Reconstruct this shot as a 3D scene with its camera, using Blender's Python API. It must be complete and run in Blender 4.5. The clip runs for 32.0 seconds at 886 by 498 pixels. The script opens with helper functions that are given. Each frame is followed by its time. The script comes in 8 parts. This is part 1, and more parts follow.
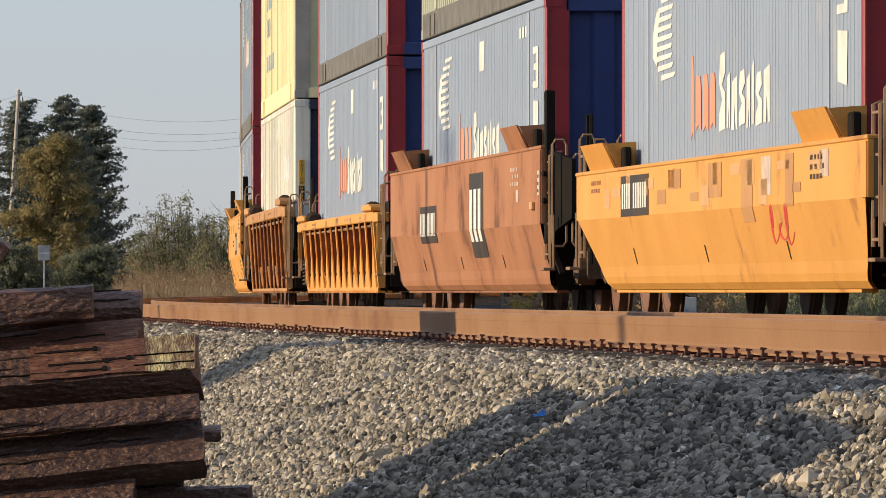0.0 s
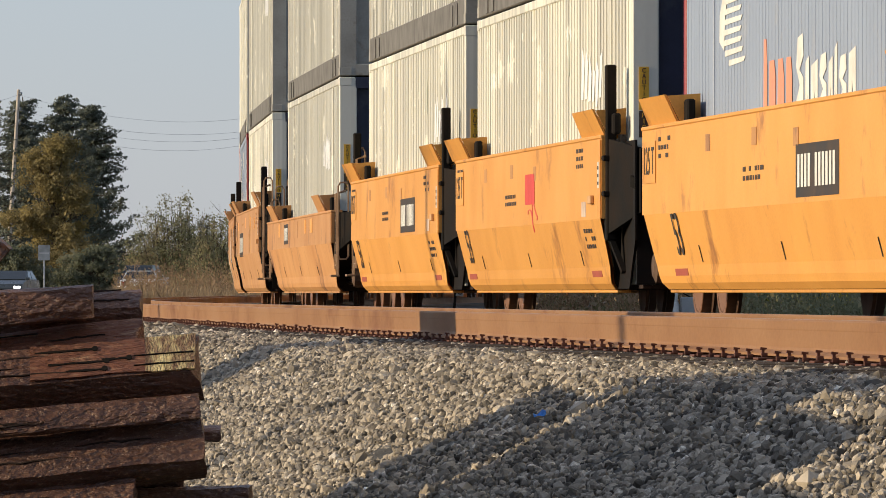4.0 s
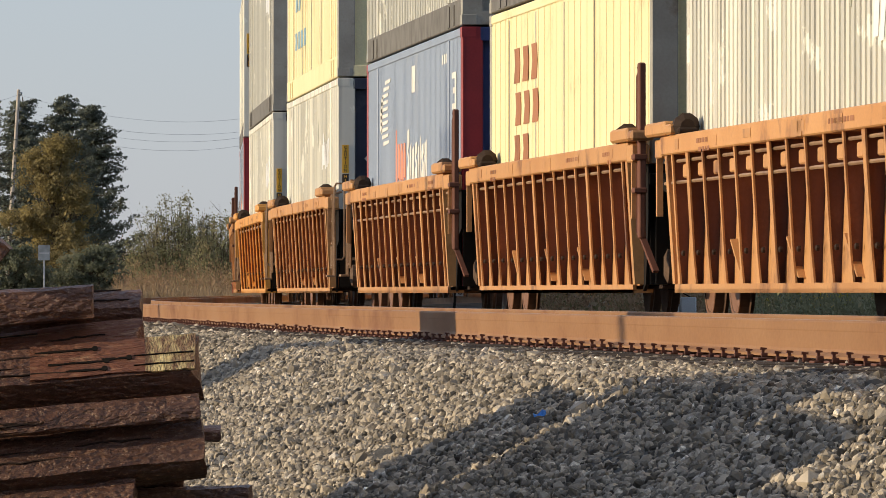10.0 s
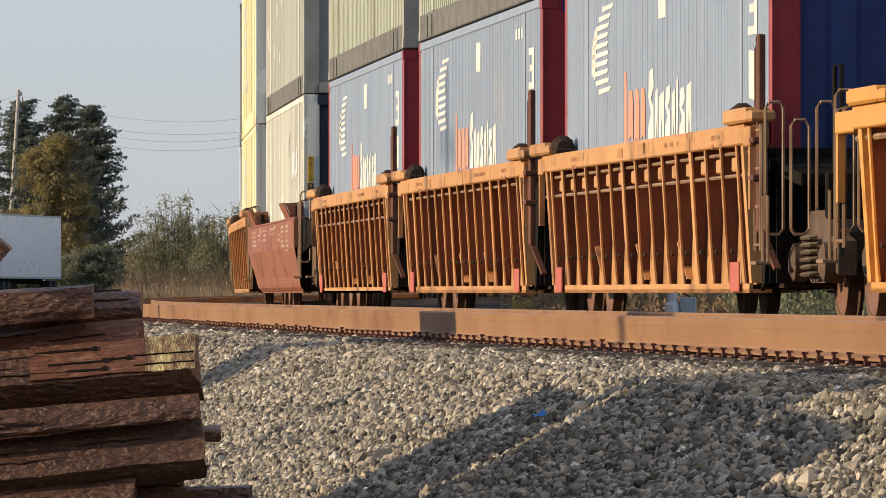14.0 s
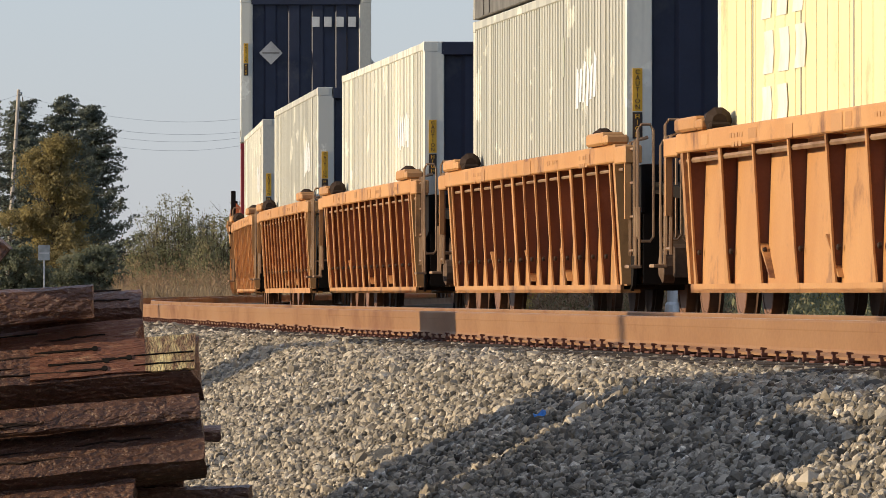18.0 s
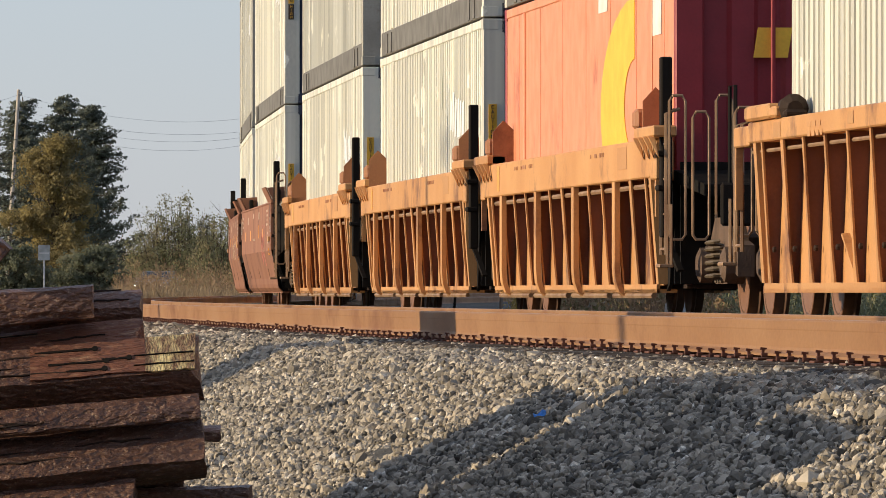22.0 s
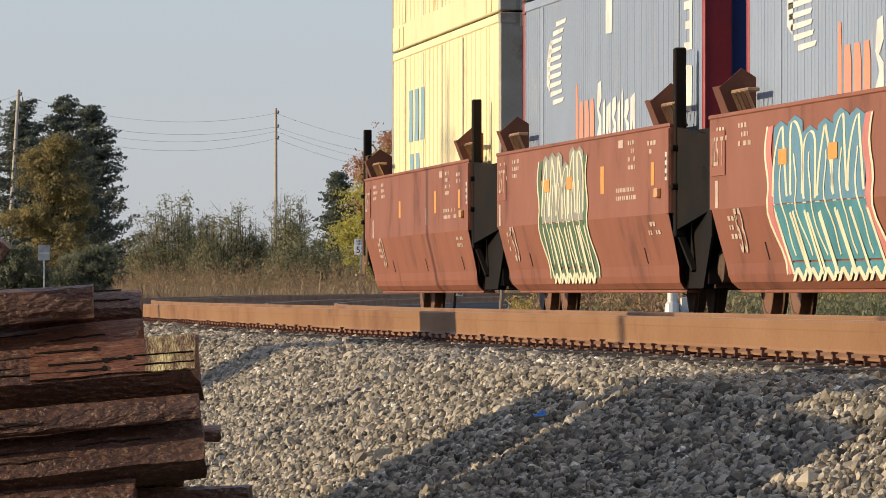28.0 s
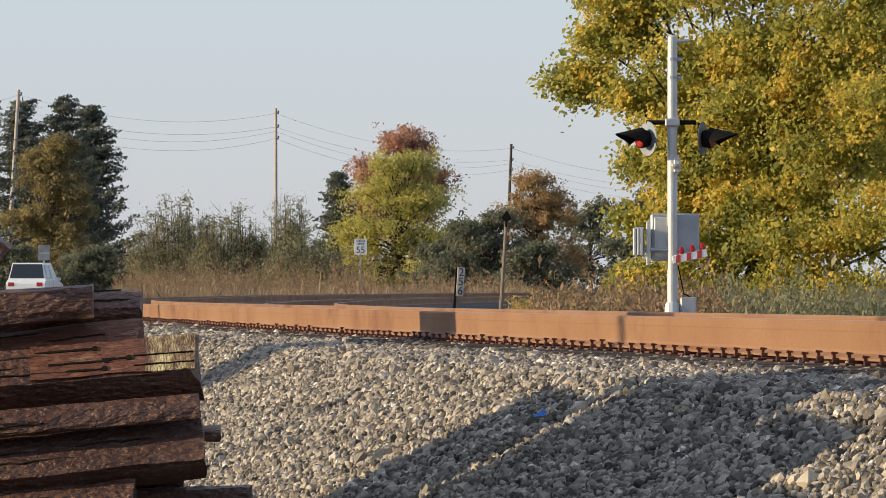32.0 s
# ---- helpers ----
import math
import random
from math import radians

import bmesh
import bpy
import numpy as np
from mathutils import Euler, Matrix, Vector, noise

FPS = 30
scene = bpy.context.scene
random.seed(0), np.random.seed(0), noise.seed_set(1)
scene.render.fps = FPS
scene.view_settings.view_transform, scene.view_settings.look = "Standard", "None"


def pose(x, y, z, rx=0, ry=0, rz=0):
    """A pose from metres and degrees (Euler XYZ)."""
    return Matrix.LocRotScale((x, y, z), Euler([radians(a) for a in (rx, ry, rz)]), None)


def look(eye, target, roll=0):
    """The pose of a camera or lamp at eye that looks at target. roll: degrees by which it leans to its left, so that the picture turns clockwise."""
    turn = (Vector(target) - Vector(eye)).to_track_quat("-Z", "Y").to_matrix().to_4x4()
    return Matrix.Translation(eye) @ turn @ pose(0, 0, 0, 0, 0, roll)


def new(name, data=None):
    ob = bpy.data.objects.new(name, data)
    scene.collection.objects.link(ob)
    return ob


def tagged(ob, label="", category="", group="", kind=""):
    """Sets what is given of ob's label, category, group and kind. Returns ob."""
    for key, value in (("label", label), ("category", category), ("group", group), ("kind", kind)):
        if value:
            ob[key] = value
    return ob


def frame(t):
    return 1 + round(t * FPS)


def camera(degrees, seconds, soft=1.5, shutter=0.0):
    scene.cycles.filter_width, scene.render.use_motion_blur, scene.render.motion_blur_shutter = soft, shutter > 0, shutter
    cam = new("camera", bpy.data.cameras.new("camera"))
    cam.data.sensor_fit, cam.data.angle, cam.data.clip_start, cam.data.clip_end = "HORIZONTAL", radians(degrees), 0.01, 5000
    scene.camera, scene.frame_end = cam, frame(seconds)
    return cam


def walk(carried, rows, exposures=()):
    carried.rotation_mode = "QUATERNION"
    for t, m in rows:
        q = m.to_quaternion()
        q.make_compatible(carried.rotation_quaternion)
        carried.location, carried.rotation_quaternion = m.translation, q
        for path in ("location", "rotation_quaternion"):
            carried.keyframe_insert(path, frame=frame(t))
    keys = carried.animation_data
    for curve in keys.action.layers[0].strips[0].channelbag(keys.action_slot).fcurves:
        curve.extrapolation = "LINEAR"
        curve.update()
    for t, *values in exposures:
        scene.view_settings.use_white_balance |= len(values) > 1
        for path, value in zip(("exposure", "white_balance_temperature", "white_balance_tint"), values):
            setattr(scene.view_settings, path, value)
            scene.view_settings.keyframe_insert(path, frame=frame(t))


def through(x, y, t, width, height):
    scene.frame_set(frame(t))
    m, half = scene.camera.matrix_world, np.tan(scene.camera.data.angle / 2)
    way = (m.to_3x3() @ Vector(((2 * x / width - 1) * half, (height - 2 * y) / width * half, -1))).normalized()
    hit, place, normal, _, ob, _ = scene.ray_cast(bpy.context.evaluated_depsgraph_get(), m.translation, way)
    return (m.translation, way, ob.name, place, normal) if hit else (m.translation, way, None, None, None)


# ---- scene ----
cam = camera(2 * math.degrees(math.atan(784 / 15276)), 32.0, soft=0.85)
EYE = (0.0, 0.0, 0.10)
walk(cam, [(0.0, look(EYE, (0, 100, 0.614))), (32.0, look(EYE, (0, 100, 0.614)))],
     exposures=[(0.0, 0.05), (3.0, 0.02), (6.0, -0.04), (9.0, -0.04), (12.0, 0.10), (26.0, 0.10), (29.0, 0.0), (30.5, 0.10), (32.0, 0.22)])

# ---------------------------------------------------------------- light
SUN_AZ, SUN_EL = radians(-97.0), radians(13.0)      # azimuth from +y towards +x
to_sun = Vector((math.sin(SUN_AZ) * math.cos(SUN_EL), math.cos(SUN_AZ) * math.cos(SUN_EL), math.sin(SUN_EL)))
world = bpy.data.worlds.new("sky")
scene.world = world
world.use_nodes = True
wn = world.node_tree
sky = wn.nodes.new("ShaderNodeTexSky")
sky.sky_type, sky.sun_disc = "NISHITA", False
sky.sun_elevation, sky.sun_rotation = SUN_EL, SUN_AZ
sky.air_density, sky.dust_density, sky.ozone_density = 1.0, 0.3, 3.0
haze = wn.nodes.new("ShaderNodeMix")          # the pale haze of an autumn evening over the clear sky
haze.data_type = "RGBA"
haze.inputs[0].default_value = 0.50
haze.inputs[7].default_value = (4.15, 4.85, 6.0, 1)
cool = wn.nodes.new("ShaderNodeMix")
cool.data_type, cool.blend_type = "RGBA", "MULTIPLY"
cool.inputs[0].default_value = 1.0
cool.inputs[7].default_value = (1.07, 1.0, 1.17, 1)
wn.links.new(sky.outputs[0], cool.inputs[6])
wn.links.new(cool.outputs[2], haze.inputs[6])
wn.links.new(haze.outputs[2], wn.nodes["Background"].inputs[0])
wn.nodes["Background"].inputs[1].default_value = 0.13
sun_data = bpy.data.lights.new("sun", "SUN")
sun_data.energy, sun_data.angle, sun_data.color = 5.0, radians(0.6), (1.0, 0.83, 0.57)
sun = new("sun", sun_data)
sun.matrix_world = look((0, 0, 60), tuple(Vector((0, 0, 60)) - to_sun))


# ---------------------------------------------------------------- materials
def material(name, color, rough=0.7, metal=0.0, second=None, scale=3.0, fine=40.0, bump=0.15, amount=0.5,
             vary=0.0, island=0.0, stretch=(1, 1, 1), third=None, third_scale=0.8, third_amount=0.5, spec=0.4, relief=0.02):
    """A surface with colour variation at two scales, roughness variation and fine relief; metres."""
    m = bpy.data.materials.new(name)
    m.use_nodes = True
    nt = m.node_tree
    N, Lk = nt.nodes, nt.links
    b = N["Principled BSDF"]
    b.inputs["Metallic"].default_value = metal
    b.inputs["Specular IOR Level"].default_value = spec
    co = N.new("ShaderNodeTexCoord")
    mp = N.new("ShaderNodeMapping")
    mp.inputs["Scale"].default_value = stretch
    Lk.new(co.outputs["Object"], mp.inputs[0])
    if vary:        # each piece shows another stretch of the pattern
        pick = N.new("ShaderNodeMath")
        pick.operation = "MULTIPLY"
        pick.inputs[1].default_value = 37.0
        Lk.new(N.new("ShaderNodeObjectInfo").outputs["Random"], pick.inputs[0])
        Lk.new(pick.outputs[0], mp.inputs["Location"])
    big = N.new("ShaderNodeTexNoise")
    big.inputs["Scale"].default_value, big.inputs["Detail"].default_value = scale, 6
    sm = N.new("ShaderNodeTexNoise")
    sm.inputs["Scale"].default_value, sm.inputs["Detail"].default_value = fine, 3
    Lk.new(mp.outputs[0], big.inputs["Vector"])
    Lk.new(mp.outputs[0], sm.inputs["Vector"])
    second = second or tuple(c * 0.6 for c in color)
    mix = N.new("ShaderNodeMix")
    mix.data_type = "RGBA"
    mix.inputs[6].default_value, mix.inputs[7].default_value = (*color, 1), (*second, 1)
    ramp = N.new("ShaderNodeMapRange")
    ramp.inputs[1].default_value, ramp.inputs[2].default_value = 0.5 - amount * 0.28, 0.5 + 0.28
    Lk.new(big.outputs[0], ramp.inputs[0])
    Lk.new(ramp.outputs[0], mix.inputs[0])
    out = mix.outputs[2]
    if third:
        n3 = N.new("ShaderNodeTexNoise")
        n3.inputs["Scale"].default_value, n3.inputs["Detail"].default_value = third_scale, 8
        n3.inputs["Roughness"].default_value = 0.7
        Lk.new(mp.outputs[0], n3.inputs["Vector"])
        r3 = N.new("ShaderNodeMapRange")
        r3.inputs[1].default_value, r3.inputs[2].default_value = 0.62 - 0.2 * third_amount, 0.72 - 0.12 * third_amount
        Lk.new(n3.outputs[0], r3.inputs[0])
        m3 = N.new("ShaderNodeMix")
        m3.data_type = "RGBA"
        m3.inputs[7].default_value = (*third, 1)
        Lk.new(r3.outputs[0], m3.inputs[0])
        Lk.new(out, m3.inputs[6])
        out = m3.outputs[2]
    hs = N.new("ShaderNodeHueSaturation")
    Lk.new(out, hs.inputs["Color"])
    val = N.new("ShaderNodeMapRange")
    val.inputs[3].default_value, val.inputs[4].default_value = 0.86, 1.14
    Lk.new(sm.outputs[0], val.inputs[0])
    v = val.outputs[0]
    if vary or island:
        src = N.new("ShaderNodeNewGeometry").outputs["Random Per Island"] if island else N.new("ShaderNodeObjectInfo").outputs["Random"]
        k = island or vary
        rr = N.new("ShaderNodeMapRange")
        rr.inputs[3].default_value, rr.inputs[4].default_value = 1 - k, 1 + k
        Lk.new(src, rr.inputs[0])
        mu = N.new("ShaderNodeMath")
        mu.operation = "MULTIPLY"
        Lk.new(v, mu.inputs[0])
        Lk.new(rr.outputs[0], mu.inputs[1])
        v = mu.outputs[0]
    Lk.new(v, hs.inputs["Value"])
    Lk.new(hs.outputs[0], b.inputs["Base Color"])
    rg = N.new("ShaderNodeMapRange")
    rg.inputs[3].default_value, rg.inputs[4].default_value = max(0.05, rough - 0.12), min(1, rough + 0.12)
    Lk.new(big.outputs[0], rg.inputs[0])
    Lk.new(rg.outputs[0], b.inputs["Roughness"])
    if bump:
        bp = N.new("ShaderNodeBump")
        bp.inputs["Strength"].default_value, bp.inputs["Distance"].default_value = bump, relief
        Lk.new(sm.outputs[0], bp.inputs["Height"])
        Lk.new(bp.outputs[0], b.inputs["Normal"])
    return m


def leaf_material(name, a, b_col, c=None, rough=0.6, through=0.35, patch=0.55):
    """Foliage: two or three leaf colours by leaf, some light through the leaf."""
    m = bpy.data.materials.new(name)
    m.use_nodes = True
    nt = m.node_tree
    N, Lk = nt.nodes, nt.links
    b = N["Principled BSDF"]
    g = N.new("ShaderNodeNewGeometry")
    cr = N.new("ShaderNodeValToRGB")
    cr.color_ramp.elements[0].color, cr.color_ramp.elements[1].color = (*a, 1), (*b_col, 1)
    if c:
        cr.color_ramp.elements[1].position = 0.58
        e = cr.color_ramp.elements.new(0.86)
        e.color = (*c, 1)
    co = N.new("ShaderNodeTexCoord")
    n = N.new("ShaderNodeTexNoise")
    n.inputs["Scale"].default_value = patch
    Lk.new(co.outputs["Object"], n.inputs["Vector"])
    ad = N.new("ShaderNodeMath")
    ad.operation = "MULTIPLY_ADD"
    ad.inputs[1].default_value = 0.45
    Lk.new(g.outputs["Random Per Island"], ad.inputs[0])
    sc = N.new("ShaderNodeMath")
    sc.operation = "MULTIPLY_ADD"
    sc.inputs[1].default_value, sc.inputs[2].default_value = 1.6, -0.5
    Lk.new(n.outputs[0], sc.inputs[0])
    Lk.new(sc.outputs[0], ad.inputs[2])
    Lk.new(ad.outputs[0], cr.inputs[0])
    Lk.new(cr.outputs[0], b.inputs["Base Color"])
    b.inputs["Roughness"].default_value = rough
    b.inputs["Specular IOR Level"].default_value = 0.25
    tr = N.new("ShaderNodeBsdfTranslucent")
    Lk.new(cr.outputs[0], tr.inputs["Color"])
    ms = N.new("ShaderNodeMixShader")
    ms.inputs[0].default_value = through
    Lk.new(b.outputs[0], ms.inputs[1])
    Lk.new(tr.outputs[0], ms.inputs[2])
    Lk.new(ms.outputs[0], N["Material Output"].inputs["Surface"])
    return m


def streaked(name, clean, dirty, bare):
    """Chalked container paint: rain-washed upright streaks, and ragged patches where the top coat has peeled."""
    m = bpy.data.materials.new(name)
    m.use_nodes = True
    N, Lk = m.node_tree.nodes, m.node_tree.links
    b = N["Principled BSDF"]
    b.inputs["Specular IOR Level"].default_value = 0.5
    co = N.new("ShaderNodeTexCoord")
    shift = N.new("ShaderNodeVectorMath")
    shift.operation = "MULTIPLY_ADD"
    shift.inputs[1].default_value = (1, 1, 1)
    pick = N.new("ShaderNodeMath")
    pick.operation = "MULTIPLY"
    pick.inputs[1].default_value = 53.0
    Lk.new(N.new("ShaderNodeObjectInfo").outputs["Random"], pick.inputs[0])
    Lk.new(co.outputs["Object"], shift.inputs[0])
    Lk.new(pick.outputs[0], shift.inputs[2])

    def noise(stretch, scale, detail, lo, hi, rough=0.5):
        mp = N.new("ShaderNodeMapping")
        mp.inputs["Scale"].default_value = stretch
        n = N.new("ShaderNodeTexNoise")
        n.inputs["Scale"].default_value, n.inputs["Detail"].default_value, n.inputs["Roughness"].default_value = scale, detail, rough
        r = N.new("ShaderNodeMapRange")
        r.inputs[1].default_value, r.inputs[2].default_value = lo, hi
        Lk.new(shift.outputs[0], mp.inputs[0])
        Lk.new(mp.outputs[0], n.inputs["Vector"])
        Lk.new(n.outputs[0], r.inputs[0])
        return r.outputs[0]

    def blend(fac, a, c, k=1.0):
        mx = N.new("ShaderNodeMix")
        mx.data_type = "RGBA"
        if k < 1:
            mul = N.new("ShaderNodeMath")
            mul.operation = "MULTIPLY"
            mul.inputs[1].default_value = k
            Lk.new(fac, mul.inputs[0])
            fac = mul.outputs[0]
        Lk.new(fac, mx.inputs[0])
        for sock, col in ((mx.inputs[6], a), (mx.inputs[7], c)):
            if isinstance(col, tuple):
                sock.default_value = (*col, 1)
            else:
                Lk.new(col, sock)
        return mx.outputs[2]
    wash = noise((1, 1, 0.03), 3.6, 3, 0.46, 0.57)
    broad = noise((1, 1, 0.25), 0.35, 4, 0.42, 0.62)
    peel = noise((0.55, 1, 0.9), 1.5, 9, 0.60, 0.625, 0.62)
    grime = noise((1, 1, 0.6), 26, 3, 0.35, 0.75)
    col = blend(wash, clean, dirty, 0.75)
    col = blend(broad, col, dirty, 0.45)
    col = blend(peel, col, bare, 0.85)
    col = blend(grime, col, tuple(c * 0.8 for c in clean), 0.35)
    Lk.new(col, b.inputs["Base Color"])
    b.inputs["Roughness"].default_value = 0.5
    return m


def glow(name, color, strength):
    m = bpy.data.materials.new(name)
    m.use_nodes = True
    b = m.node_tree.nodes["Principled BSDF"]
    b.inputs["Base Color"].default_value = (*color, 1)
    b.inputs["Emission Color"].default_value = (*color, 1)
    b.inputs["Emission Strength"].default_value = strength
    return m


RUST = (0.10, 0.035, 0.015)
CAR = {
    "yellow": material("yellow_paint", (0.66, 0.31, 0.065), 0.55, second=(0.56, 0.25, 0.05), third=(0.30, 0.12, 0.03), third_amount=0.25, vary=0.08, bump=0.05, scale=0.7),
    "orange": material("weathered_orange_paint", (0.52, 0.262, 0.095), 0.6, second=(0.42, 0.192, 0.066), third=(0.15, 0.06, 0.028), third_amount=0.4, vary=0.1, bump=0.06, scale=0.7),
    "tan": material("faded_tan_paint", (0.46, 0.235, 0.095), 0.65, second=(0.38, 0.18, 0.068), third=(0.54, 0.28, 0.08), third_amount=0.3, vary=0.08, bump=0.05, scale=0.6),
    "brown": material("rusty_brown_paint", (0.35, 0.150, 0.068), 0.7, second=(0.27, 0.108, 0.048), third=(0.12, 0.045, 0.02), third_amount=0.4, vary=0.1, bump=0.06, scale=0.8),
    "umber": material("dull_brown_paint", (0.27, 0.118, 0.064), 0.65, second=(0.21, 0.088, 0.048), third=(0.11, 0.048, 0.028), third_amount=0.4, vary=0.08, bump=0.06, scale=0.8),
    "red": material("oxide_red_paint", (0.275, 0.098, 0.053), 0.6, second=(0.22, 0.074, 0.040), third=(0.13, 0.045, 0.024), third_amount=0.35, vary=0.06, bump=0.05, scale=0.8),
}
# Rust brown, darkened for the shade on rib plates and pentagon guides.
RUST_SHADE = material("rust_brown_and_shade", (0.145, 0.053, 0.030), 0.8, second=(0.10, 0.036, 0.021), third=(0.20, 0.08, 0.043), third_amount=0.3, scale=1.5, vary=0.12, bump=0.08)
CAR_DARK = material("dark_underframe", (0.045, 0.028, 0.02), 0.85, second=(0.02, 0.014, 0.012), bump=0.2, spec=0.15)
# Black steel, darkened further for the shade in the car joints.
BLACK = material("black_steel_and_shade", (0.010, 0.009, 0.008), 0.85, second=(0.022, 0.015, 0.011), bump=0.08, spec=0.1)
CASTING = material("dusty_cast_steel", (0.12, 0.07, 0.042), 0.85, second=(0.05, 0.03, 0.019), scale=4, bump=0.2)
PIPE = material("worn_pipe_steel", (0.38, 0.235, 0.13), 0.55, metal=0.2, second=(0.17, 0.085, 0.045), bump=0.08)
WHEEL = material("wheel_steel", (0.13, 0.07, 0.042), 0.55, metal=0.2, second=(0.08, 0.04, 0.025), bump=0.08)
RIM = material("worn_wheel_rim", (0.27, 0.135, 0.08), 0.5, metal=0.2, second=(0.18, 0.085, 0.05), bump=0.05)
SPRING = material("dusty_spring_steel", (0.14, 0.10, 0.06), 0.7, second=(0.08, 0.055, 0.035), bump=0.1)
STENCIL = material("white_stencil_paint", (0.72, 0.70, 0.64), 0.7, second=(0.5, 0.47, 0.42), fine=60, bump=0.02)
STENCIL_FADED = material("faded_pale_stencil_paint", (0.56, 0.44, 0.35), 0.7, second=(0.36, 0.22, 0.15), fine=50, scale=5, bump=0.02)
STENCIL_DARK = material("black_stencil_paint", (0.03, 0.026, 0.024), 0.7, second=(0.08, 0.05, 0.03), fine=60, bump=0.02)
STENCIL_ORANGE = material("orange_reflector_patch", (0.75, 0.33, 0.05), 0.45, second=(0.6, 0.24, 0.04), bump=0.02)
STENCIL_TAN = material("pale_tan_touch_up_paint", (0.60, 0.34, 0.15), 0.6, second=(0.50, 0.27, 0.11), bump=0.02)
STENCIL_RED = material("red_sill_paint", (0.62, 0.06, 0.05), 0.6, second=(0.45, 0.05, 0.04), bump=0.02)
SILL_RED = material("worn_red_sill_strip", (0.36, 0.07, 0.045), 0.7, second=(0.28, 0.08, 0.04), bump=0.02)
MARK_BLUE = material("blue_marking_paint", (0.20, 0.33, 0.42), 0.6, second=(0.25, 0.38, 0.46), bump=0.02)
MARK_CORAL = material("coral_marking_paint", (0.76, 0.27, 0.15), 0.6, second=(0.58, 0.25, 0.18), bump=0.02)
MARK_YELLOW = material("yellow_marking_paint", (0.80, 0.45, 0.04), 0.6, second=(0.7, 0.36, 0.04), bump=0.02)
SPRAY_WHITE = material("white_spray_paint", (0.62, 0.50, 0.35), 0.7, second=(0.40, 0.27, 0.16), fine=30, bump=0.02)
SPRAY_FAINT = material("worn_spray_paint", (0.50, 0.31, 0.16), 0.7, second=(0.38, 0.19, 0.08), fine=30, bump=0.02)
SPRAY_TEAL = material("teal_spray_paint", (0.08, 0.26, 0.30), 0.7, second=(0.05, 0.17, 0.20), fine=30, bump=0.02)
SPRAY_RED = material("red_spray_paint", (0.46, 0.09, 0.075), 0.7, second=(0.42, 0.15, 0.08), fine=30, scale=4, bump=0.02)
SPRAY_BLUE = material("blue_spray_paint", (0.12, 0.24, 0.33), 0.7, second=(0.08, 0.20, 0.26), fine=30, bump=0.02)
SPRAY_GREY = material("grey_spray_paint", (0.30, 0.29, 0.25), 0.7, second=(0.19, 0.20, 0.16), fine=30, bump=0.02)
SPRAY_CREAM = material("cream_spray_paint", (0.72, 0.66, 0.46), 0.7, second=(0.60, 0.52, 0.34), fine=30, bump=0.02)
SPRAY_GREEN = material("green_spray_paint", (0.10, 0.16, 0.09), 0.7, second=(0.07, 0.11, 0.06), fine=30, bump=0.02)
SPRAY_PINK = material("pink_spray_paint", (0.55, 0.20, 0.17), 0.7, second=(0.45, 0.15, 0.13), fine=30, bump=0.02)
BOX = {
    "white": streaked("white_container_paint", (0.78, 0.745, 0.62), (0.40, 0.385, 0.33), (0.90, 0.87, 0.74)),
    "dull": streaked("dull_white_container_paint", (0.56, 0.54, 0.46), (0.33, 0.32, 0.275), (0.80, 0.77, 0.65)),
    "blue": material("blue_grey_container_paint", (0.265, 0.31, 0.39), 0.5, second=(0.225, 0.265, 0.34), third=(0.31, 0.33, 0.37), third_amount=0.3, scale=0.8, vary=0.07, bump=0.03),
    "cream": material("cream_container_paint", (0.80, 0.70, 0.40), 0.5, second=(0.74, 0.62, 0.34), third=(0.5, 0.32, 0.14), third_amount=0.12, scale=0.8, vary=0.05, bump=0.03),
    "green": material("grey_green_container_paint", (0.42, 0.43, 0.32), 0.5, second=(0.34, 0.35, 0.26), third=(0.25, 0.2, 0.13), third_amount=0.2, stretch=(1, 1, 0.3), vary=0.08, bump=0.03),
    "orange": material("orange_red_container_paint", (0.70, 0.27, 0.14), 0.5, second=(0.62, 0.22, 0.11), third=(0.4, 0.1, 0.05), third_amount=0.2, vary=0.05, bump=0.03),
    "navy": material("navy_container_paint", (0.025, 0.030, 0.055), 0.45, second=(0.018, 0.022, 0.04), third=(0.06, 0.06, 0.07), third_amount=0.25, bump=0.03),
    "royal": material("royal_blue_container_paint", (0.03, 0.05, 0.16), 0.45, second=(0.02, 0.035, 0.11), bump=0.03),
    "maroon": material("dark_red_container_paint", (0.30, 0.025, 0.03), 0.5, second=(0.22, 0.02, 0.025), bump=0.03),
    "grey": material("grey_container_paint", (0.36, 0.34, 0.29), 0.55, second=(0.26, 0.24, 0.2), third=(0.15, 0.09, 0.05), third_amount=0.3, bump=0.04),
    "rail": material("dark_grey_rail_paint", (0.17, 0.155, 0.13), 0.6, second=(0.09, 0.08, 0.07), bump=0.05),
}
RAIL_STEEL = material("rusty_rail_steel", (0.275, 0.145, 0.068), 0.7, second=(0.21, 0.10, 0.046), third=(0.17, 0.075, 0.036), third_amount=0.4, scale=1.6, stretch=(1, 0.4, 1), bump=0.08, spec=0.2)
RAIL_TOP = material("polished_rail_head", (0.30, 0.25, 0.21), 0.4, metal=0.6, second=(0.2, 0.16, 0.13), bump=0.03)
SPIKE = material("dark_rusty_spikes", (0.13, 0.05, 0.03), 0.8, second=(0.08, 0.03, 0.02), bump=0.1)
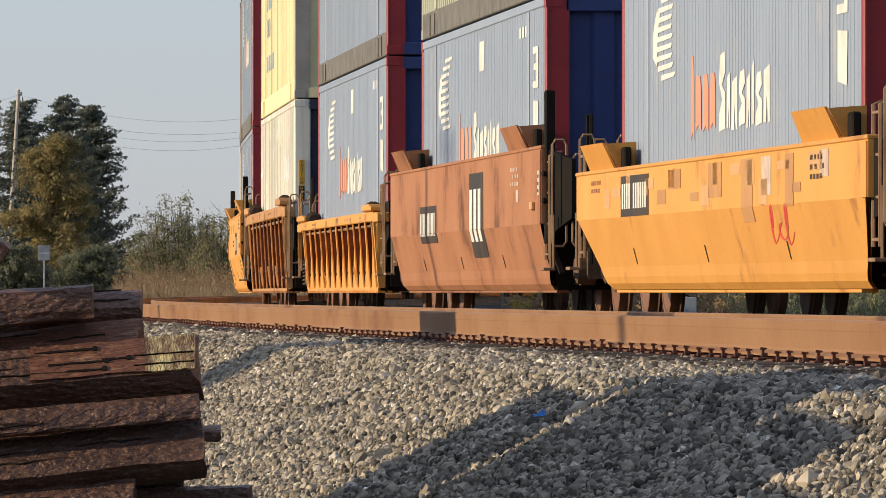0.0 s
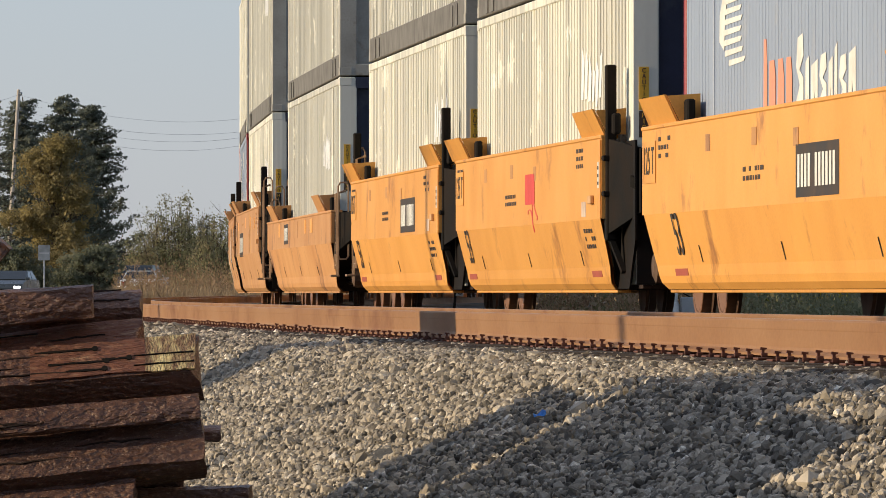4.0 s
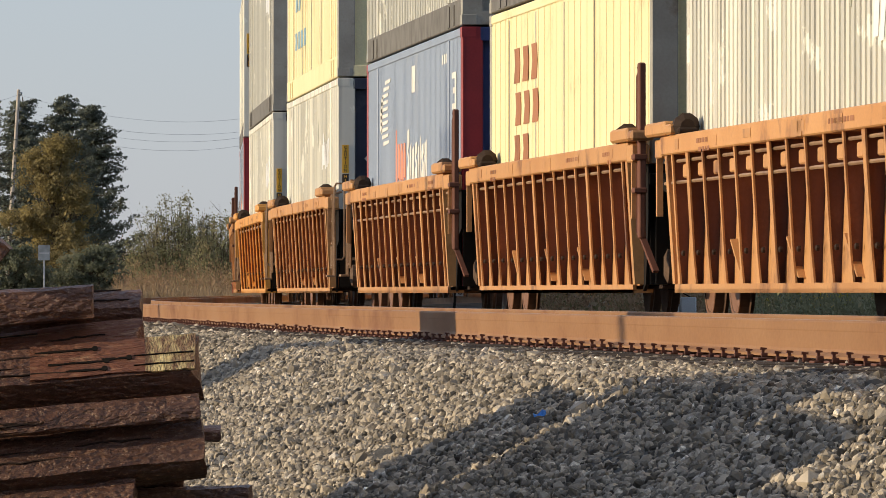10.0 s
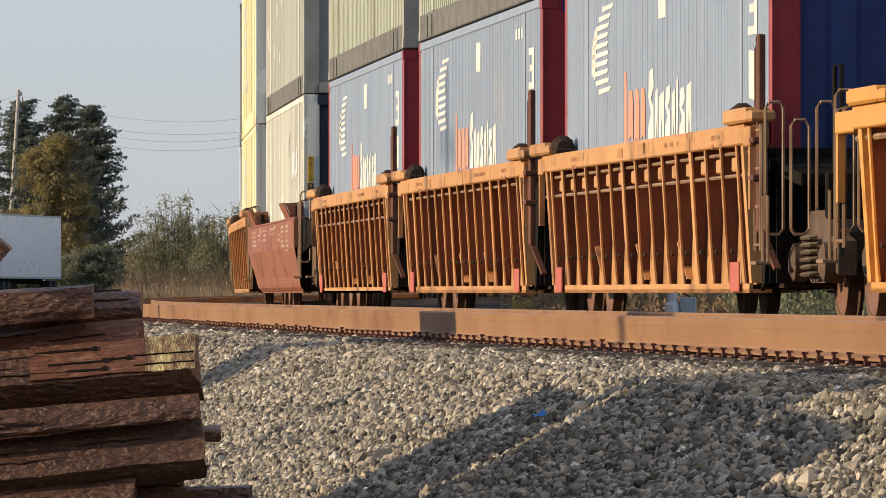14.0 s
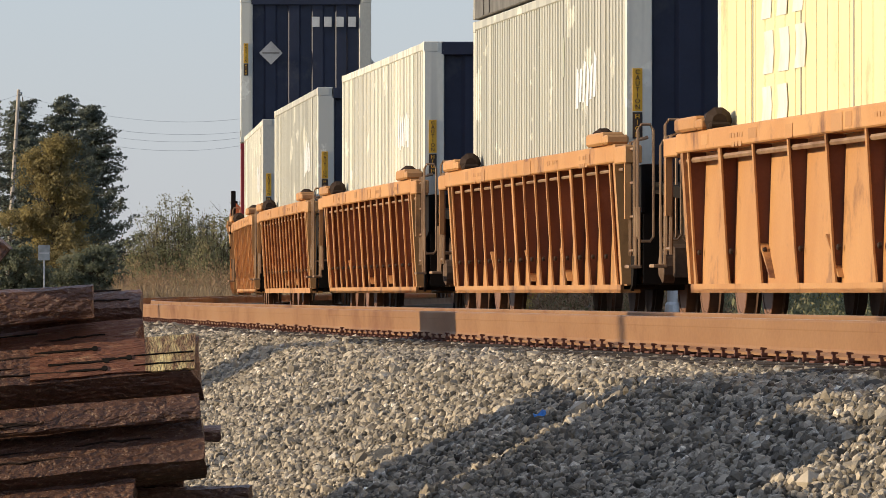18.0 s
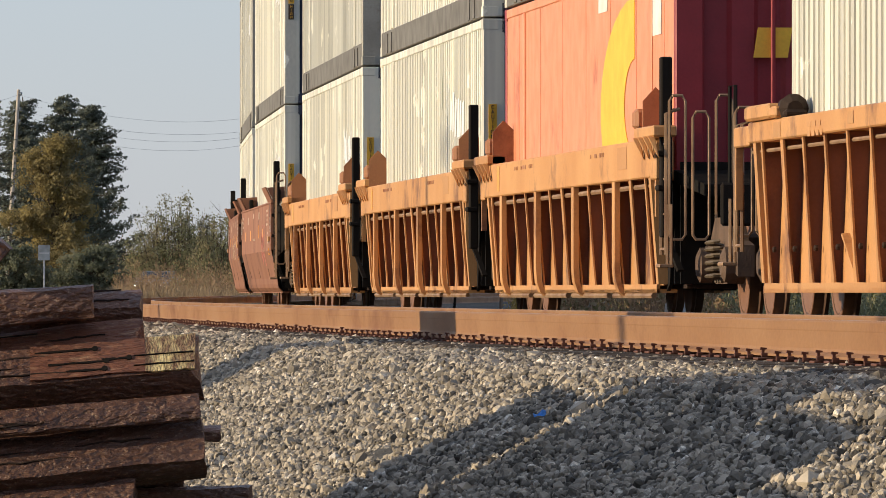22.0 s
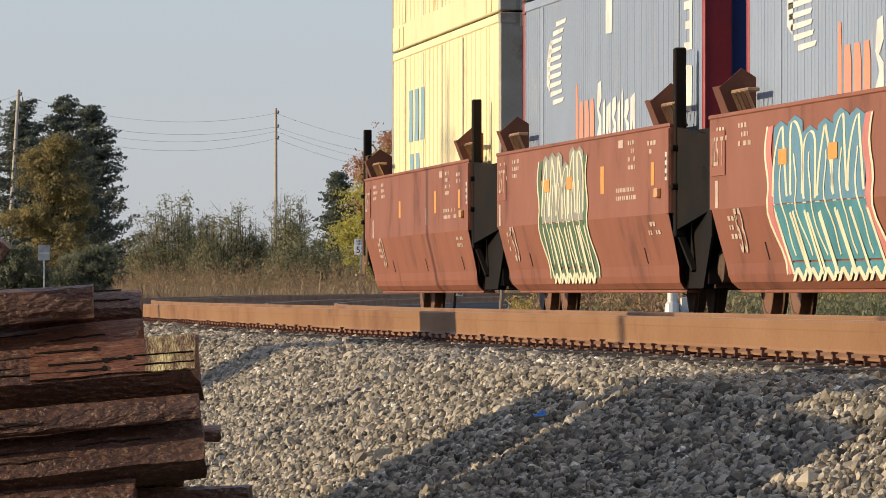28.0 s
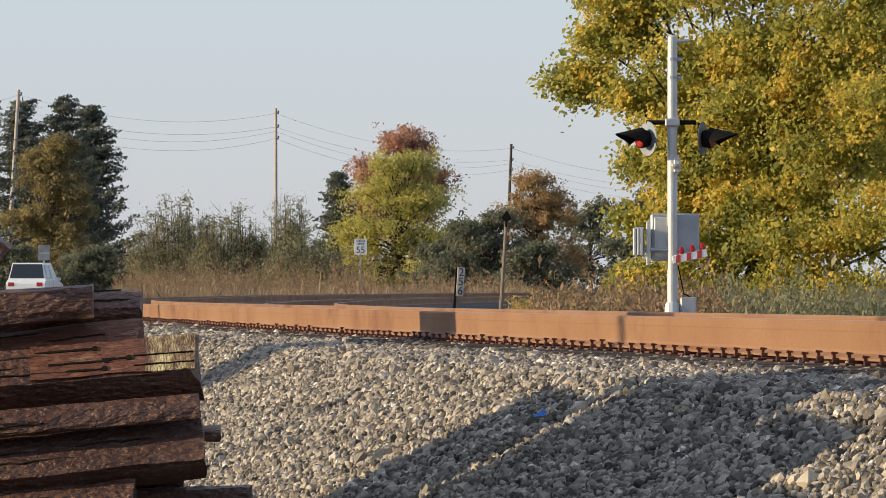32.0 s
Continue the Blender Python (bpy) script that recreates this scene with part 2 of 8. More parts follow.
# Pale flecks paint in the glints of low sun on rough grain.
TIE = material("creosoted_old_timber", (0.10, 0.046, 0.029), 0.5, second=(0.18, 0.088, 0.056), third=(0.40, 0.27, 0.19), third_amount=0.30, scale=6, fine=34, stretch=(0.65, 1.25, 1.25), bump=0.9, vary=0.2, third_scale=60, spec=0.5, relief=0.03)
TIE_RED = material("rust_stained_timber", (0.22, 0.082, 0.045), 0.7, second=(0.14, 0.055, 0.032), third=(0.42, 0.24, 0.14), third_amount=0.35, third_scale=22, scale=5, fine=60, stretch=(0.3, 1.5, 1.5), bump=0.9, relief=0.03)
TIE_PALE = material("paint_flecked_timber", (0.24, 0.14, 0.08), 0.75, second=(0.12, 0.06, 0.035), third=(0.74, 0.60, 0.30), third_amount=0.85, third_scale=6, scale=7, stretch=(2.2, 1.0, 1.0), fine=60, bump=0.9, relief=0.03)
TRACK_TIE = material("track_timber", (0.07, 0.05, 0.035), 0.85, second=(0.04, 0.028, 0.02), fine=90, bump=0.3, vary=0.2)
STONE = material("grey_crushed_stone", (0.33, 0.275, 0.205), 0.85, second=(0.18, 0.15, 0.115), third=(0.80, 0.72, 0.60), third_amount=0.26, scale=9, fine=160, third_scale=6.0, island=0.75, bump=0.25)
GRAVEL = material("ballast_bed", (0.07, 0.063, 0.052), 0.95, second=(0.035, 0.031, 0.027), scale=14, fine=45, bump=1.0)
EARTH = material("dry_ground", (0.16, 0.115, 0.06), 0.95, second=(0.09, 0.085, 0.035), third=(0.24, 0.18, 0.09), third_amount=0.5, scale=0.4, third_scale=0.1, fine=9, bump=0.5)
ASPHALT = material("asphalt", (0.055, 0.055, 0.055), 0.85, second=(0.04, 0.04, 0.04), fine=80, bump=0.2)
GALV = material("galvanised_steel", (0.42, 0.43, 0.44), 0.5, metal=0.4, second=(0.32, 0.33, 0.34), bump=0.05)
SIGN_BACK = material("sign_back_aluminium", (0.30, 0.32, 0.33), 0.5, metal=0.3, bump=0.03)
SILVER_PAINT = material("silver_mast_paint", (0.62, 0.60, 0.57), 0.45, metal=0.2, second=(0.5, 0.48, 0.45), bump=0.04)
POLE_WOOD = material("grey_pole_timber", (0.50, 0.44, 0.37), 0.9, second=(0.38, 0.32, 0.26), stretch=(1, 1, 0.1), scale=6, bump=0.3)
DARK_WOOD = material("dark_pole_timber", (0.10, 0.075, 0.06), 0.9, second=(0.06, 0.045, 0.035), stretch=(1, 1, 0.1), scale=6, bump=0.3)
POST_WOOD = material("brown_post_timber", (0.24, 0.18, 0.14), 0.9, second=(0.15, 0.11, 0.085), stretch=(1, 1, 0.1), scale=6, bump=0.3)
BARK = material("bark", (0.09, 0.065, 0.045), 0.95, second=(0.05, 0.035, 0.025), stretch=(1, 1, 0.2), scale=7, bump=0.8)
WIRE = material("power_wire", (0.34, 0.35, 0.36), 0.6, bump=0)
BLUE_SCRAP = material("blue_plastic_film", (0.05, 0.22, 0.62), 0.4, second=(0.08, 0.32, 0.72), bump=0.1)
WHITE_PAINT = material("white_vehicle_paint", (0.78, 0.78, 0.77), 0.3, second=(0.72, 0.72, 0.71), bump=0.01, spec=0.5)
GREY_PAINT = material("grey_vehicle_paint", (0.28, 0.29, 0.30), 0.3, metal=0.4, second=(0.24, 0.25, 0.26), bump=0.01)
DARK_PAINT = material("dark_vehicle_paint", (0.06, 0.07, 0.075), 0.3, metal=0.4, second=(0.05, 0.055, 0.06), bump=0.01)
RUBBER = material("tyre_rubber", (0.02, 0.02, 0.02), 0.9, bump=0.05)
GLASS_DARK = material("dark_window_glass", (0.02, 0.024, 0.028), 0.08, second=(0.015, 0.018, 0.02), bump=0, spec=0.6)
LAMP_ON = glow("headlamp_glow", (1.0, 0.95, 0.85), 3.0)
RED_LENS = material("red_signal_lens", (0.34, 0.025, 0.018), 0.25, second=(0.4, 0.02, 0.02), bump=0)
REFLECTIVE = material("white_reflective_sheet", (0.85, 0.84, 0.82), 0.35, second=(0.78, 0.77, 0.75), bump=0)
PLACARD = material("worn_placard_aluminium", (0.48, 0.46, 0.43), 0.45, metal=0.2, second=(0.32, 0.30, 0.28), bump=0.03)
LEAF_MAPLE = leaf_material("turning_maple_leaves", (0.15, 0.18, 0.05), (0.44, 0.40, 0.07), (0.88, 0.62, 0.12), through=0.55, patch=1.1)
LEAF_YELLOW = leaf_material("yellow_green_leaves", (0.25, 0.24, 0.07), (0.50, 0.45, 0.12), (0.66, 0.55, 0.14), through=0.5)
LEAF_RED = leaf_material("russet_leaves", (0.28, 0.16, 0.09), (0.44, 0.24, 0.15), (0.50, 0.24, 0.16), through=0.4)
LEAF_TAN = leaf_material("tan_leaves", (0.30, 0.20, 0.10), (0.46, 0.29, 0.13), (0.28, 0.24, 0.10), through=0.4)
# Leaf greens greyed and lifted to carry some distance haze.
LEAF_DARK = leaf_material("dark_green_leaves", (0.10, 0.11, 0.07), (0.16, 0.165, 0.10), (0.22, 0.20, 0.12))
LEAF_OLIVE = leaf_material("olive_shrub_leaves", (0.14, 0.15, 0.08), (0.24, 0.23, 0.12), (0.32, 0.26, 0.14))
# Needle colour raised for the haze over the far pines.
NEEDLE = leaf_material("pine_needles", (0.095, 0.105, 0.08), (0.15, 0.16, 0.115), None, through=0.2)
DRY_GRASS = leaf_material("dry_grass", (0.22, 0.15, 0.085), (0.31, 0.22, 0.13), (0.38, 0.28, 0.17), through=0.3)
LEAF_GOLD = leaf_material("olive_gold_leaves", (0.14, 0.12, 0.055), (0.24, 0.185, 0.075), (0.34, 0.26, 0.09), through=0.35)
WEED_RED = leaf_material("reddish_weeds", (0.22, 0.13, 0.08), (0.34, 0.22, 0.12), (0.18, 0.16, 0.07), through=0.3)
WEED_YELLOW = leaf_material("yellow_weeds", (0.34, 0.23, 0.06), (0.44, 0.31, 0.09), None, through=0.3)


# ---------------------------------------------------------------- mesh code
class Geo:
    """Collects vertices and faces of one mesh."""

    def __init__(self):
        self.v, self.f = [], []

    def add(self, verts, faces):
        n = len(self.v)
        self.v += [tuple(p) for p in verts]
        self.f += [tuple(i + n for i in q) for q in faces]
        return self

    def box(self, x0, x1, y0, y1, z0, z1, c=0.0, m=None):
        """A box, its edges chamfered by c."""
        if c <= 0:
            p = [(x, y, z) for x in (x0, x1) for y in (y0, y1) for z in (z0, z1)]
            q = [(0, 1, 3, 2), (4, 6, 7, 5), (0, 4, 5, 1), (2, 3, 7, 6), (0, 2, 6, 4), (1, 5, 7, 3)]
        else:
            p, q = [], []
            lo, hi = (x0, y0, z0), (x1, y1, z1)
            idx = {}
            for i in range(8):
                s = ((i >> 2) & 1, (i >> 1) & 1, i & 1)
                for ax in range(3):
                    co = []
                    for k in range(3):
                        e = hi[k] if s[k] else lo[k]
                        co.append(e if k == ax else e + (-c if s[k] else c))
                    idx[(s, ax)] = len(p)
                    p.append(tuple(co))
            for ax in range(3):
                o = [k for k in range(3) if k != ax]
                for side in (0, 1):
                    ring = []
                    for a, b in ((0, 0), (1, 0), (1, 1), (0, 1)):
                        s = [0, 0, 0]
                        s[ax], s[o[0]], s[o[1]] = side, a, b
                        ring.append(idx[(tuple(s), ax)])
                    q.append(tuple(ring))
            for ax in range(3):
                o = [k for k in range(3) if k != ax]
                for a in (0, 1):
                    for b in (0, 1):
                        s0, s1 = [0, 0, 0], [0, 0, 0]
                        s0[o[0]] = s1[o[0]] = a
                        s0[o[1]] = s1[o[1]] = b
                        s1[ax] = 1
                        s0, s1 = tuple(s0), tuple(s1)
                        q.append((idx[(s0, o[0])], idx[(s1, o[0])], idx[(s1, o[1])], idx[(s0, o[1])]))
            for i in range(8):
                s = ((i >> 2) & 1, (i >> 1) & 1, i & 1)
                q.append((idx[(s, 0)], idx[(s, 1)], idx[(s, 2)]))
        if m is not None:
            p = [tuple(m @ Vector(t)) for t in p]
        return self.add(p, q)

    def tube(self, pts, r, n=6, cap=True, r1=None):
        """A round bar along the points, tapering to r1."""
        pts = [Vector(p) for p in pts]
        rings = []
        for i, p in enumerate(pts):
            d = (pts[min(i + 1, len(pts) - 1)] - pts[max(i - 1, 0)]).normalized()
            u = d.cross(Vector((0, 0, 1)) if abs(d.z) < 0.9 else Vector((1, 0, 0))).normalized()
            w = d.cross(u)
            rr = r if r1 is None else r + (r1 - r) * i / (len(pts) - 1)
            rings.append([p + (u * math.cos(2 * math.pi * k / n) + w * math.sin(2 * math.pi * k / n)) * rr for k in range(n)])
        v = [q for ring in rings for q in ring]
        f = []
        for i in range(len(pts) - 1):
            for k in range(n):
                f.append((i * n + k, i * n + (k + 1) % n, (i + 1) * n + (k + 1) % n, (i + 1) * n + k))
        if cap:
            f.append(tuple(range(n - 1, -1, -1)))
            f.append(tuple((len(pts) - 1) * n + k for k in range(n)))
        return self.add(v, f)

    def lathe(self, prof, origin, axis, n=20):
        """A turned form: (along, radius) pairs about an axis through origin."""
        ax = Vector(axis).normalized()
        u = ax.cross(Vector((0, 0, 1)) if abs(ax.z) < 0.9 else Vector((1, 0, 0))).normalized()
        w = ax.cross(u)
        v, f = [], []
        for a, r in prof:
            for k in range(n):
                t = 2 * math.pi * k / n
                v.append(Vector(origin) + ax * a + (u * math.cos(t) + w * math.sin(t)) * r)
        for i in range(len(prof) - 1):
            for k in range(n):
                f.append((i * n + k, i * n + (k + 1) % n, (i + 1) * n + (k + 1) % n, (i + 1) * n + k))
        f.append(tuple(range(n - 1, -1, -1)))
        f.append(tuple((len(prof) - 1) * n + k for k in range(n)))
        return self.add(v, f)

    def slab(self, outline, thick):
        """A flat plate: its outline as 3D points, thickened along the vector."""
        n = len(outline)
        a = [Vector(p) for p in outline]
        t = Vector(thick)
        v = a + [p + t for p in a]
        f = [tuple(range(n)), tuple(range(2 * n - 1, n - 1, -1))]
        f += [(i, (i + 1) % n + 0, (i + 1) % n + n, i + n) for i in range(n)]
        return self.add(v, f)

    def mesh(self, name, mat, smooth=False):
        me = bpy.data.meshes.new(name)
        me.from_pydata(self.v, [], self.f)
        bm = bmesh.new()
        bm.from_mesh(me)
        bmesh.ops.recalc_face_normals(bm, faces=bm.faces)
        bm.to_mesh(me)
        bm.free()
        if mat:
            me.materials.append(mat)
        if smooth:
            for p in me.polygons:
                p.use_smooth = True
        return me


CACHE = {}


def part(name, geo, mat, parent=None, label="", at=None, key=None, smooth=False):
    """ONE mesh object; geo is a Geo, or a function that makes one (its mesh is then shared under key)."""
    if callable(geo):
        k = (key or name, mat.name)
        if k not in CACHE:
            CACHE[k] = geo().mesh(name, mat, smooth)
        me = CACHE[k]
    else:
        me = geo.mesh(name, mat, smooth)
    ob = new(name, me)
    if parent is not None:
        ob.parent = parent
    if at is not None:
        ob.matrix_basis = at
    if label:
        ob["label"] = label
    return ob


def thing(name, label, category, group="", kind="", at=None):
    ob = new(name)
    ob.empty_display_size = 0.2
    if at is not None:
        ob.matrix_basis = at
    return tagged(ob, label, category, group, kind)


def raw_mesh(name, verts, faces_flat, per, mat):
    """A large mesh from arrays: verts (n,3), faces (m*per)."""
    me = bpy.data.meshes.new(name)
    nv, nf = len(verts), len(faces_flat) // per
    me.vertices.add(nv)
    me.vertices.foreach_set("co", np.ascontiguousarray(verts, dtype=np.float32).ravel())
    me.loops.add(nf * per)
    me.loops.foreach_set("vertex_index", np.ascontiguousarray(faces_flat, dtype=np.int32))
    me.polygons.add(nf)
    me.polygons.foreach_set("loop_start", np.arange(0, nf * per, per, dtype=np.int32))
    me.polygons.foreach_set("loop_total", np.full(nf, per, dtype=np.int32))
    me.update(calc_edges=True)
    me.validate()
    me.polygons.foreach_set("use_smooth", np.zeros(len(me.polygons), dtype=bool))
    if mat:
        me.materials.append(mat)
    return me


TEXT = {}


def letters(name, text, size, mat, parent, at, label="", depth=0.004):
    k = (text, size, mat.name)
    if k not in TEXT:
        cu = bpy.data.curves.new("writing", "FONT")
        cu.body, cu.size, cu.extrude = text, size, depth
        cu.align_x, cu.align_y = "CENTER", "CENTER"
        tmp = bpy.data.objects.new("writing", cu)
        scene.collection.objects.link(tmp)
        bpy.context.view_layer.update()
        me = bpy.data.meshes.new_from_object(tmp.evaluated_get(bpy.context.evaluated_depsgraph_get()))
        bpy.data.objects.remove(tmp)
        me.materials.clear()
        me.materials.append(mat)
        TEXT[k] = me
    ob = new(name, TEXT[k])
    ob.parent, ob.matrix_basis = parent, at
    if label:
        ob["label"] = label
    return ob


# ---------------------------------------------------------------- the line of the tracks
# a: metres along the train's track, growing away from the camera; the curve tightens with distance
STEP = 0.5
_a = np.arange(-1000, 1000 + STEP, STEP)
_k = np.clip(4.32878e-4 + 4.91522e-6 * np.clip(_a, -88, 170), 0, None)
_k[_a < -88] = 0.0
_i0 = int(round(1000 / STEP))
_psi = 0.0810349 - (np.cumsum(_k) - np.cumsum(_k)[_i0]) * STEP
_x = np.cumsum(-np.sin(_psi)) * STEP
_y = np.cumsum(np.cos(_psi)) * STEP
HALF_CAR = 1.52
_x += 0.457364 - _x[_i0] + HALF_CAR * math.cos(0.0810349)
_y += 90.37397 - _y[_i0] + HALF_CAR * math.sin(0.0810349)
NEAR_TOP = -0.027        # rail top of the empty track
NEAR_TRACK = -3.79      # offset of the empty track's centre, towards the camera
RAIL_Z = -0.12          # rail top of the train's track


def line(a, off=0.0):
    """Place and heading on the train's track at a; off: metres away from the camera's side."""
    x, y, p = np.interp(a, _a, _x), np.interp(a, _a, _y), np.interp(a, _a, _psi)
    return x + off * math.cos(p), y + off * math.sin(p), p


def far_rise(a):
    return 0.16 * min(1, max(0, (a - 120) / 130)) + 0.0006 * max(0, a - 250)


# ---------------------------------------------------------------- ground and tracks
def across(o, y):
    """Ground height at o metres from the train track's centre line (negative: camera's side)."""
    prof_o = [-4000, -60, -30, -7.45, -5.75, -5.05, -2.2, -1.6, 1.7, 3.4, 9, 40, 4000]
    prof_z = [-1.0, -1.0, -1.15, -1.15, -0.297, -0.262, -0.27, -0.345, -0.345, -0.95, -0.8, -0.7, -0.7]
    z = np.interp(o, prof_o, prof_z)
    lift = np.interp(y, [-4000, 190, 330, 420, 700, 4000], [0, 0, 0.50, 0.70, 1.3, 1.3])
    flat = np.interp(abs(o), [0, 2, 7, 60], [0.12, 0.12, 1, 1])
    return z + lift * flat


def track_x(y):
    sel = (_a > -950) & (_a < 330)
    return np.interp(y, _y[sel], _x[sel])


def ground_z(x, y):
    return float(across(x - track_x(y), y))


def build_ground():
    ys = np.concatenate([np.linspace(-1500, -60, 10), np.arange(-40, 130, 1.5), np.arange(130, 360, 4), np.linspace(360, 800, 40), np.linspace(860, 4200, 16)])
    os_ = np.concatenate([[-4000, -1200, -500, -250, -120, -60, -40, -25, -16, -11], np.arange(-9, -3.0, 0.15), [-2.6, -2.2, -1.9, -1.6, 0, 1.7, 2.2, 2.8, 3.4, 5, 7, 9, 14, 22, 40, 60, 90, 140, 250, 600, 1500, 4000]])
    V = np.zeros((len(ys), len(os_), 3))
    rng = np.random.default_rng(3)
    for i, y in enumerate(ys):
        V[i, :, 0] = track_x(y) + os_
        V[i, :, 1] = y
        V[i, :, 2] = across(os_, y)
    V[:, 10:40, 2] += rng.normal(0, 0.012, V[:, 10:40, 2].shape)
    n, m = len(ys), len(os_)
    i, j = np.meshgrid(np.arange(n - 1), np.arange(m - 1), indexing="ij")
    q = np.stack([i * m + j, i * m + j + 1, (i + 1) * m + j + 1, (i + 1) * m + j], -1).reshape(-1)
    me = raw_mesh("ground", V.reshape(-1, 3), q, 4, EARTH)
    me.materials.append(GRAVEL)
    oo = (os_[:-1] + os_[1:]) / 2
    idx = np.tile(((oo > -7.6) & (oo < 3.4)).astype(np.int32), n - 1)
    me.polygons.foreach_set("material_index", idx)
    me.polygons.foreach_set("use_smooth", np.ones(len(idx), dtype=bool))
    tagged(new("ground", me), "dry grassy ground with a grey gravel railway embankment", "ground", kind="structure")


RAIL_PROFILE = [(-0.076, 0), (-0.076, 0.012), (-0.034, 0.030), (-0.030, 0.045), (-0.0335, 0.128), (-0.035, 0.134), (-0.036, 0.172),
                (-0.028, 0.182), (0.028, 0.182), (0.036, 0.172), (0.035, 0.134), (0.0335, 0.128), (0.030, 0.045), (0.034, 0.030), (0.076, 0.012), (0.076, 0)]


def build_rail(name, off, top, a0, a1, label):
    av = np.concatenate([np.arange(a0, 120, 2.0), np.arange(120, a1, 5.0)])
    n = len(RAIL_PROFILE)
    v, f = [], []
    for i, a in enumerate(av):
        for (u, z) in RAIL_PROFILE:
            x, y, p = line(a, off + u)
            v.append((x, y, top - 0.182 + z + far_rise(a)))
        if i:
            for k in range(n):
                f.append(((i - 1) * n + k, (i - 1) * n + (k + 1) % n, i * n + (k + 1) % n, i * n + k))
    g = Geo()
    g.add(v, f)
    me = g.mesh(name, RAIL_STEEL)
    me.materials.append(RAIL_TOP)
    for p in me.polygons:
        k = p.index % n
        if k == 7:
            p.material_index = 1
    ob = new(name, me)
    return tagged(ob, label, "rail", kind="structure", group="rails of the two tracks")


def build_tracks():
    near = build_rail("rail_near", NEAR_TRACK - 0.754, NEAR_TOP, -90, 330, "rust-brown steel rail spiked to timber on grey ballast")
    build_rail("rail_near_far_side", NEAR_TRACK + 0.754, NEAR_TOP - 0.004, -90, 330, "rusty steel rail of the empty track")
    build_rail("rail_train_near", -0.754, RAIL_Z, -300, 420, "steel rail under the passing freight train")
    build_rail("rail_train_far", 0.754, RAIL_Z, -300, 420, "steel rail under the passing freight train")
    rng = random.Random(5)
    tie = lambda: Geo().box(-0.115, 0.115, -1.3, 1.3, -0.18, 0, 0.012)
    plate = lambda: Geo().box(-0.09, 0.09, -0.15, 0.12, 0, 0.012, 0.003)

    def anchor():
        g = Geo()
        g.box(-0.009, 0.009, -0.092, -0.078, 0, 0.030)
        g.slab([(-0.011, -0.100, 0.026), (-0.011, -0.068, 0.028), (-0.011, -0.066, 0.036), (-0.011, -0.098, 0.040)], (0.022, 0, 0))
        g.box(0.090, 0.108, -0.108, -0.074, -0.01, 0.012, 0.003)
        return g
    a = -62.0
    spikes = Geo()
    while a < 40:
        x, y, p = line(a, NEAR_TRACK)
        m = Matrix.LocRotScale((x, y, NEAR_TOP - 0.203 + rng.uniform(-0.006, 0.004)), Euler((0, 0, p + math.pi / 2 + rng.uniform(-0.02, 0.02))), None)
        # local x along the track, local y across: +y towards the camera's side
        ob = part("timber_tie", tie, TRACK_TIE, near, at=m)
        q = Matrix.Translation((0, 0.754, 0))
        part("tie_plate", plate, SPIKE, ob, at=q)
        g = anchor()
        lift = rng.choice((0, 0, 0, 0.004, 0.012))
        mm = m @ Matrix.Translation((rng.uniform(-0.05, 0.02), 0.754, 0.012 + lift)) @ Matrix.Rotation(math.pi, 4, "Z")
        spikes.add([mm @ Vector(t) for t in g.v], g.f)
        a += 0.505 + rng.uniform(-0.02, 0.02)
    tagged(part("rail_spikes", spikes, SPIKE, near), kind="stuff")
    a = -60.0
    while a < 60:
        x, y, p = line(a, 0)
        m = Matrix.LocRotScale((x, y, RAIL_Z - 0.186), Euler((0, 0, p + math.pi / 2)), None)
        part("timber_tie", tie, TRACK_TIE, bpy.data.objects["rail_train_near"], at=m)
        a += 1.02


_g = (1 + 5 ** 0.5) / 2
ROCK_V = np.array([(-1, _g, 0), (1, _g, 0), (-1, -_g, 0), (1, -_g, 0), (0, -1, _g), (0, 1, _g), (0, -1, -_g), (0, 1, -_g), (_g, 0, -1), (_g, 0, 1), (-_g, 0, -1), (-_g, 0, 1)], float) / 1.9
ROCK_F = np.array([(0, 11, 5), (0, 5, 1), (0, 1, 7), (0, 7, 10), (0, 10, 11), (1, 5, 9), (5, 11, 4), (11, 10, 2), (10, 7, 6), (7, 1, 8),
                   (3, 9, 4), (3, 4, 2), (3, 2, 6), (3, 6, 8), (3, 8, 9), (4, 9, 5), (2, 4, 11), (6, 2, 10), (8, 6, 7), (9, 8, 1)])


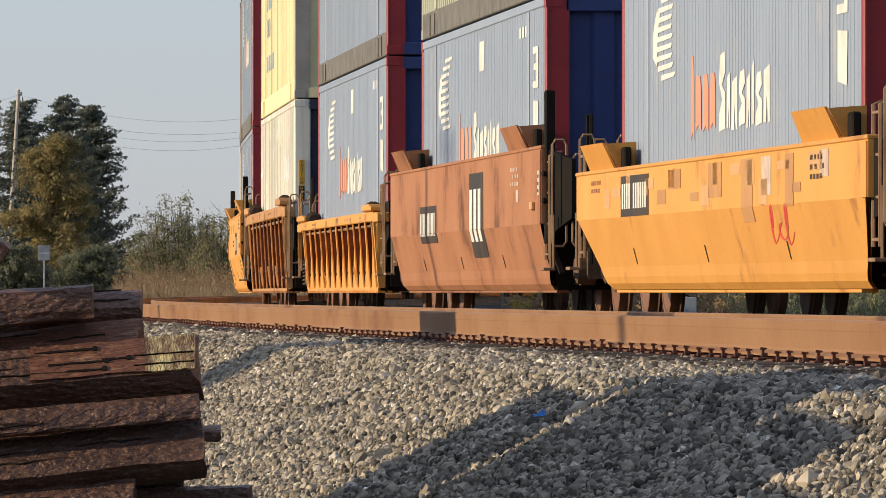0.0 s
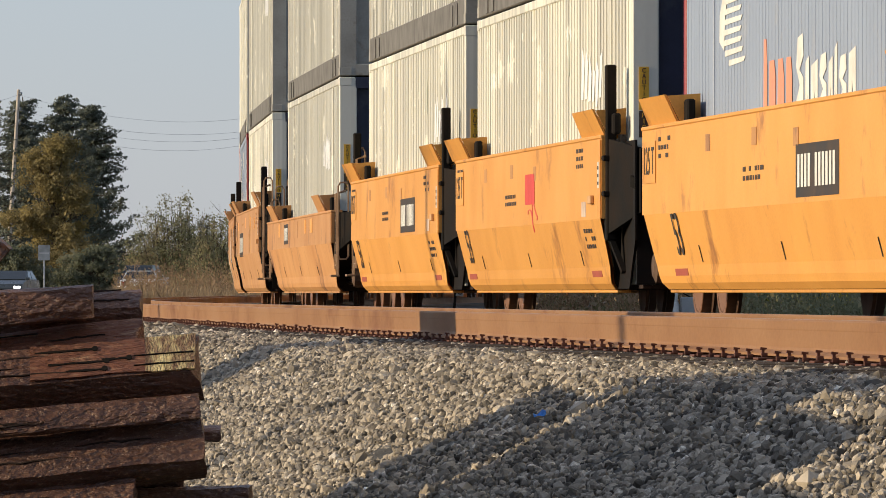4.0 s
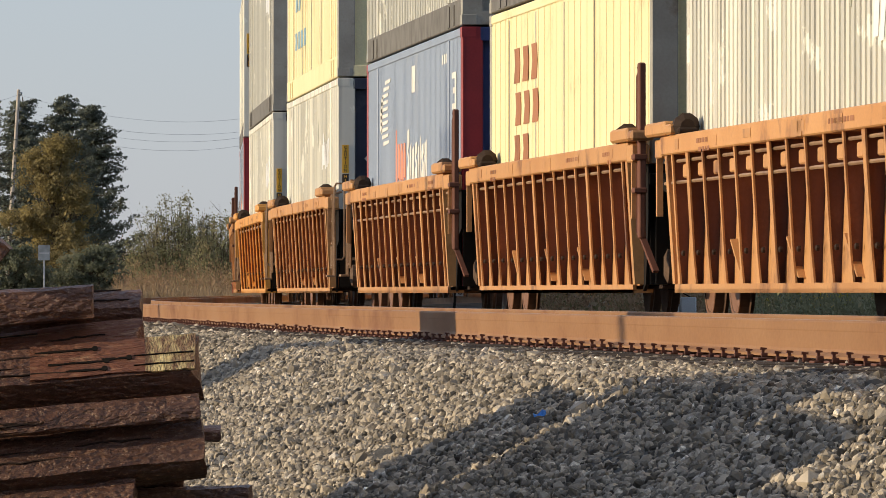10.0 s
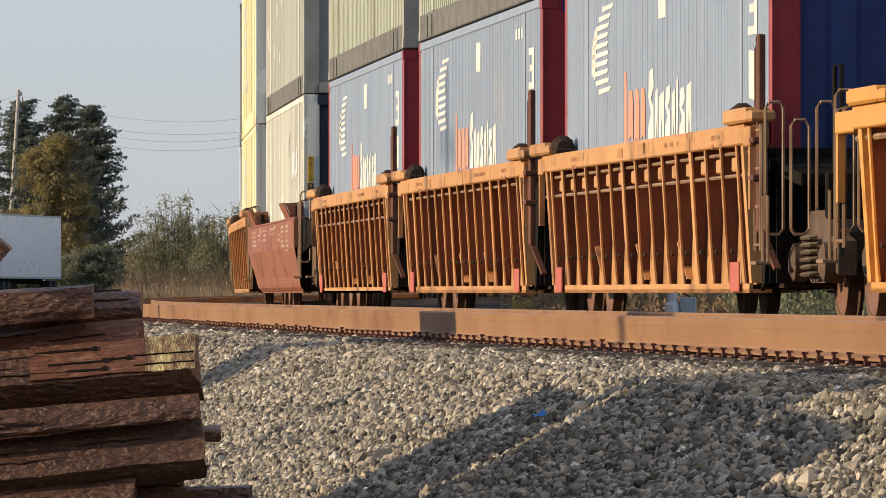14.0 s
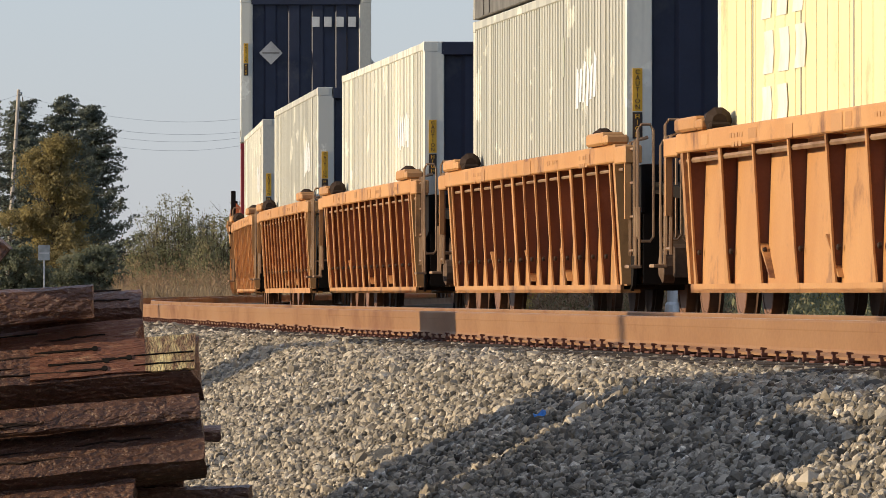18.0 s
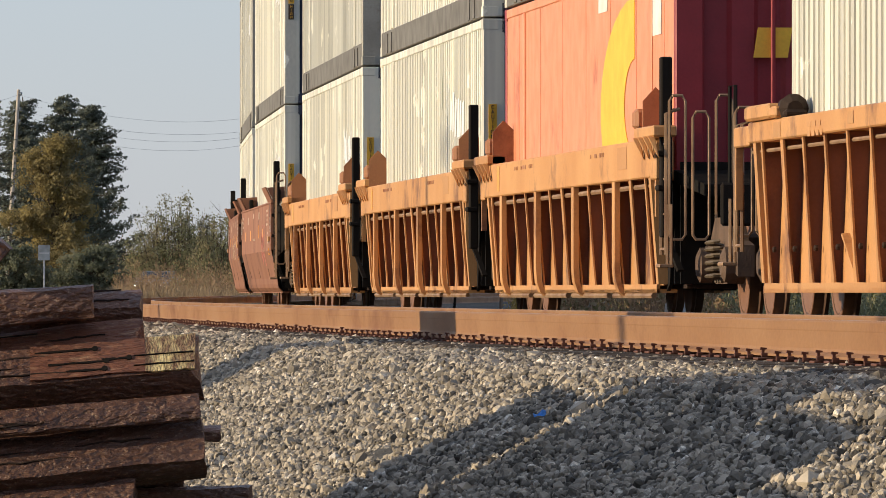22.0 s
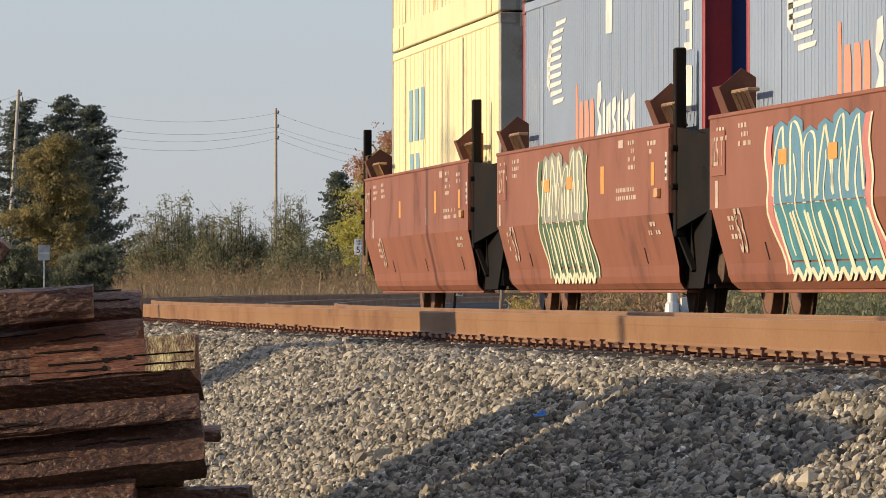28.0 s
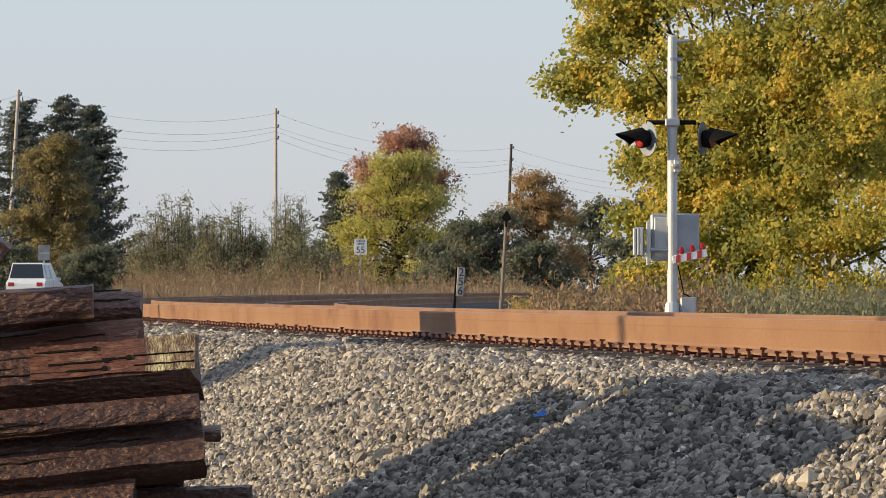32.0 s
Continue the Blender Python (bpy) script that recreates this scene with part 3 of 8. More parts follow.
def build_ballast():
    """Angular crushed stone on the shoulder of the embankment, thickest where the line passes close."""
    rng = np.random.default_rng(11)
    sets = [(-68, -52, -6.75, 25000, 0.0158), (-52, -30, -7.25, 42000, 0.0158), (-30, -8, -7.15, 22000, 0.0185), (-8, 16, -7.15, 5000, 0.026), (16, 60, -7.15, 2000, 0.036)]
    parts_v = []
    for a0, a1, o0, n, size in sets:
        a = rng.uniform(a0, a1, n)
        o = rng.uniform(o0, -4.62, n)
        x, y, p = np.interp(a, _a, _x), np.interp(a, _a, _y), np.interp(a, _a, _psi)
        x, y = x + o * np.cos(p), y + o * np.sin(p)
        z = across(o, y) + rng.uniform(-0.012, 0.012, n)
        s = size * np.exp(rng.normal(0, 0.30, n))
        sc = s[:, None] * rng.uniform(0.72, 1.28, (n, 3))
        # corners knocked in by uneven amounts
        v = ROCK_V[None] * rng.uniform(0.70, 1.18, (n, 12, 1)) + rng.normal(0, 0.07, (n, 12, 3))
        v = v * sc[:, None, :]
        th, ph, om = rng.uniform(0, 2 * np.pi, n), rng.normal(0, 0.8, n), rng.normal(0, 0.8, n)
        for (i0, i1, ang) in ((1, 2, ph), (0, 2, om), (0, 1, th)):
            c, sn = np.cos(ang)[:, None], np.sin(ang)[:, None]
            p0, p1 = v[:, :, i0].copy(), v[:, :, i1].copy()
            v[:, :, i0], v[:, :, i1] = p0 * c - p1 * sn, p0 * sn + p1 * c
        parts_v.append(v + np.stack([x, y, z], -1)[:, None, :])
    V = np.concatenate(parts_v).reshape(-1, 3)
    n = len(V) // 12
    F = (ROCK_F[None] + (np.arange(n) * 12)[:, None, None]).reshape(-1)
    tagged(new("ballast_stones", raw_mesh("ballast_stones", V, F, 3, STONE)), "grey crushed-stone ballast, partly sunlit, on the embankment", "ballast", kind="stuff")


build_ground()
build_tracks()
build_ballast()

# ---------------------------------------------------------------- the train
SPEED = 24.236


def pose_on_track(sigma, t, reach=7.5):
    a = sigma - SPEED * (t - 19.0)
    xf, yf, _ = line(a - reach)
    xr, yr, _ = line(a + reach)
    z = RAIL_Z + far_rise(min(a, 400))
    return Matrix.LocRotScale(((xf + xr) / 2, (yf + yr) / 2, z), Euler((0, 0, math.atan2(yf - yr, xf - xr))), None)


TIMES = [float(t) for t in range(0, 33)]
MOVES = []      # (thing, rows)


def mirrored(points):
    return [(x, -y, z) for x, y, z in points]


def bogie(parent, x, dark=False):
    """A two-axle truck under the car: side frames, bolster, springs and wheels."""
    def frame_geo():
        g = Geo()
        for s in (-1, 1):
            y0, y1 = s * 0.98, s * 1.12
            out = [(-1.18, 0.36), (-1.18, 0.62), (-0.80, 0.66), (-0.45, 0.86), (0.45, 0.86), (0.80, 0.66), (1.18, 0.62), (1.18, 0.36), (0.72, 0.42), (0.40, 0.30), (-0.40, 0.30), (-0.72, 0.42)]
            g.slab([(u, y0, z) for u, z in out], (0, y1 - y0, 0))
            for u in (-0.89, 0.89):
                g.lathe([(0, 0.15), (0.10, 0.15), (0.13, 0.09)], (u, s * 1.10, 0.46), (0, s, 0), 12)
        g.box(-0.24, 0.24, -0.98, 0.98, 0.45, 0.72, 0.03)
        return g

    def spring():
        g = Geo()
        for k in range(-1, 2):
            pts = []
            for i in range(49):
                th = i / 48 * 2 * math.pi * 6
                pts.append((k * 0.18 + 0.07 * math.cos(th), -1.16 + 0.07 * math.sin(th), 0.32 + 0.34 * i / 48))
            g.tube(pts, 0.015, 4)
        return g

    def wheels():
        g = Geo()
        for s in (-1, 1):
            g.lathe([(-0.065, 0.40), (-0.065, 0.48), (-0.035, 0.485), (-0.02, 0.457), (0.06, 0.452), (0.065, 0.40), (0.03, 0.36), (0.02, 0.20), (0.07, 0.14), (0.09, 0.10)], (0, s * 0.76, 0), (0, s, 0), 28)
        g.tube([(0, -0.76, 0), (0, 0.76, 0)], 0.085, 12)
        return g
    f = part("bogie", frame_geo, CASTING, parent, "dusty cast-steel truck frame", at=Matrix.Translation((x, 0, 0)))
    part("spring_nest", spring, SPRING, f)
    part("spring_nest", spring, SPRING, f, at=Matrix.Rotation(math.pi, 4, "Z"))
    def tyre():
        return Geo().lathe([(0.058, 0.40), (0.066, 0.41), (0.066, 0.445), (0.060, 0.454)], (0, -0.76, 0), (0, -1, 0), 28)
    for u in (-0.89, 0.89):
        part("wheel_rim", tyre, RIM, f, "bright worn wheel rim", at=Matrix.Translation((u, 0, 0.457)))
        part("wheelset", wheels, WHEEL, f, "rusty steel wheels with bright treads", at=Matrix.Translation((u, 0, 0.457)), smooth=False)


def rods(points, r=0.02):
    return lambda: Geo().tube(points, r, 6)


def end_gear(car, x, s, tall, key, ladders=True, post_mat=None, post_w=0.08):
    """Ladders, grab irons and posts at one end; s: +1 front, -1 rear."""
    top_z = 2.06 if key[0] == "s" and key[2] in "td" else 1.86 if key[0] == "h" else 1.66
    for side in (-1, 1):
        y = side * 1.46
        k = (key, x > 0, side, tall)

        def ladder():
            g = Geo()
            for u in (0, 0.36):
                g.tube([(x - s * 0.05 - s * u, y, 0.55), (x - s * 0.05 - s * u, y, top_z - 0.10), (x - s * (0.09 + u), y - side * 0.12, top_z - 0.06)], 0.018, 5)
            for i in range(5 if top_z > 2 else 4):
                g.tube([(x - s * 0.05, y, 0.60 + 0.30 * i), (x - s * 0.41, y, 0.60 + 0.30 * i)], 0.014, 5)
            return g

        def loop(k):
            def make():
                u = x + s * (0.12 + 0.10 * k)
                ya, yb_ = side * (1.45 - 0.19 * k), side * (1.31 - 0.19 * k)
                z1 = top_z - 0.14 * (k % 2)
                return Geo().tube([(u, ya, 0.72), (u, ya, z1), (u, ya - side * 0.03, z1 + 0.05), (u, yb_ + side * 0.03, z1 + 0.05), (u, yb_, z1), (u, yb_, 0.72), (u, yb_ + side * 0.03, 0.68), (u, ya - side * 0.03, 0.68), (u, ya, 0.72)], 0.014, 5)
            return make

        def step():
            g = Geo()
            u = x + s * 0.20
            g.box(u - 0.16, u + 0.16, y - 0.10, y + 0.02, 0.44, 0.47, 0.005)
            g.tube([(u - 0.15, y, 0.46), (u - 0.15, y, 0.98)], 0.014, 5)
            g.tube([(u + 0.15, y, 0.46), (u + 0.15, y, 0.98)], 0.014, 5)
            return g

        def hose():
            g = Geo()
            pts = [(x + s * 0.3, side * 0.45, 0.85), (x + s * 0.5, side * 0.47, 0.62), (x + s * 0.75, side * 0.46, 0.52), (x + s * 1.0, side * 0.44, 0.60)]
            g.tube(pts, 0.028, 6)
            return g
        if ladders:
            part("ladder", ladder, PIPE, car, key=("ladder",) + k)
            for q in range(3):
                part("grab_iron", loop(q), PIPE, car, key=("loop", q) + k)
            part("foot_step", step, PIPE, car, key=("step",) + k)
            part("air_hose", hose, BLACK, car, key=("hose",) + k)
        if tall:
            def post():
                g = Geo()
                u = x - s * 0.25
                g.box(u - 0.08, u + 0.08, y - side * 0.02 - post_w * 0.6, y - side * 0.02 + post_w * 0.6, 0.70, tall, 0.012)
                g.tube([(u - 0.12, y, 0.75), (u - 0.12, y, tall - 0.12), (u - 0.02, y, tall - 0.04)], 0.018, 5)
                g.box(u - 0.11, u + 0.11, y - 0.06, y + 0.06, tall * 0.62, tall * 0.62 + 0.05, 0.01)
                g.box(u - 0.11, u + 0.11, y - 0.06, y + 0.06, 1.10, 1.15, 0.01)
                g.slab([(u - 0.06, y, 0.72), (u + 0.06, y, 0.72), (u + 0.25, y - side * 0.10, 0.42), (u + 0.15, y - side * 0.10, 0.40)], (0, -side * 0.05, 0))
                return g
            part("end_post", post, post_mat or BLACK, car, "tall steel post with a grab rod", key=("post", post_w) + k)


def brake_wheel(car, x, s):
    def g():
        q = Geo()
        c = Vector((x, 0.95, 2.05))
        ring = [c + Vector((0, 0.28 * math.cos(t), 0.28 * math.sin(t))) for t in np.linspace(0, 2 * math.pi, 17)]
        q.tube(ring, 0.018, 5, cap=False)
        for k in range(5):
            t = 2 * math.pi * k / 5
            q.tube([c, c + Vector((0, 0.28 * math.cos(t), 0.28 * math.sin(t)))], 0.012, 5)
        q.tube([c, c + Vector((-s * 0.3, 0, 0))], 0.03, 6)
        q.box(x - 0.36, x - 0.10, 0.80, 1.10, 1.20, 2.10, 0.02)
        return q
    part("brake_wheel", g, BLACK, car, key=("brake", x > 0, round(x, 1)))


def well_inside(car, L, mat):
    """Floor, end bulkheads, end platforms and draft gear that all well cars have."""
    h = 8.45
    def floor():
        g = Geo()
        return g.box(-h, h, -1.24, 1.24, 0.262, 0.297, 0.004)
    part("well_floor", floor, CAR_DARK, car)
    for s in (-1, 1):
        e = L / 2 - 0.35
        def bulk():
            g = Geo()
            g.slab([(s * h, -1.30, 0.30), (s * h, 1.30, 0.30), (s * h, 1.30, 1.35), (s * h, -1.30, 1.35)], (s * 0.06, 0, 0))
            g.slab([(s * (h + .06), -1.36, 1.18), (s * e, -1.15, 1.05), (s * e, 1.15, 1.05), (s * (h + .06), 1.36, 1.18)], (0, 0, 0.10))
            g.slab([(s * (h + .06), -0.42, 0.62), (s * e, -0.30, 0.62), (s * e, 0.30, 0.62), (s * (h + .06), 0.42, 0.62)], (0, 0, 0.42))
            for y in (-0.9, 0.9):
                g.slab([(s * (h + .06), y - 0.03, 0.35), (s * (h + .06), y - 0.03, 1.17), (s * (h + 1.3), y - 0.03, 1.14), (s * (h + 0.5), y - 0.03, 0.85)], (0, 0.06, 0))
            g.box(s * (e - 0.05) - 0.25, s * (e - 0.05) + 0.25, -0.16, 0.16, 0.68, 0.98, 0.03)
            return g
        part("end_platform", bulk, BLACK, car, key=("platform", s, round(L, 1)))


def end_extension(car, x0, x1, s):
    """The deck and sill that carry the coupler beyond the well body."""
    def g():
        q = Geo()
        q.slab([(s * (x0 - 0.5), -1.16, 1.04), (s * (x1 - 0.35), -1.05, 1.02), (s * (x1 - 0.35), 1.05, 1.02), (s * (x0 - 0.5), 1.16, 1.04)], (0, 0, 0.07))
        a, b = sorted((s * (x0 - 0.5), s * (x1 - 0.2)))
        q.box(a, b, -0.30, 0.30, 0.62, 1.0, 0.03)
        a, b = sorted((s * (x1 - 0.4), s * (x1 - 0.33)))
        q.box(a, b, -1.25, 1.25, 0.78, 1.14, 0.02)
        for y in (-1.12, 1.12):
            q.tube([(s * (x1 - 0.42), y, 0.5), (s * (x1 - 0.42), y, 1.95), (s * (x1 - 0.80), y, 1.95), (s * (x1 - 0.80), y, 1.10)], 0.018, 5)
        return q
    part("coupler_platform", g, BLACK, car, "black end platform over the coupler")


def guide_plate(car, x, s, side, mat, dark=False, base=1.65):
    """A flared steel chute on the top edge that guides containers into the well."""
    def lit():
        y = side * 1.50
        if dark:
            return Geo().slab([(x - 0.30, y - side * 0.02, base), (x + 0.30, y - side * 0.02, base), (x + 0.30, y + side * 0.06, base + 0.22), (x - 0.30, y + side * 0.06, base + 0.22)], (0, -side * 0.02, 0))
        return Geo().slab([(x - 1.0, y, base), (x + 1.05, y, base), (x + 1.05, y + side * 0.11, base + 0.23), (x - 0.85, y + side * 0.11, base + 0.23)], (0, -side * 0.022, 0))

    def face():
        y = side * 1.50
        u = x + 1.04 if not dark else x + 0.30
        if dark:
            return Geo().slab([(u, y, base), (u, y + side * 0.08, base + 0.20), (u, y - side * 0.10, base + 0.36), (u, y - side * 0.26, base + 0.26), (u, y - side * 0.30, base)], (0.03, 0, 0))
        return Geo().slab([(u, y - side * 0.03, base), (u, y + side * 0.08, base + 0.22), (u, y - side * 0.20, base + 0.24), (u, y - side * 0.20, base)], (0.025, 0, 0))

    def strut():
        g = Geo()
        for k in range(4):
            u = x + 0.45 + 0.28 * k
            g.tube([(u, side * 1.42, base), (u + 0.1, side * 1.50, base + 0.16)], 0.016, 5)
        g.box(x + 0.40, x + 1.40, side * 1.44 - 0.05, side * 1.44 + 0.05, base + 0.15, base + 0.18, 0.005)
        return g
    k = (round(x, 1), side, dark, round(base, 2))
    part("guide_plate", lit, mat, car, "flared container guide plate", key=("guide",) + k)
    part("guide_end", face, mat, car, key=("guidef",) + k)
    if dark:
        part("guide_strut", strut, PIPE, car, key=("gstrut",) + k)
    else:
        # Bracket coloured black for the shade behind the guide plate.
        part("guide_bracket", lambda: Geo().box(x - 0.7, x + 1.3, *sorted((side * 1.37, side * 1.44)), base, base + 0.19, 0.015), BLACK, car, key=("guideb",) + k)


def smooth_car(L, mat, form, label, group, seed, marks=(), ends=(True, True), cut=0.0, back=0.0):
    """A well car with smooth folded side sheets; form s: low single car, b: tall single car, t and d: unit of a three-unit car."""
    car = thing("well_car", label, "railcar", group)
    rng = random.Random(seed)
    low_car = form == "s"
    xf = L / 2 - 0.85
    xr = -L / 2 + 0.85
    if form in "sb":
        xf, xr = L / 2 - 1.05, -L / 2 + 1.05
    # inner joints leave a wide dark gap before the front; some rear sheets reach further back
    xf, xr = xf - cut, xr - back
    marks = [(mk[0], mk[1] - cut if mk[1] > 4 else mk[1]) + tuple(mk[2:]) for mk in marks]
    inset = 1.55 if low_car else 0.30
    zk, yb, zt, z0 = 0.90, 1.385, (1.31 if low_car else 1.63), 0.255
    K = (round(L, 1), form, ends, cut, back)
    for side in (-1, 1):
        y, t = side * 1.52, -side * 0.04
        part("upper_sheet", lambda: Geo().slab([(xr, y, zk), (xf, y, zk), (xf, y, zt), (xr, y, zt)], (0, t, 0)), mat, car, key=("sheet", side) + K)
        def lower():
            g = Geo()
            # folded panel with a rounded foot
            rows_ = [(zk, y), (0.68, side * (yb + 0.085)), (0.46, side * (yb + 0.035)), (0.37, side * (yb + 0.024)), (0.31, side * (yb + 0.008)), (z0, side * (yb - 0.04))]
            v = []
            for z, yy in rows_:
                f = (zk - z) / (zk - z0)
                # straight slope on the low car, a rounded lower corner on the tall ones
                back, front = (inset * f, inset * 0.55 * f) if low_car else (inset * (0.55 * f + 0.75 * f ** 5), inset * (0.30 * f + 0.75 * f ** 5))
                v += [(xr + 0.12 + back, yy, z), (xf - 0.14 - front, yy, z)]
            g.add(v, [(2 * i, 2 * i + 1, 2 * i + 3, 2 * i + 2) for i in range(5)])
            v2 = [(a, b - side * 0.03, c) for a, b, c in v]
            g.add(v2, [(2 * i, 2 * i + 2, 2 * i + 3, 2 * i + 1) for i in range(5)])
            return g
        part("lower_sheet", lower, mat, car, key=("lsheet", side) + K)
        part("top_flange", lambda: Geo().box(xr, xf, *sorted((y + side * 0.012, y - side * 0.15)), zt, zt + 0.035, 0.008), mat, car, key=("flange", side) + K)
        part("bottom_flange", lambda: Geo().box(xr + inset + 0.2, xf - inset - 0.2, *sorted((side * 1.33, side * 1.20)), 0.225, 0.254, 0.006), mat, car, key=("bflange", side) + K)
        for u in (-5.6, -0.3, 5.0):
            part("drain_slot", lambda: Geo().slab([(-0.02, side * (yb + 0.041), 0.48), (0.02, side * (yb + 0.041), 0.48), (0.0, side * (yb + 0.076), 0.62), (-0.03, side * (yb + 0.076), 0.62)], (0, side * 0.004, 0)), CAR_DARK, car, key=("slot", side), at=Matrix.Translation((u, 0, 0)))
        part("end_strip", lambda: Geo().slab([(xf - 0.30, side * 1.521, zk), (xf - 0.02, side * 1.521, zk), (xf - 0.02, side * 1.521, zt - 0.01), (xf - 0.30, side * 1.521, zt - 0.01)], (0, side * 0.012, 0)), mat, car, key=("estrip", side) + K)
        if side < 0 and not low_car:
            lab = part("end_label", lambda: Geo().box(xf - 0.24, xf - 0.10, -1.539, -1.533, zk + 0.28, zk + 0.52), STENCIL, car, "white label with dark print", key=("elabel",) + K)
            for k in range(3):
                part("label_bar", lambda: Geo().box(xf - 0.22, xf - 0.12, -1.542, -1.539, zk + 0.31 + 0.07 * k, zk + 0.34 + 0.07 * k), STENCIL_DARK, lab, key=("elbar", k) + K)
            part("bracket_box", lambda: Geo().box(xf - 0.95, xf - 0.72, -1.56, -1.52, zk + 0.14, zk + 0.22, 0.008), STENCIL_TAN, car, key=("bbox",) + K)
        for s in (-1, 1):
            # Guides of form d take the shade-darkened brown.
            guide_plate(car, 7.2 - cut if s > 0 else -7.9 - back, s, side, RUST_SHADE if form == "d" else mat, form == "d", zt + 0.036)
            xs = xf if s > 0 else xr
            def wing():
                g = Geo()
                g.slab([(xs + s * 0.005, side * 1.48, zt), (s * (L / 2 - 0.45), side * 1.28, min(1.52, zt)), (s * (L / 2 - 0.45), side * 1.28, 0.95), (xs + s * 0.005, side * 1.48, zk - 0.15)], (0, -side * 0.04, 0))
                return g
            # End web and plate coloured near-black for the shade in the joint.
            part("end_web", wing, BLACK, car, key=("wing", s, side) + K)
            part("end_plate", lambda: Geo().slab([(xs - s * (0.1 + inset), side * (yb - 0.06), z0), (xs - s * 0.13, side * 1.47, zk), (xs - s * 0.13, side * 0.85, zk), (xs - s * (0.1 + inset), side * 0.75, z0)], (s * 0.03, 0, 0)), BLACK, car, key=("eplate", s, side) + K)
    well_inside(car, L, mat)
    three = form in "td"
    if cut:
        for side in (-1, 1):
            # Black plate put in where the open joint lies in shade.
            part("joint_skirt", lambda: Geo().slab([(xf - 0.50, side * 1.325, 0.262), (xf + cut * 0.75, side * 1.325, 0.262), (xf + cut + 0.35, side * 1.325, 0.70), (xf + cut + 0.35, side * 1.325, zt - 0.03), (xf - 0.12, side * 1.325, zt - 0.03)], (0, -side * 0.02, 0)), BLACK, car, "black plate standing in for the shade at the joint", key=("jskirt", side) + K)
    if back > 1.1:
        part("rear_platform", Geo().box(xr - 1.05, xr + 0.3, -1.22, 1.22, 1.02, 1.10, 0.01), BLACK, car)
        part("rear_beam", Geo().box(xr - 1.05, xr - 0.97, -1.40, 1.40, 0.78, 1.14, 0.01), mat, car)
    end_gear(car, xf + 0.25, 1, 2.30 if three else (2.2 if form == "b" else 0), ("s",) + K, ladders=ends[0] or not three)
    end_gear(car, xr - (0.95 if back > 1.1 else 0.25), -1, 2.30 if three and ends[1] else 0, ("s",) + K, ladders=ends[1] or not three)
    if form in "sb":
        brake_wheel(car, -L / 2 + 1.1, -1)
    sides_marks(car, mat, rng, marks, zk, zt, yb)
    if form in "td":
        plate = part("load_plate", lambda: Geo().slab([(xr + 0.10, -1.523, zt - 0.46), (xr + 1.05, -1.523, zt - 0.46), (xr + 1.05, -1.523, zt - 0.10), (xr + 0.10, -1.523, zt - 0.10)], (0, -0.006, 0)), mat, car, key=("lplate",) + K)
        letters("load_mark", "125 T", 0.34, STENCIL_FADED if form == "d" or mat is not CAR["yellow"] else STENCIL_DARK, plate, Matrix.Translation((xr + 0.58, -1.531, zt - 0.28)) @ Matrix.Rotation(math.pi / 2, 4, "X"), "stencilled 125 T", depth=0.002)
    if form == "d" or mat is CAR["yellow"] and form == "t":
        letters("size_mark", "53", 0.52, STENCIL_FADED if form == "d" else STENCIL_DARK, car, Matrix.Translation((-6.9, -1.484, 0.70)) @ Matrix.Rotation(radians(103), 4, "X"), "stencilled 53", depth=0.002)
    return car


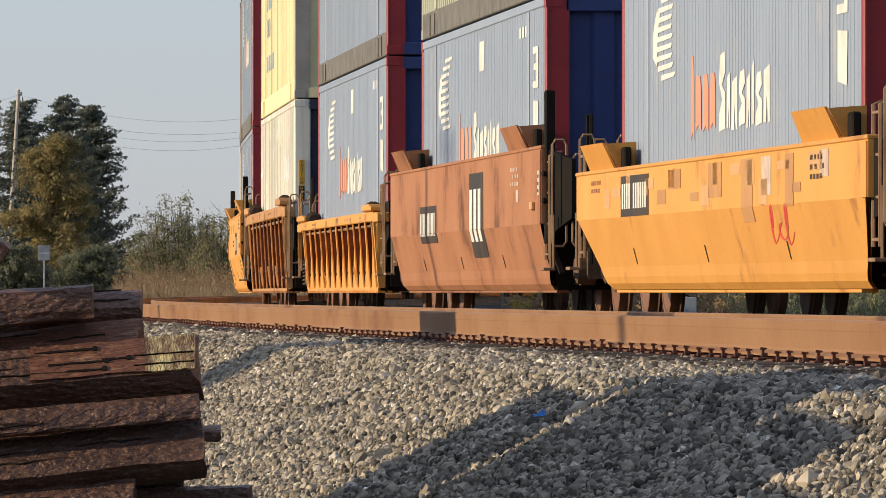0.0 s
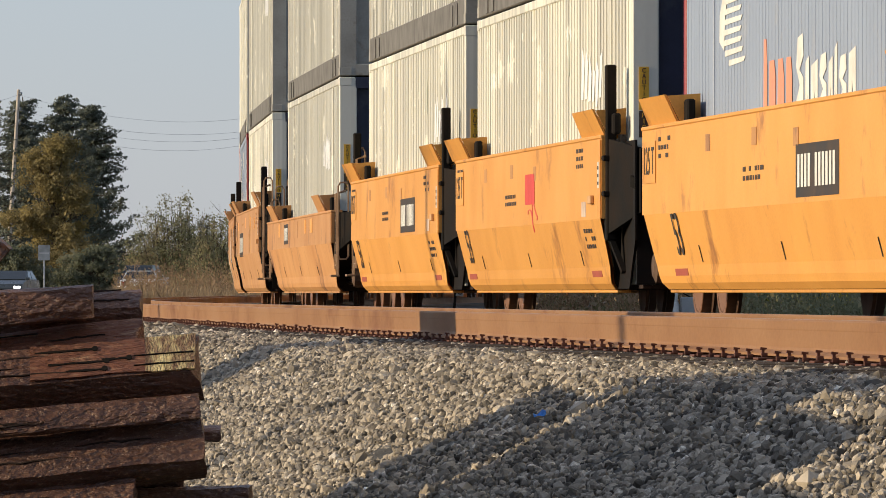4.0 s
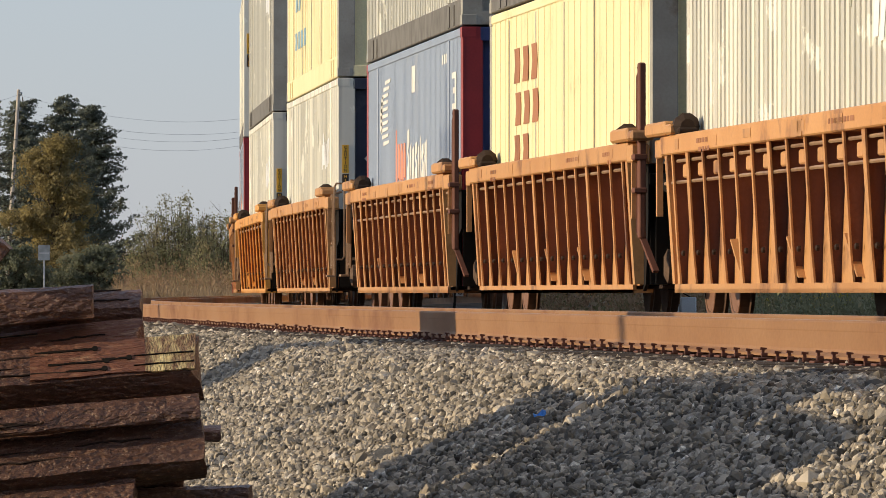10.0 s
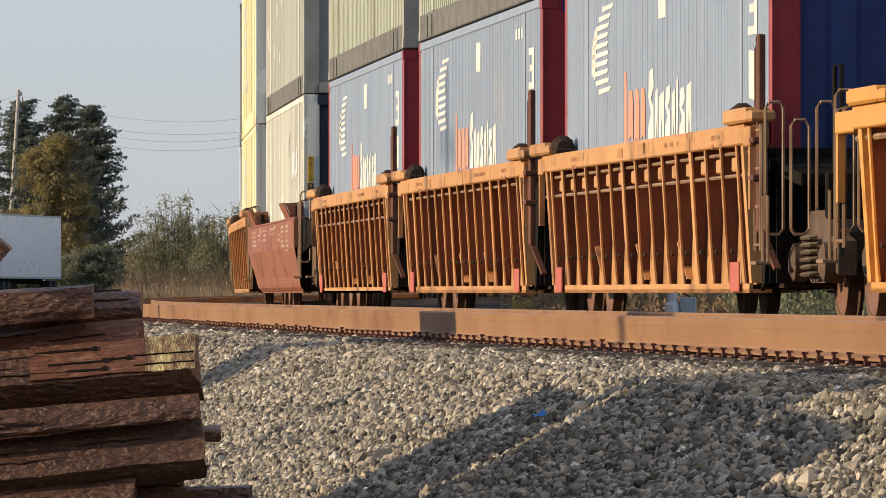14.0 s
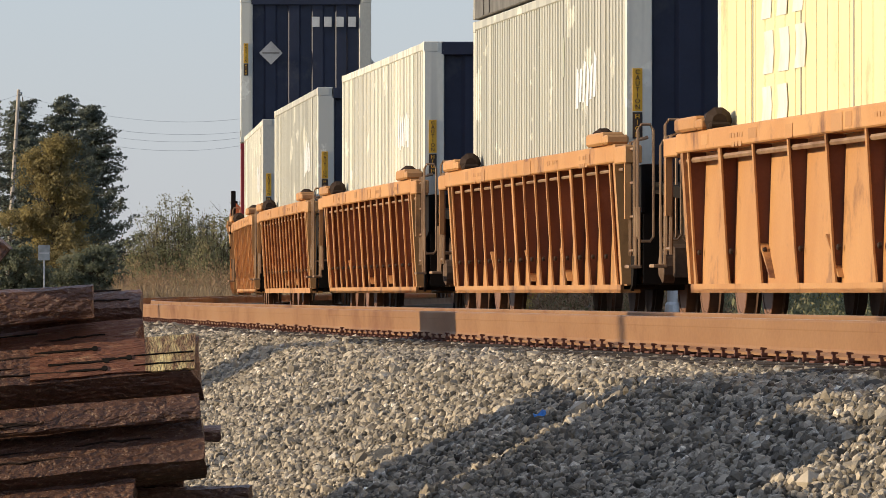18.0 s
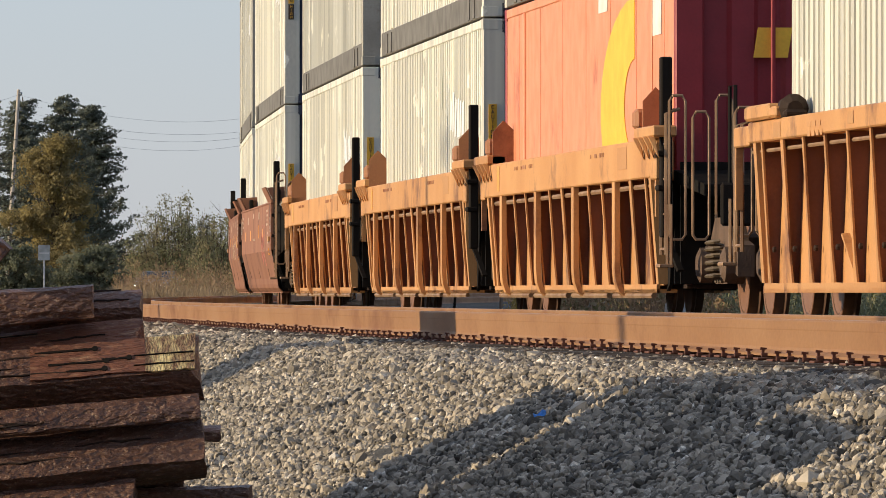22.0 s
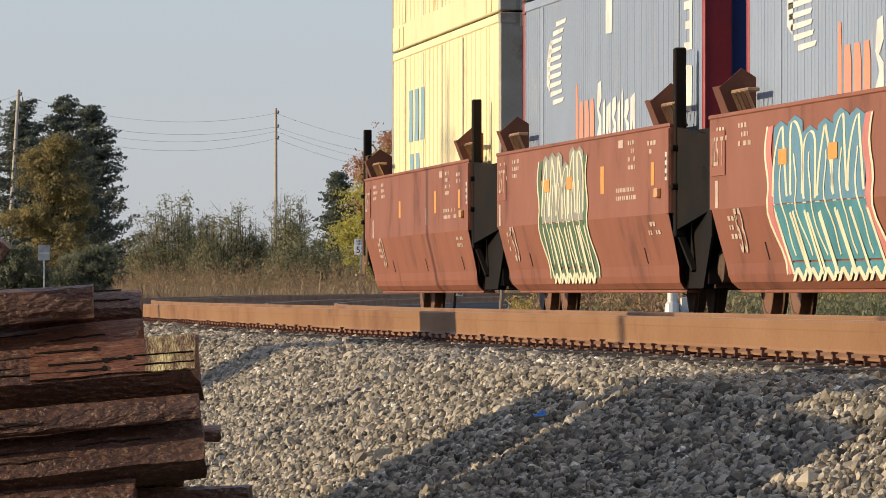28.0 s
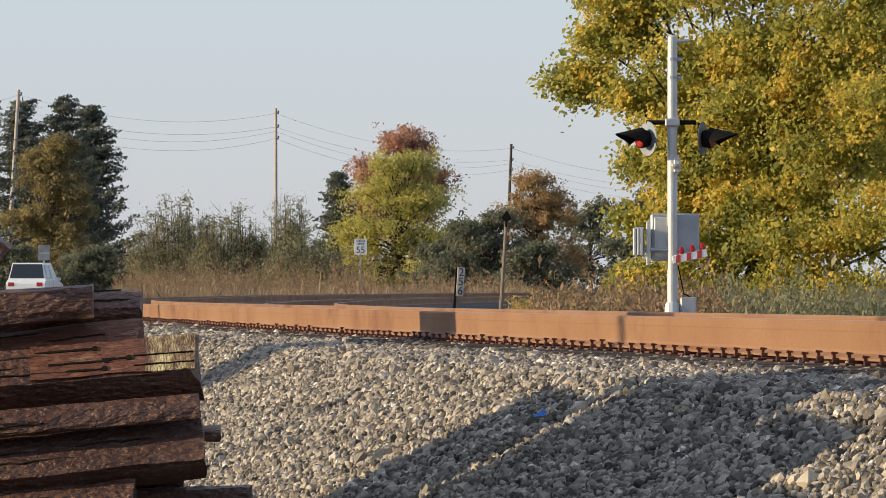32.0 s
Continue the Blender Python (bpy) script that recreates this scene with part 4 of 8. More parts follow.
def sides_marks(car, mat, rng, marks, zk, zt, yb):
    """Stencils, patches and sprayed lines on the sunlit side, following the fold of the sheet."""
    def yy(z, up=0.0):
        if z >= zk:
            return -(1.5215 + up)
        if z >= 0.46:
            return -(yb + 0.035 + (1.52 - yb - 0.035) * (z - 0.46) / (zk - 0.46) + 0.0035 + up)
        return -(yb + 0.012 + 0.023 * max(0, z - 0.32) / 0.14 + 0.0035 + up)

    def flat(g, x0, x1, z0, z1, up=0.0):
        z1 = min(z1, zt - 0.01)
        if z0 < zk - 0.01 and z1 > zk + 0.01:
            flat(g, x0, x1, z0, zk - 0.002, up)
            z0 = zk + 0.002
        return g.slab([(x0, yy(z0, up), z0), (x1, yy(z0, up), z0), (x1, yy(z1, up), z1), (x0, yy(z1, up), z1)], (0, -0.0025, 0))

    for mk in marks:
        kind = mk[0]
        if kind == "bars":          # a block of unreadable small lettering
            _, x, z, rows_, w, col = mk
            z -= max(0, z - zt + 0.10)
            g = Geo()
            for i in range(rows_):
                u = x
                while u < x + w * rng.uniform(0.75, 1.0):
                    d = rng.uniform(0.07, 0.20)
                    if rng.random() < 0.85:
                        flat(g, u, u + d, z - i * 0.072, z - i * 0.072 + 0.038)
                    u += d + 0.07
            tagged(part("stencil_lettering", g, col, car), kind="stuff")
        elif kind == "panel":       # dark panel with plain light bars in place of a number
            _, x, z, w, h, n = mk
            z -= max(0, z + h / 2 - zt + 0.05)
            p = part("number_panel", flat(Geo(), x - w / 2, x + w / 2, z - h / 2, z + h / 2), STENCIL_DARK, car, "black panel with a white number")
            g = Geo()
            many = 11 if n > 6 else n
            for i in range(many):
                if many > 6 and i == 4:
                    continue
                u = x - w * 0.45 + w * 0.90 * i / many
                q = w * 0.90 / many * 0.62
                flat(g, u, u + q, z - h * 0.31, z + h * 0.31, 0.003)
            tagged(part("number_mark", g, STENCIL, p), kind="stuff")
        elif kind == "patch":
            _, x, z, w, h, col = mk
            z -= max(0, z + h / 2 - zt + 0.03)
            part("paint_patch", flat(Geo(), x - w / 2, x + w / 2, z - h / 2, z + h / 2), col, car)
        elif kind == "scrawl":      # looping sprayed line
            _, x, z, w, h, turns, col = mk
            pts = []
            ph = rng.uniform(0, 6)
            for i in range(int(turns * 14)):
                u = i / (turns * 14)
                xx = x + w * u + 0.16 * w * math.sin(turns * 2 * math.pi * u + ph)
                zz = min(zt - 0.05, z + h / 2 * math.sin(turns * 2 * math.pi * u) * (0.6 + 0.4 * math.sin(9 * u + ph)))
                pts.append((xx, yy(zz), zz))
            g = Geo()
            for a, b in zip(pts[:-1], pts[1:]):
                q = Vector((b[0] - a[0], 0, b[2] - a[2]))
                # a thin ribbon, wider along the car than it is high
                g.slab([(a[0] - 0.035, a[1], a[2]), (b[0] - 0.035, b[1], b[2]), (b[0] + 0.035, b[1], b[2] + 0.010), (a[0] + 0.035, a[1], a[2] + 0.010)], (0, -0.002, 0))
            tagged(part("sprayed_scrawl", g, col, car), kind="stuff")


def ribbed_car(L, mat, nribs, heavy, label, group, seed, single=True, marks=(), tall=0, foot=None, ends=(True, True), lit_web=False, piped=False):
    """A well car with a top chord, deep side ribs and a recessed web."""
    car = thing("well_car", label, "railcar", group)
    rng = random.Random(seed)
    xe = L / 2 - (1.5 if single else 0.95)
    xw = xe - 1.0 if single else max(L / 2 - 2.1, 8.0)
    xe = max(xe, xw + 0.5)
    zc = 1.395 if not heavy else 1.22
    deep = 1.395 if lit_web else 1.345 if heavy or nribs < 10 else 1.325       # how far in the web lies under the chord
    foot_in = 1.415 if lit_web else 1.368 if nribs > 9 else 1.382            # and where it meets the sill
    for side in (-1, 1):
        def chord():
            g = Geo()
            y0, y1 = sorted((side * 1.52, side * 1.36))
            g.box(-xw - 0.1, xw + 0.1, y0, y1, zc, 1.56, 0.012)
            for s in (-1, 1):
                u0, u1 = sorted((s * (xw + 0.1), s * xe))
                g.box(u0, u1, y0, y1, zc - 0.02, 1.535, 0.012)
            return g
        part("top_chord", chord, mat, car, key=("chord", round(L, 1), side, heavy))
        def web():
            g = Geo()
            g.slab([(-xw + 0.22, side * foot_in, 0.29), (xw - 0.22, side * foot_in, 0.29), (xw - 0.05, side * deep, zc), (-xw + 0.05, side * deep, zc)], (0, -side * 0.025, 0))
            return g
        part("side_web", web, mat, car, key=("web", round(L, 1), side, heavy, lit_web))
        def sill():
            g = Geo()
            y0, y1 = sorted((side * 1.43, side * 1.25))
            g.box(-xw + 0.2, xw - 0.2, y0, y1, 0.225, 0.255)
            g.slab([(-xw + 0.2, side * 1.43, 0.225), (xw - 0.2, side * 1.43, 0.225), (xw - 0.2, side * 1.43, 0.298), (-xw + 0.2, side * 1.43, 0.298)], (0, -side * 0.03, 0))
            return g
        part("side_sill", sill, mat, car, key=("sill", round(L, 1), side))
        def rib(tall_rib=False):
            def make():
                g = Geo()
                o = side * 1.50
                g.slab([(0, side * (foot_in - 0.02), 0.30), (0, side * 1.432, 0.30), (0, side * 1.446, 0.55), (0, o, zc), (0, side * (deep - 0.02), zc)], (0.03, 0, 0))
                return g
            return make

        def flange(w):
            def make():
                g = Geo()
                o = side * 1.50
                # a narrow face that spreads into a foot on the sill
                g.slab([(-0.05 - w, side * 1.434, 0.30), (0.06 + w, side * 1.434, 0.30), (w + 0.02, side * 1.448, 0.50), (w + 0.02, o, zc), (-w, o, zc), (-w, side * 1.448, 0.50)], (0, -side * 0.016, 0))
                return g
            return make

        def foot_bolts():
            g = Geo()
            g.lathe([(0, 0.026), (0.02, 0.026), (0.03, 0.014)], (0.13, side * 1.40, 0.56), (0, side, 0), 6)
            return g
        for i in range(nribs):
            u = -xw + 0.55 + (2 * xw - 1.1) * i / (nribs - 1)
            # Rib plates take the shade-darkened brown; sunlit flanges keep the car's paint.
            r_ = part("rib", rib(), RUST_SHADE, car, key=("rib", side, heavy, deep), at=Matrix.Translation((u, 0, 0)))
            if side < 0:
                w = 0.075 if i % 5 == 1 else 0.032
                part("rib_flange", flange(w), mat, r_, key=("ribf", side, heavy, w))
                if not heavy:
                    part("foot_bolt", foot_bolts, CAR_DARK, r_, key=("fbolt",))
        if heavy and side < 0:
            for i in range(1, nribs, 3):
                u = -xw + 0.55 + (2 * xw - 1.1) * i / (nribs - 1)
                def strap():
                    g = Geo()
                    row = [(1.515, zc), (1.515, 0.45), (1.505, 0.33), (1.47, 0.23), (1.41, 0.185)]
                    v = [(x, -yy, z) for yy, z in row for x in (-0.11, 0.13)] + [(x, -yy + 0.05, z) for yy, z in row for x in (-0.11, 0.13)]
                    n = len(row)
                    f = [(2 * k, 2 * k + 1, 2 * k + 3, 2 * k + 2) for k in range(n - 1)] + [(2 * n + 2 * k, 2 * n + 2 * k + 2, 2 * n + 2 * k + 3, 2 * n + 2 * k + 1) for k in range(n - 1)]
                    f += [(2 * k, 2 * k + 2, 2 * n + 2 * k + 2, 2 * n + 2 * k) for k in range(n - 1)] + [(2 * k + 1, 2 * n + 2 * k + 1, 2 * n + 2 * k + 3, 2 * k + 3) for k in range(n - 1)]
                    return g.add(v, f)
                part("side_strap", strap, mat, car, "broad strap curling under the sill", key=("strap", round(zc, 2)), at=Matrix.Translation((u, 0, 0)))
            for k in range(4):
                u0 = -xw + 0.6 + k * (2 * xw - 0.8) / 4
                part("sill_pipe", rods([(u0, -1.40, 0.20), (u0 + (2 * xw - 0.8) / 4 - 0.5, -1.40, 0.20)], 0.026), PIPE, car, key=("spipe", round(L, 1), k))
        if piped and side < 0:
            for i in range(nribs - 1):
                u = -xw + 0.55 + (2 * xw - 1.1) * (i + 0.55) / (nribs - 1)
                part("pipe_bracket", lambda: Geo().box(-0.15, 0.15, -1.455, -1.36, zc - 0.20, zc - 0.085, 0.012), mat, car, key=("pbr", round(zc, 2)), at=Matrix.Translation((u, 0, 0)))
        if heavy:
            for i in range(nribs - 1):
                u = -xw + 0.55 + (2 * xw - 1.1) * (i + 0.5) / (nribs - 1)
                part("pipe_clamp", lambda: Geo().lathe([(0, 0.06), (0.05, 0.06), (0.06, 0.045)], (0, side * 1.355, zc - 0.16), (0, side, 0), 12), mat, car, key=("clamp", side), at=Matrix.Translation((u, 0, 0)))
        for u in (-xw * 0.42, xw * 0.42, 0.12) if not heavy else ():
            part("diagonal_gusset", lambda: Geo().slab([(0, side * 1.42, 0.34), (0.06, side * 1.42, 0.34), (-0.50, side * 1.44, 0.66), (-0.54, side * 1.44, 0.645)], (0, -side * 0.06, 0)), mat, car,
                 key=("gusset", side), at=Matrix.Translation((u, 0, 0)))
        for zz in ((zc - 0.055, zc - 0.235) if piped else (zc - 0.065,)):
            part("air_pipe", lambda: Geo().tube([(-xw - 0.3, side * 1.45, zz), (xw + 0.3, side * 1.45, zz)], 0.024 if nribs < 14 else 0.016, 6), PIPE, car, key=("pipe", round(L, 1), side, round(zz, 2), nribs < 14))
        for s in (-1, 1):
            u0, u1 = sorted((s * (xw - 0.05), s * (xw - 0.22)))
            part("end_rib", lambda: Geo().slab([(u0, side * 1.31, 0.30), (u0, side * 1.43, 0.30), (u0, side * 1.50, zc), (u0, side * 1.30, zc)], (u1 - u0, 0, 0)), mat, car, key=("erib", round(L, 1), side, s, heavy))
            part("corner_plate", lambda: Geo().box(*sorted((s * (xe - 0.10), s * (xe - 0.02))), *sorted((side * 1.512, side * 1.46)), 0.88, zc - 0.022), mat, car, key=("cplate", round(L, 1), side, s, heavy))
            part("end_panel", lambda: Geo().box(*sorted((s * (xw + 0.02), s * (xe - 0.12))), *sorted((side * 1.30, side * 1.26)), 0.95, zc - 0.022), RUST_SHADE, car, key=("epanel", round(L, 1), side, s, heavy))
            if s > 0:
                # Black plates put in for the shade of the arch and end gap.
                part("wheel_skirt", lambda: Geo().slab([(xw - 0.16, side * 1.345, 0.24), (xw + 0.20, side * 1.36, 0.30), (xw + 0.42, side * 1.36, 0.86), (xe - 0.06, side * 1.36, 0.94), (xe - 0.06, side * 1.36, zc - 0.03), (xw - 0.04, side * 1.36, zc - 0.03)], (0, -side * 0.03, 0)), BLACK, car, "black plate standing in for the shaded arch at the end", key=("skirt", round(L, 1), side, heavy))
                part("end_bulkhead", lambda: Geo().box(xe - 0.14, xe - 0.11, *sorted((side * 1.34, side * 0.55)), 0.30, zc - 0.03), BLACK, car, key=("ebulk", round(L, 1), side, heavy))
            # Arch plate coloured black for the shade of the wheel opening.
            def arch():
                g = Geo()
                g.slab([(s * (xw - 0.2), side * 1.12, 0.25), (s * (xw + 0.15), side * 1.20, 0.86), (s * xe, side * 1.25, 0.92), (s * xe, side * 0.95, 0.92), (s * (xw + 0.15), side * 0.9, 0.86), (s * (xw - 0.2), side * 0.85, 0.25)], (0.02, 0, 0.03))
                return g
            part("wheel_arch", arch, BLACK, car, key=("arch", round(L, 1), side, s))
            def pad():
                g = Geo()
                u = s * 8.0
                y0, y1 = sorted((side * 1.57, side * 1.36))
                if heavy:
                    g.box(u - 0.75, u + 0.75, y0, y1, 1.562, 1.66, 0.015)
                    for k in range(4):
                        v = u - 0.6 + k * 0.4
                        g.slab([(v, side * 1.60, 1.57), (v, side * 1.54, 1.57), (v + 0.24, side * 1.525, 1.38), (v + 0.28, side * 1.545, 1.40)], (0.05, 0, 0))
                else:
                    g.box(u - 0.85, u + 0.55, y0, y1, 1.562, 1.68, 0.02)
                    g.box(u + 0.62, u + 0.95, y0, y1, 1.562, 1.65, 0.02)
                return g
            part("lock_pad", pad, mat, car, "container locking pad on the chord", key=("pad", side, s, heavy))
            def lock():
                g = Geo()
                u = s * 7.15 if not heavy else s * 7.3
                y = side * 1.42
                if heavy:
                    g.slab([(u, y + side * 0.08, 1.57), (u, y + side * 0.08, 1.90), (u, y - side * 0.03, 2.02), (u, y - side * 0.14, 1.92), (u, y - side * 0.14, 1.57)], (0.05, 0, 0))
                else:
                    g.lathe([(-0.20, 0.04), (-0.14, 0.10), (0.12, 0.115), (0.20, 0.06)], (u, y, 1.63), (1, 0, 0), 10)
                    g.box(u - 0.25, u + 0.25, y - 0.09, y + 0.09, 1.562, 1.62, 0.02)
                return g
            if heavy:
                part("lock_box", lambda: Geo().box(s * 7.3 - 0.7, s * 7.3 - 0.4, side * 1.42 - 0.1, side * 1.42 + 0.1, 1.662, 1.84, 0.03), CAR["brown"], car, key=("lockbox", side, s))
            part("container_lock", lock, CAR["brown"] if heavy else CAR_DARK, car, key=("lock", side, s, heavy))
    well_inside(car, L, mat)
    end_gear(car, xe + 0.35, 1, tall, ("h" if heavy else "r", round(L, 1)), ladders=single or ends[0], post_mat=None if heavy else RUST_SHADE, post_w=0.08 if heavy else 0.05)
    end_gear(car, -xe - 0.35, -1, 0, ("h" if heavy else "r", round(L, 1)), ladders=single or ends[1])
    if single:
        brake_wheel(car, -L / 2 + 1.1, -1)
    if foot:
        for s in (-1, 1):
            part("painted_corner", Geo().box(s * (xw - 0.95) - 0.3, s * (xw - 0.95) + 0.3, -1.462, -1.452, 0.235, 0.47), foot, car, "red sprayed sill corner")
    sides_marks(car, mat, rng, marks, 0.2, 1.56, 1.38)
    return car


# ---------------------------------------------------------------- containers
CL, CW, CH = 16.15, 2.59, 2.896


def corrugated(x0, x1, y, side, z0, z1, pitch, depth):
    def make():
        g = Geo()
        n = max(2, int(round((x1 - x0) / pitch)))
        p = (x1 - x0) / n
        prof = []
        for i in range(n):
            u = x0 + i * p
            prof += [(u, 0), (u + 0.60 * p, 0), (u + 0.60 * p + 0.15 * depth, depth), (u + p - 0.15 * depth, depth)]
        prof.append((x1, 0))
        v = [(u, y - side * d, z) for u, d in prof for z in (z0, z1)]
        f = [(2 * i, 2 * i + 2, 2 * i + 3, 2 * i + 1) for i in range(len(prof) - 1)]
        g.add(v, f)
        return g
    return make


def container(kind, length, label, group, seed, end="white", placard=False, caution=True, upper=False):
    c = thing("container", label, "container", group)
    rng = random.Random(seed)
    h, w, z1 = length / 2, CW / 2, CH
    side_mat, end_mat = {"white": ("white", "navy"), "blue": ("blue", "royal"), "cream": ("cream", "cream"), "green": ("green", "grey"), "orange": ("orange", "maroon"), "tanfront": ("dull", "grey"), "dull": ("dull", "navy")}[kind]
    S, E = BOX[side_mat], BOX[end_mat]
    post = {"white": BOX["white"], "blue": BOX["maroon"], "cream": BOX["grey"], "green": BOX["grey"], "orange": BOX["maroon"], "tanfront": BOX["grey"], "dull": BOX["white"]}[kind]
    if kind == "cream" and end == "white":
        post, E = BOX["white"], BOX["white"]
    pitch, depth = {"white": (0.28, 0.030), "tanfront": (0.28, 0.030), "dull": (0.28, 0.030), "blue": (0.20, 0.002), "cream": (0.62, 0.005), "green": (0.30, 0.02), "orange": (2.2, 0.004)}[kind]
    key = (kind, length, end)
    zb = 0.30 if upper else 0.16
    for s in (-1, 1):
        part("side_wall", corrugated(-h + 0.12, h - 0.12, s * (w - 0.012), s, zb, z1 - 0.10, pitch, depth), S, c, key=("sidew", s, upper) + key)
        part("top_rail", lambda: Geo().box(-h + 0.1, h - 0.1, *sorted((s * w, s * (w - 0.07))), z1 - 0.10, z1 - 0.004, 0.01), S, c, key=("trail", s) + key)
        def brail():
            g = Geo()
            g.box(-h + 0.1, h - 0.1, *sorted((s * w, s * (w - 0.06))), 0.0, zb, 0.01)
            if upper:
                for u in (-h + 1.2, -h + 1.9, h - 1.9, h - 1.2):
                    g.box(u - 0.14, u + 0.14, *sorted((s * (w + 0.012), s * w)), 0.02, zb - 0.04)
            return g
        part("bottom_rail", brail, BOX["rail"] if kind != "orange" and kind != "cream" else S, c, key=("brail", s, upper) + key)
        for u in ((-6.05, 6.05) if length > 13 else ()):
            part("lift_post", lambda: Geo().box(u - 0.10, u + 0.10, *sorted((s * (w + 0.006), s * (w - 0.05))), zb, z1 - 0.1, 0.01), S, c, key=("lpost", s, round(u, 1), upper) + key)
        for e in (-1, 1):
            def cpost():
                g = Geo()
                a, b = sorted((e * h, e * (h - 0.13)))
                g.box(a, b, *sorted((s * (w + 0.002), s * (w - 0.24))), 0.0, z1, 0.012)
                a, b = sorted((e * (h + 0.004), e * (h - 0.18)))
                for z in (0.0, z1 - 0.12):
                    g.box(a, b, *sorted((s * (w + 0.006), s * (w - 0.17))), z, z + 0.12, 0.008)
                return g
            part("corner_post", cpost, post, c, key=("cpost", s, e) + key)
    for e in (-1, 1):
        def endw():
            g = Geo()
            x = e * (h - 0.05)
            if e > 0 or kind in ("white", "dull", "tanfront"):
                n = 9
                v = []
                d = (2 * w - 0.48) / n
                for i in range(n + 1):
                    u = -w + 0.24 + i * d
                    v += [(x - e * (0.045 if i % 2 else 0.0), u - 0.02, z) for z in (0.1, z1 - 0.06)] + [(x - e * (0.0 if i % 2 else 0.045), u + 0.02, z) for z in (0.1, z1 - 0.06)]
                g.add(v, [(2 * i, 2 * i + 2, 2 * i + 3, 2 * i + 1) for i in range(2 * n + 1)])
            else:
                g.box(*sorted((x, x - e * 0.05)), -w + 0.24, w - 0.24, 0.1, z1 - 0.06)
            return g
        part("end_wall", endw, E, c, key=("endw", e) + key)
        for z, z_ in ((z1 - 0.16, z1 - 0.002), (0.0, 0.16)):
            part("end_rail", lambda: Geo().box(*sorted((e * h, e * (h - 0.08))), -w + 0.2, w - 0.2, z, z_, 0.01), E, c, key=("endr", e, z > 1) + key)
    part("roof", lambda: Geo().box(-h + 0.1, h - 0.1, -w + 0.05, w - 0.05, z1 - 0.05, z1 - 0.01), S, c, key=("roof",) + key)
    part("floor", lambda: Geo().box(-h + 0.1, h - 0.1, -w + 0.06, w - 0.06, 0.08, 0.14), BOX["rail"], c, key=("cfloor",) + key)
    Y = -w + 0.0095
    X = h + 0.006
    if kind in ("white", "dull", "tanfront"):
        if caution and kind != "tanfront":
            lab = part("caution_label", lambda: Geo().box(X - 0.006, X, -w + 0.06, -w + 0.15, 1.58, 1.97), MARK_YELLOW, c, "yellow caution strip", key=("caut",))
            part("height_label", lambda: Geo().box(X - 0.006, X, -w + 0.06, -w + 0.15, 1.33, 1.57), STENCIL_DARK, c, key=("cauh",))
            for i, ch in enumerate("CAUTION"):
                letters("letter", ch, 0.06, STENCIL_DARK, lab, Matrix.Translation((X + 0.003, -w + 0.105, 1.935 - 0.053 * i)) @ Euler((math.pi / 2, 0, math.pi / 2)).to_matrix().to_4x4())
            for i, ch in enumerate("HIGH"):
                letters("letter", ch, 0.06, MARK_YELLOW, lab, Matrix.Translation((X + 0.003, -w + 0.105, 1.53 - 0.055 * i)) @ Euler((math.pi / 2, 0, math.pi / 2)).to_matrix().to_4x4())
        # worn maker's mark near the front: plain bars
        g = Geo()
        x = 3.3
        for i in range(6):
            z = 1.72 + rng.uniform(-0.06, 0.06)
            g.slab([(x + i * 0.34, Y, z), (x + i * 0.34 + rng.uniform(0.16, 0.30), Y, z), (x + i * 0.34 + 0.32, Y, z + rng.uniform(0.25, 0.45)), (x + i * 0.34 + 0.12, Y, z + rng.uniform(0.3, 0.5))], (0, -0.003, 0))
        tagged(part("worn_mark", g, REFLECTIVE, c, "worn white company mark"), kind="stuff")
        part("scrape", lambda: Geo().slab([(2.05, Y, 2.05), (2.14, Y, 2.03), (2.18, Y, 2.35), (2.10, Y, 2.45), (2.04, Y, 2.3)], (0, -0.003, 0)), BOX["green"], c, key=("hb",))
        g = Geo()
        for i in range(4):
            g.box(X, X + 0.004, 0.12 + i * 0.24, 0.12 + i * 0.24 + 0.15, 2.30, 2.50)
        part("end_mark", g, STENCIL, c)
    if placard:
        d = 0.235
        zc_, yc = 1.78, -w + 0.60
        p = part("placard", lambda: Geo().slab([(X, yc - d, zc_), (X, yc, zc_ - d), (X, yc + d, zc_), (X, yc, zc_ + d)], (0.01, 0, 0)), PLACARD, c, "diamond hazard placard holder", key=("plac",))
        part("placard_bar", lambda: Geo().box(X + 0.01, X + 0.016, yc - 0.17, yc + 0.17, zc_ - 0.012, zc_ + 0.012), BOX["rail"], p, key=("placb",))
    if kind == "blue":
        part("red_edge", lambda: Geo().box(-h - 0.002, -h + 0.10, Y, Y + 0.01, 0.12, z1 - 0.12), STENCIL_RED, c, key=("redge",))
        part("red_edge", lambda: Geo().box(h - 0.10, h + 0.002, Y, Y + 0.01, 0.12, z1 - 0.12), STENCIL_RED, c, key=("redge2",))
        for i in range(10):
            ww = 1.35 - 0.09 * abs(i - 5.0)
            x = -5.55 + 0.035 * (i - 5) ** 2
            part("emblem_bar", lambda: Geo().slab([(x, Y, 2.55 - 0.085 * i), (x + ww, Y, 2.57 - 0.085 * i), (x + ww + 0.1, Y, 2.61 - 0.085 * i), (x, Y, 2.60 - 0.085 * i)], (0, -0.003, 0)), STENCIL, c, key=("ebar", i))
        part("emblem_bow", lambda: Geo().slab([(-5.62, Y, 2.0), (-5.30, Y, 1.92), (-5.25, Y, 2.2), (-5.05, Y, 2.42), (-5.35, Y, 2.40), (-5.6, Y, 2.22)], (0, -0.003, 0)), STENCIL, c, key=("ebow",))
        x = -0.75
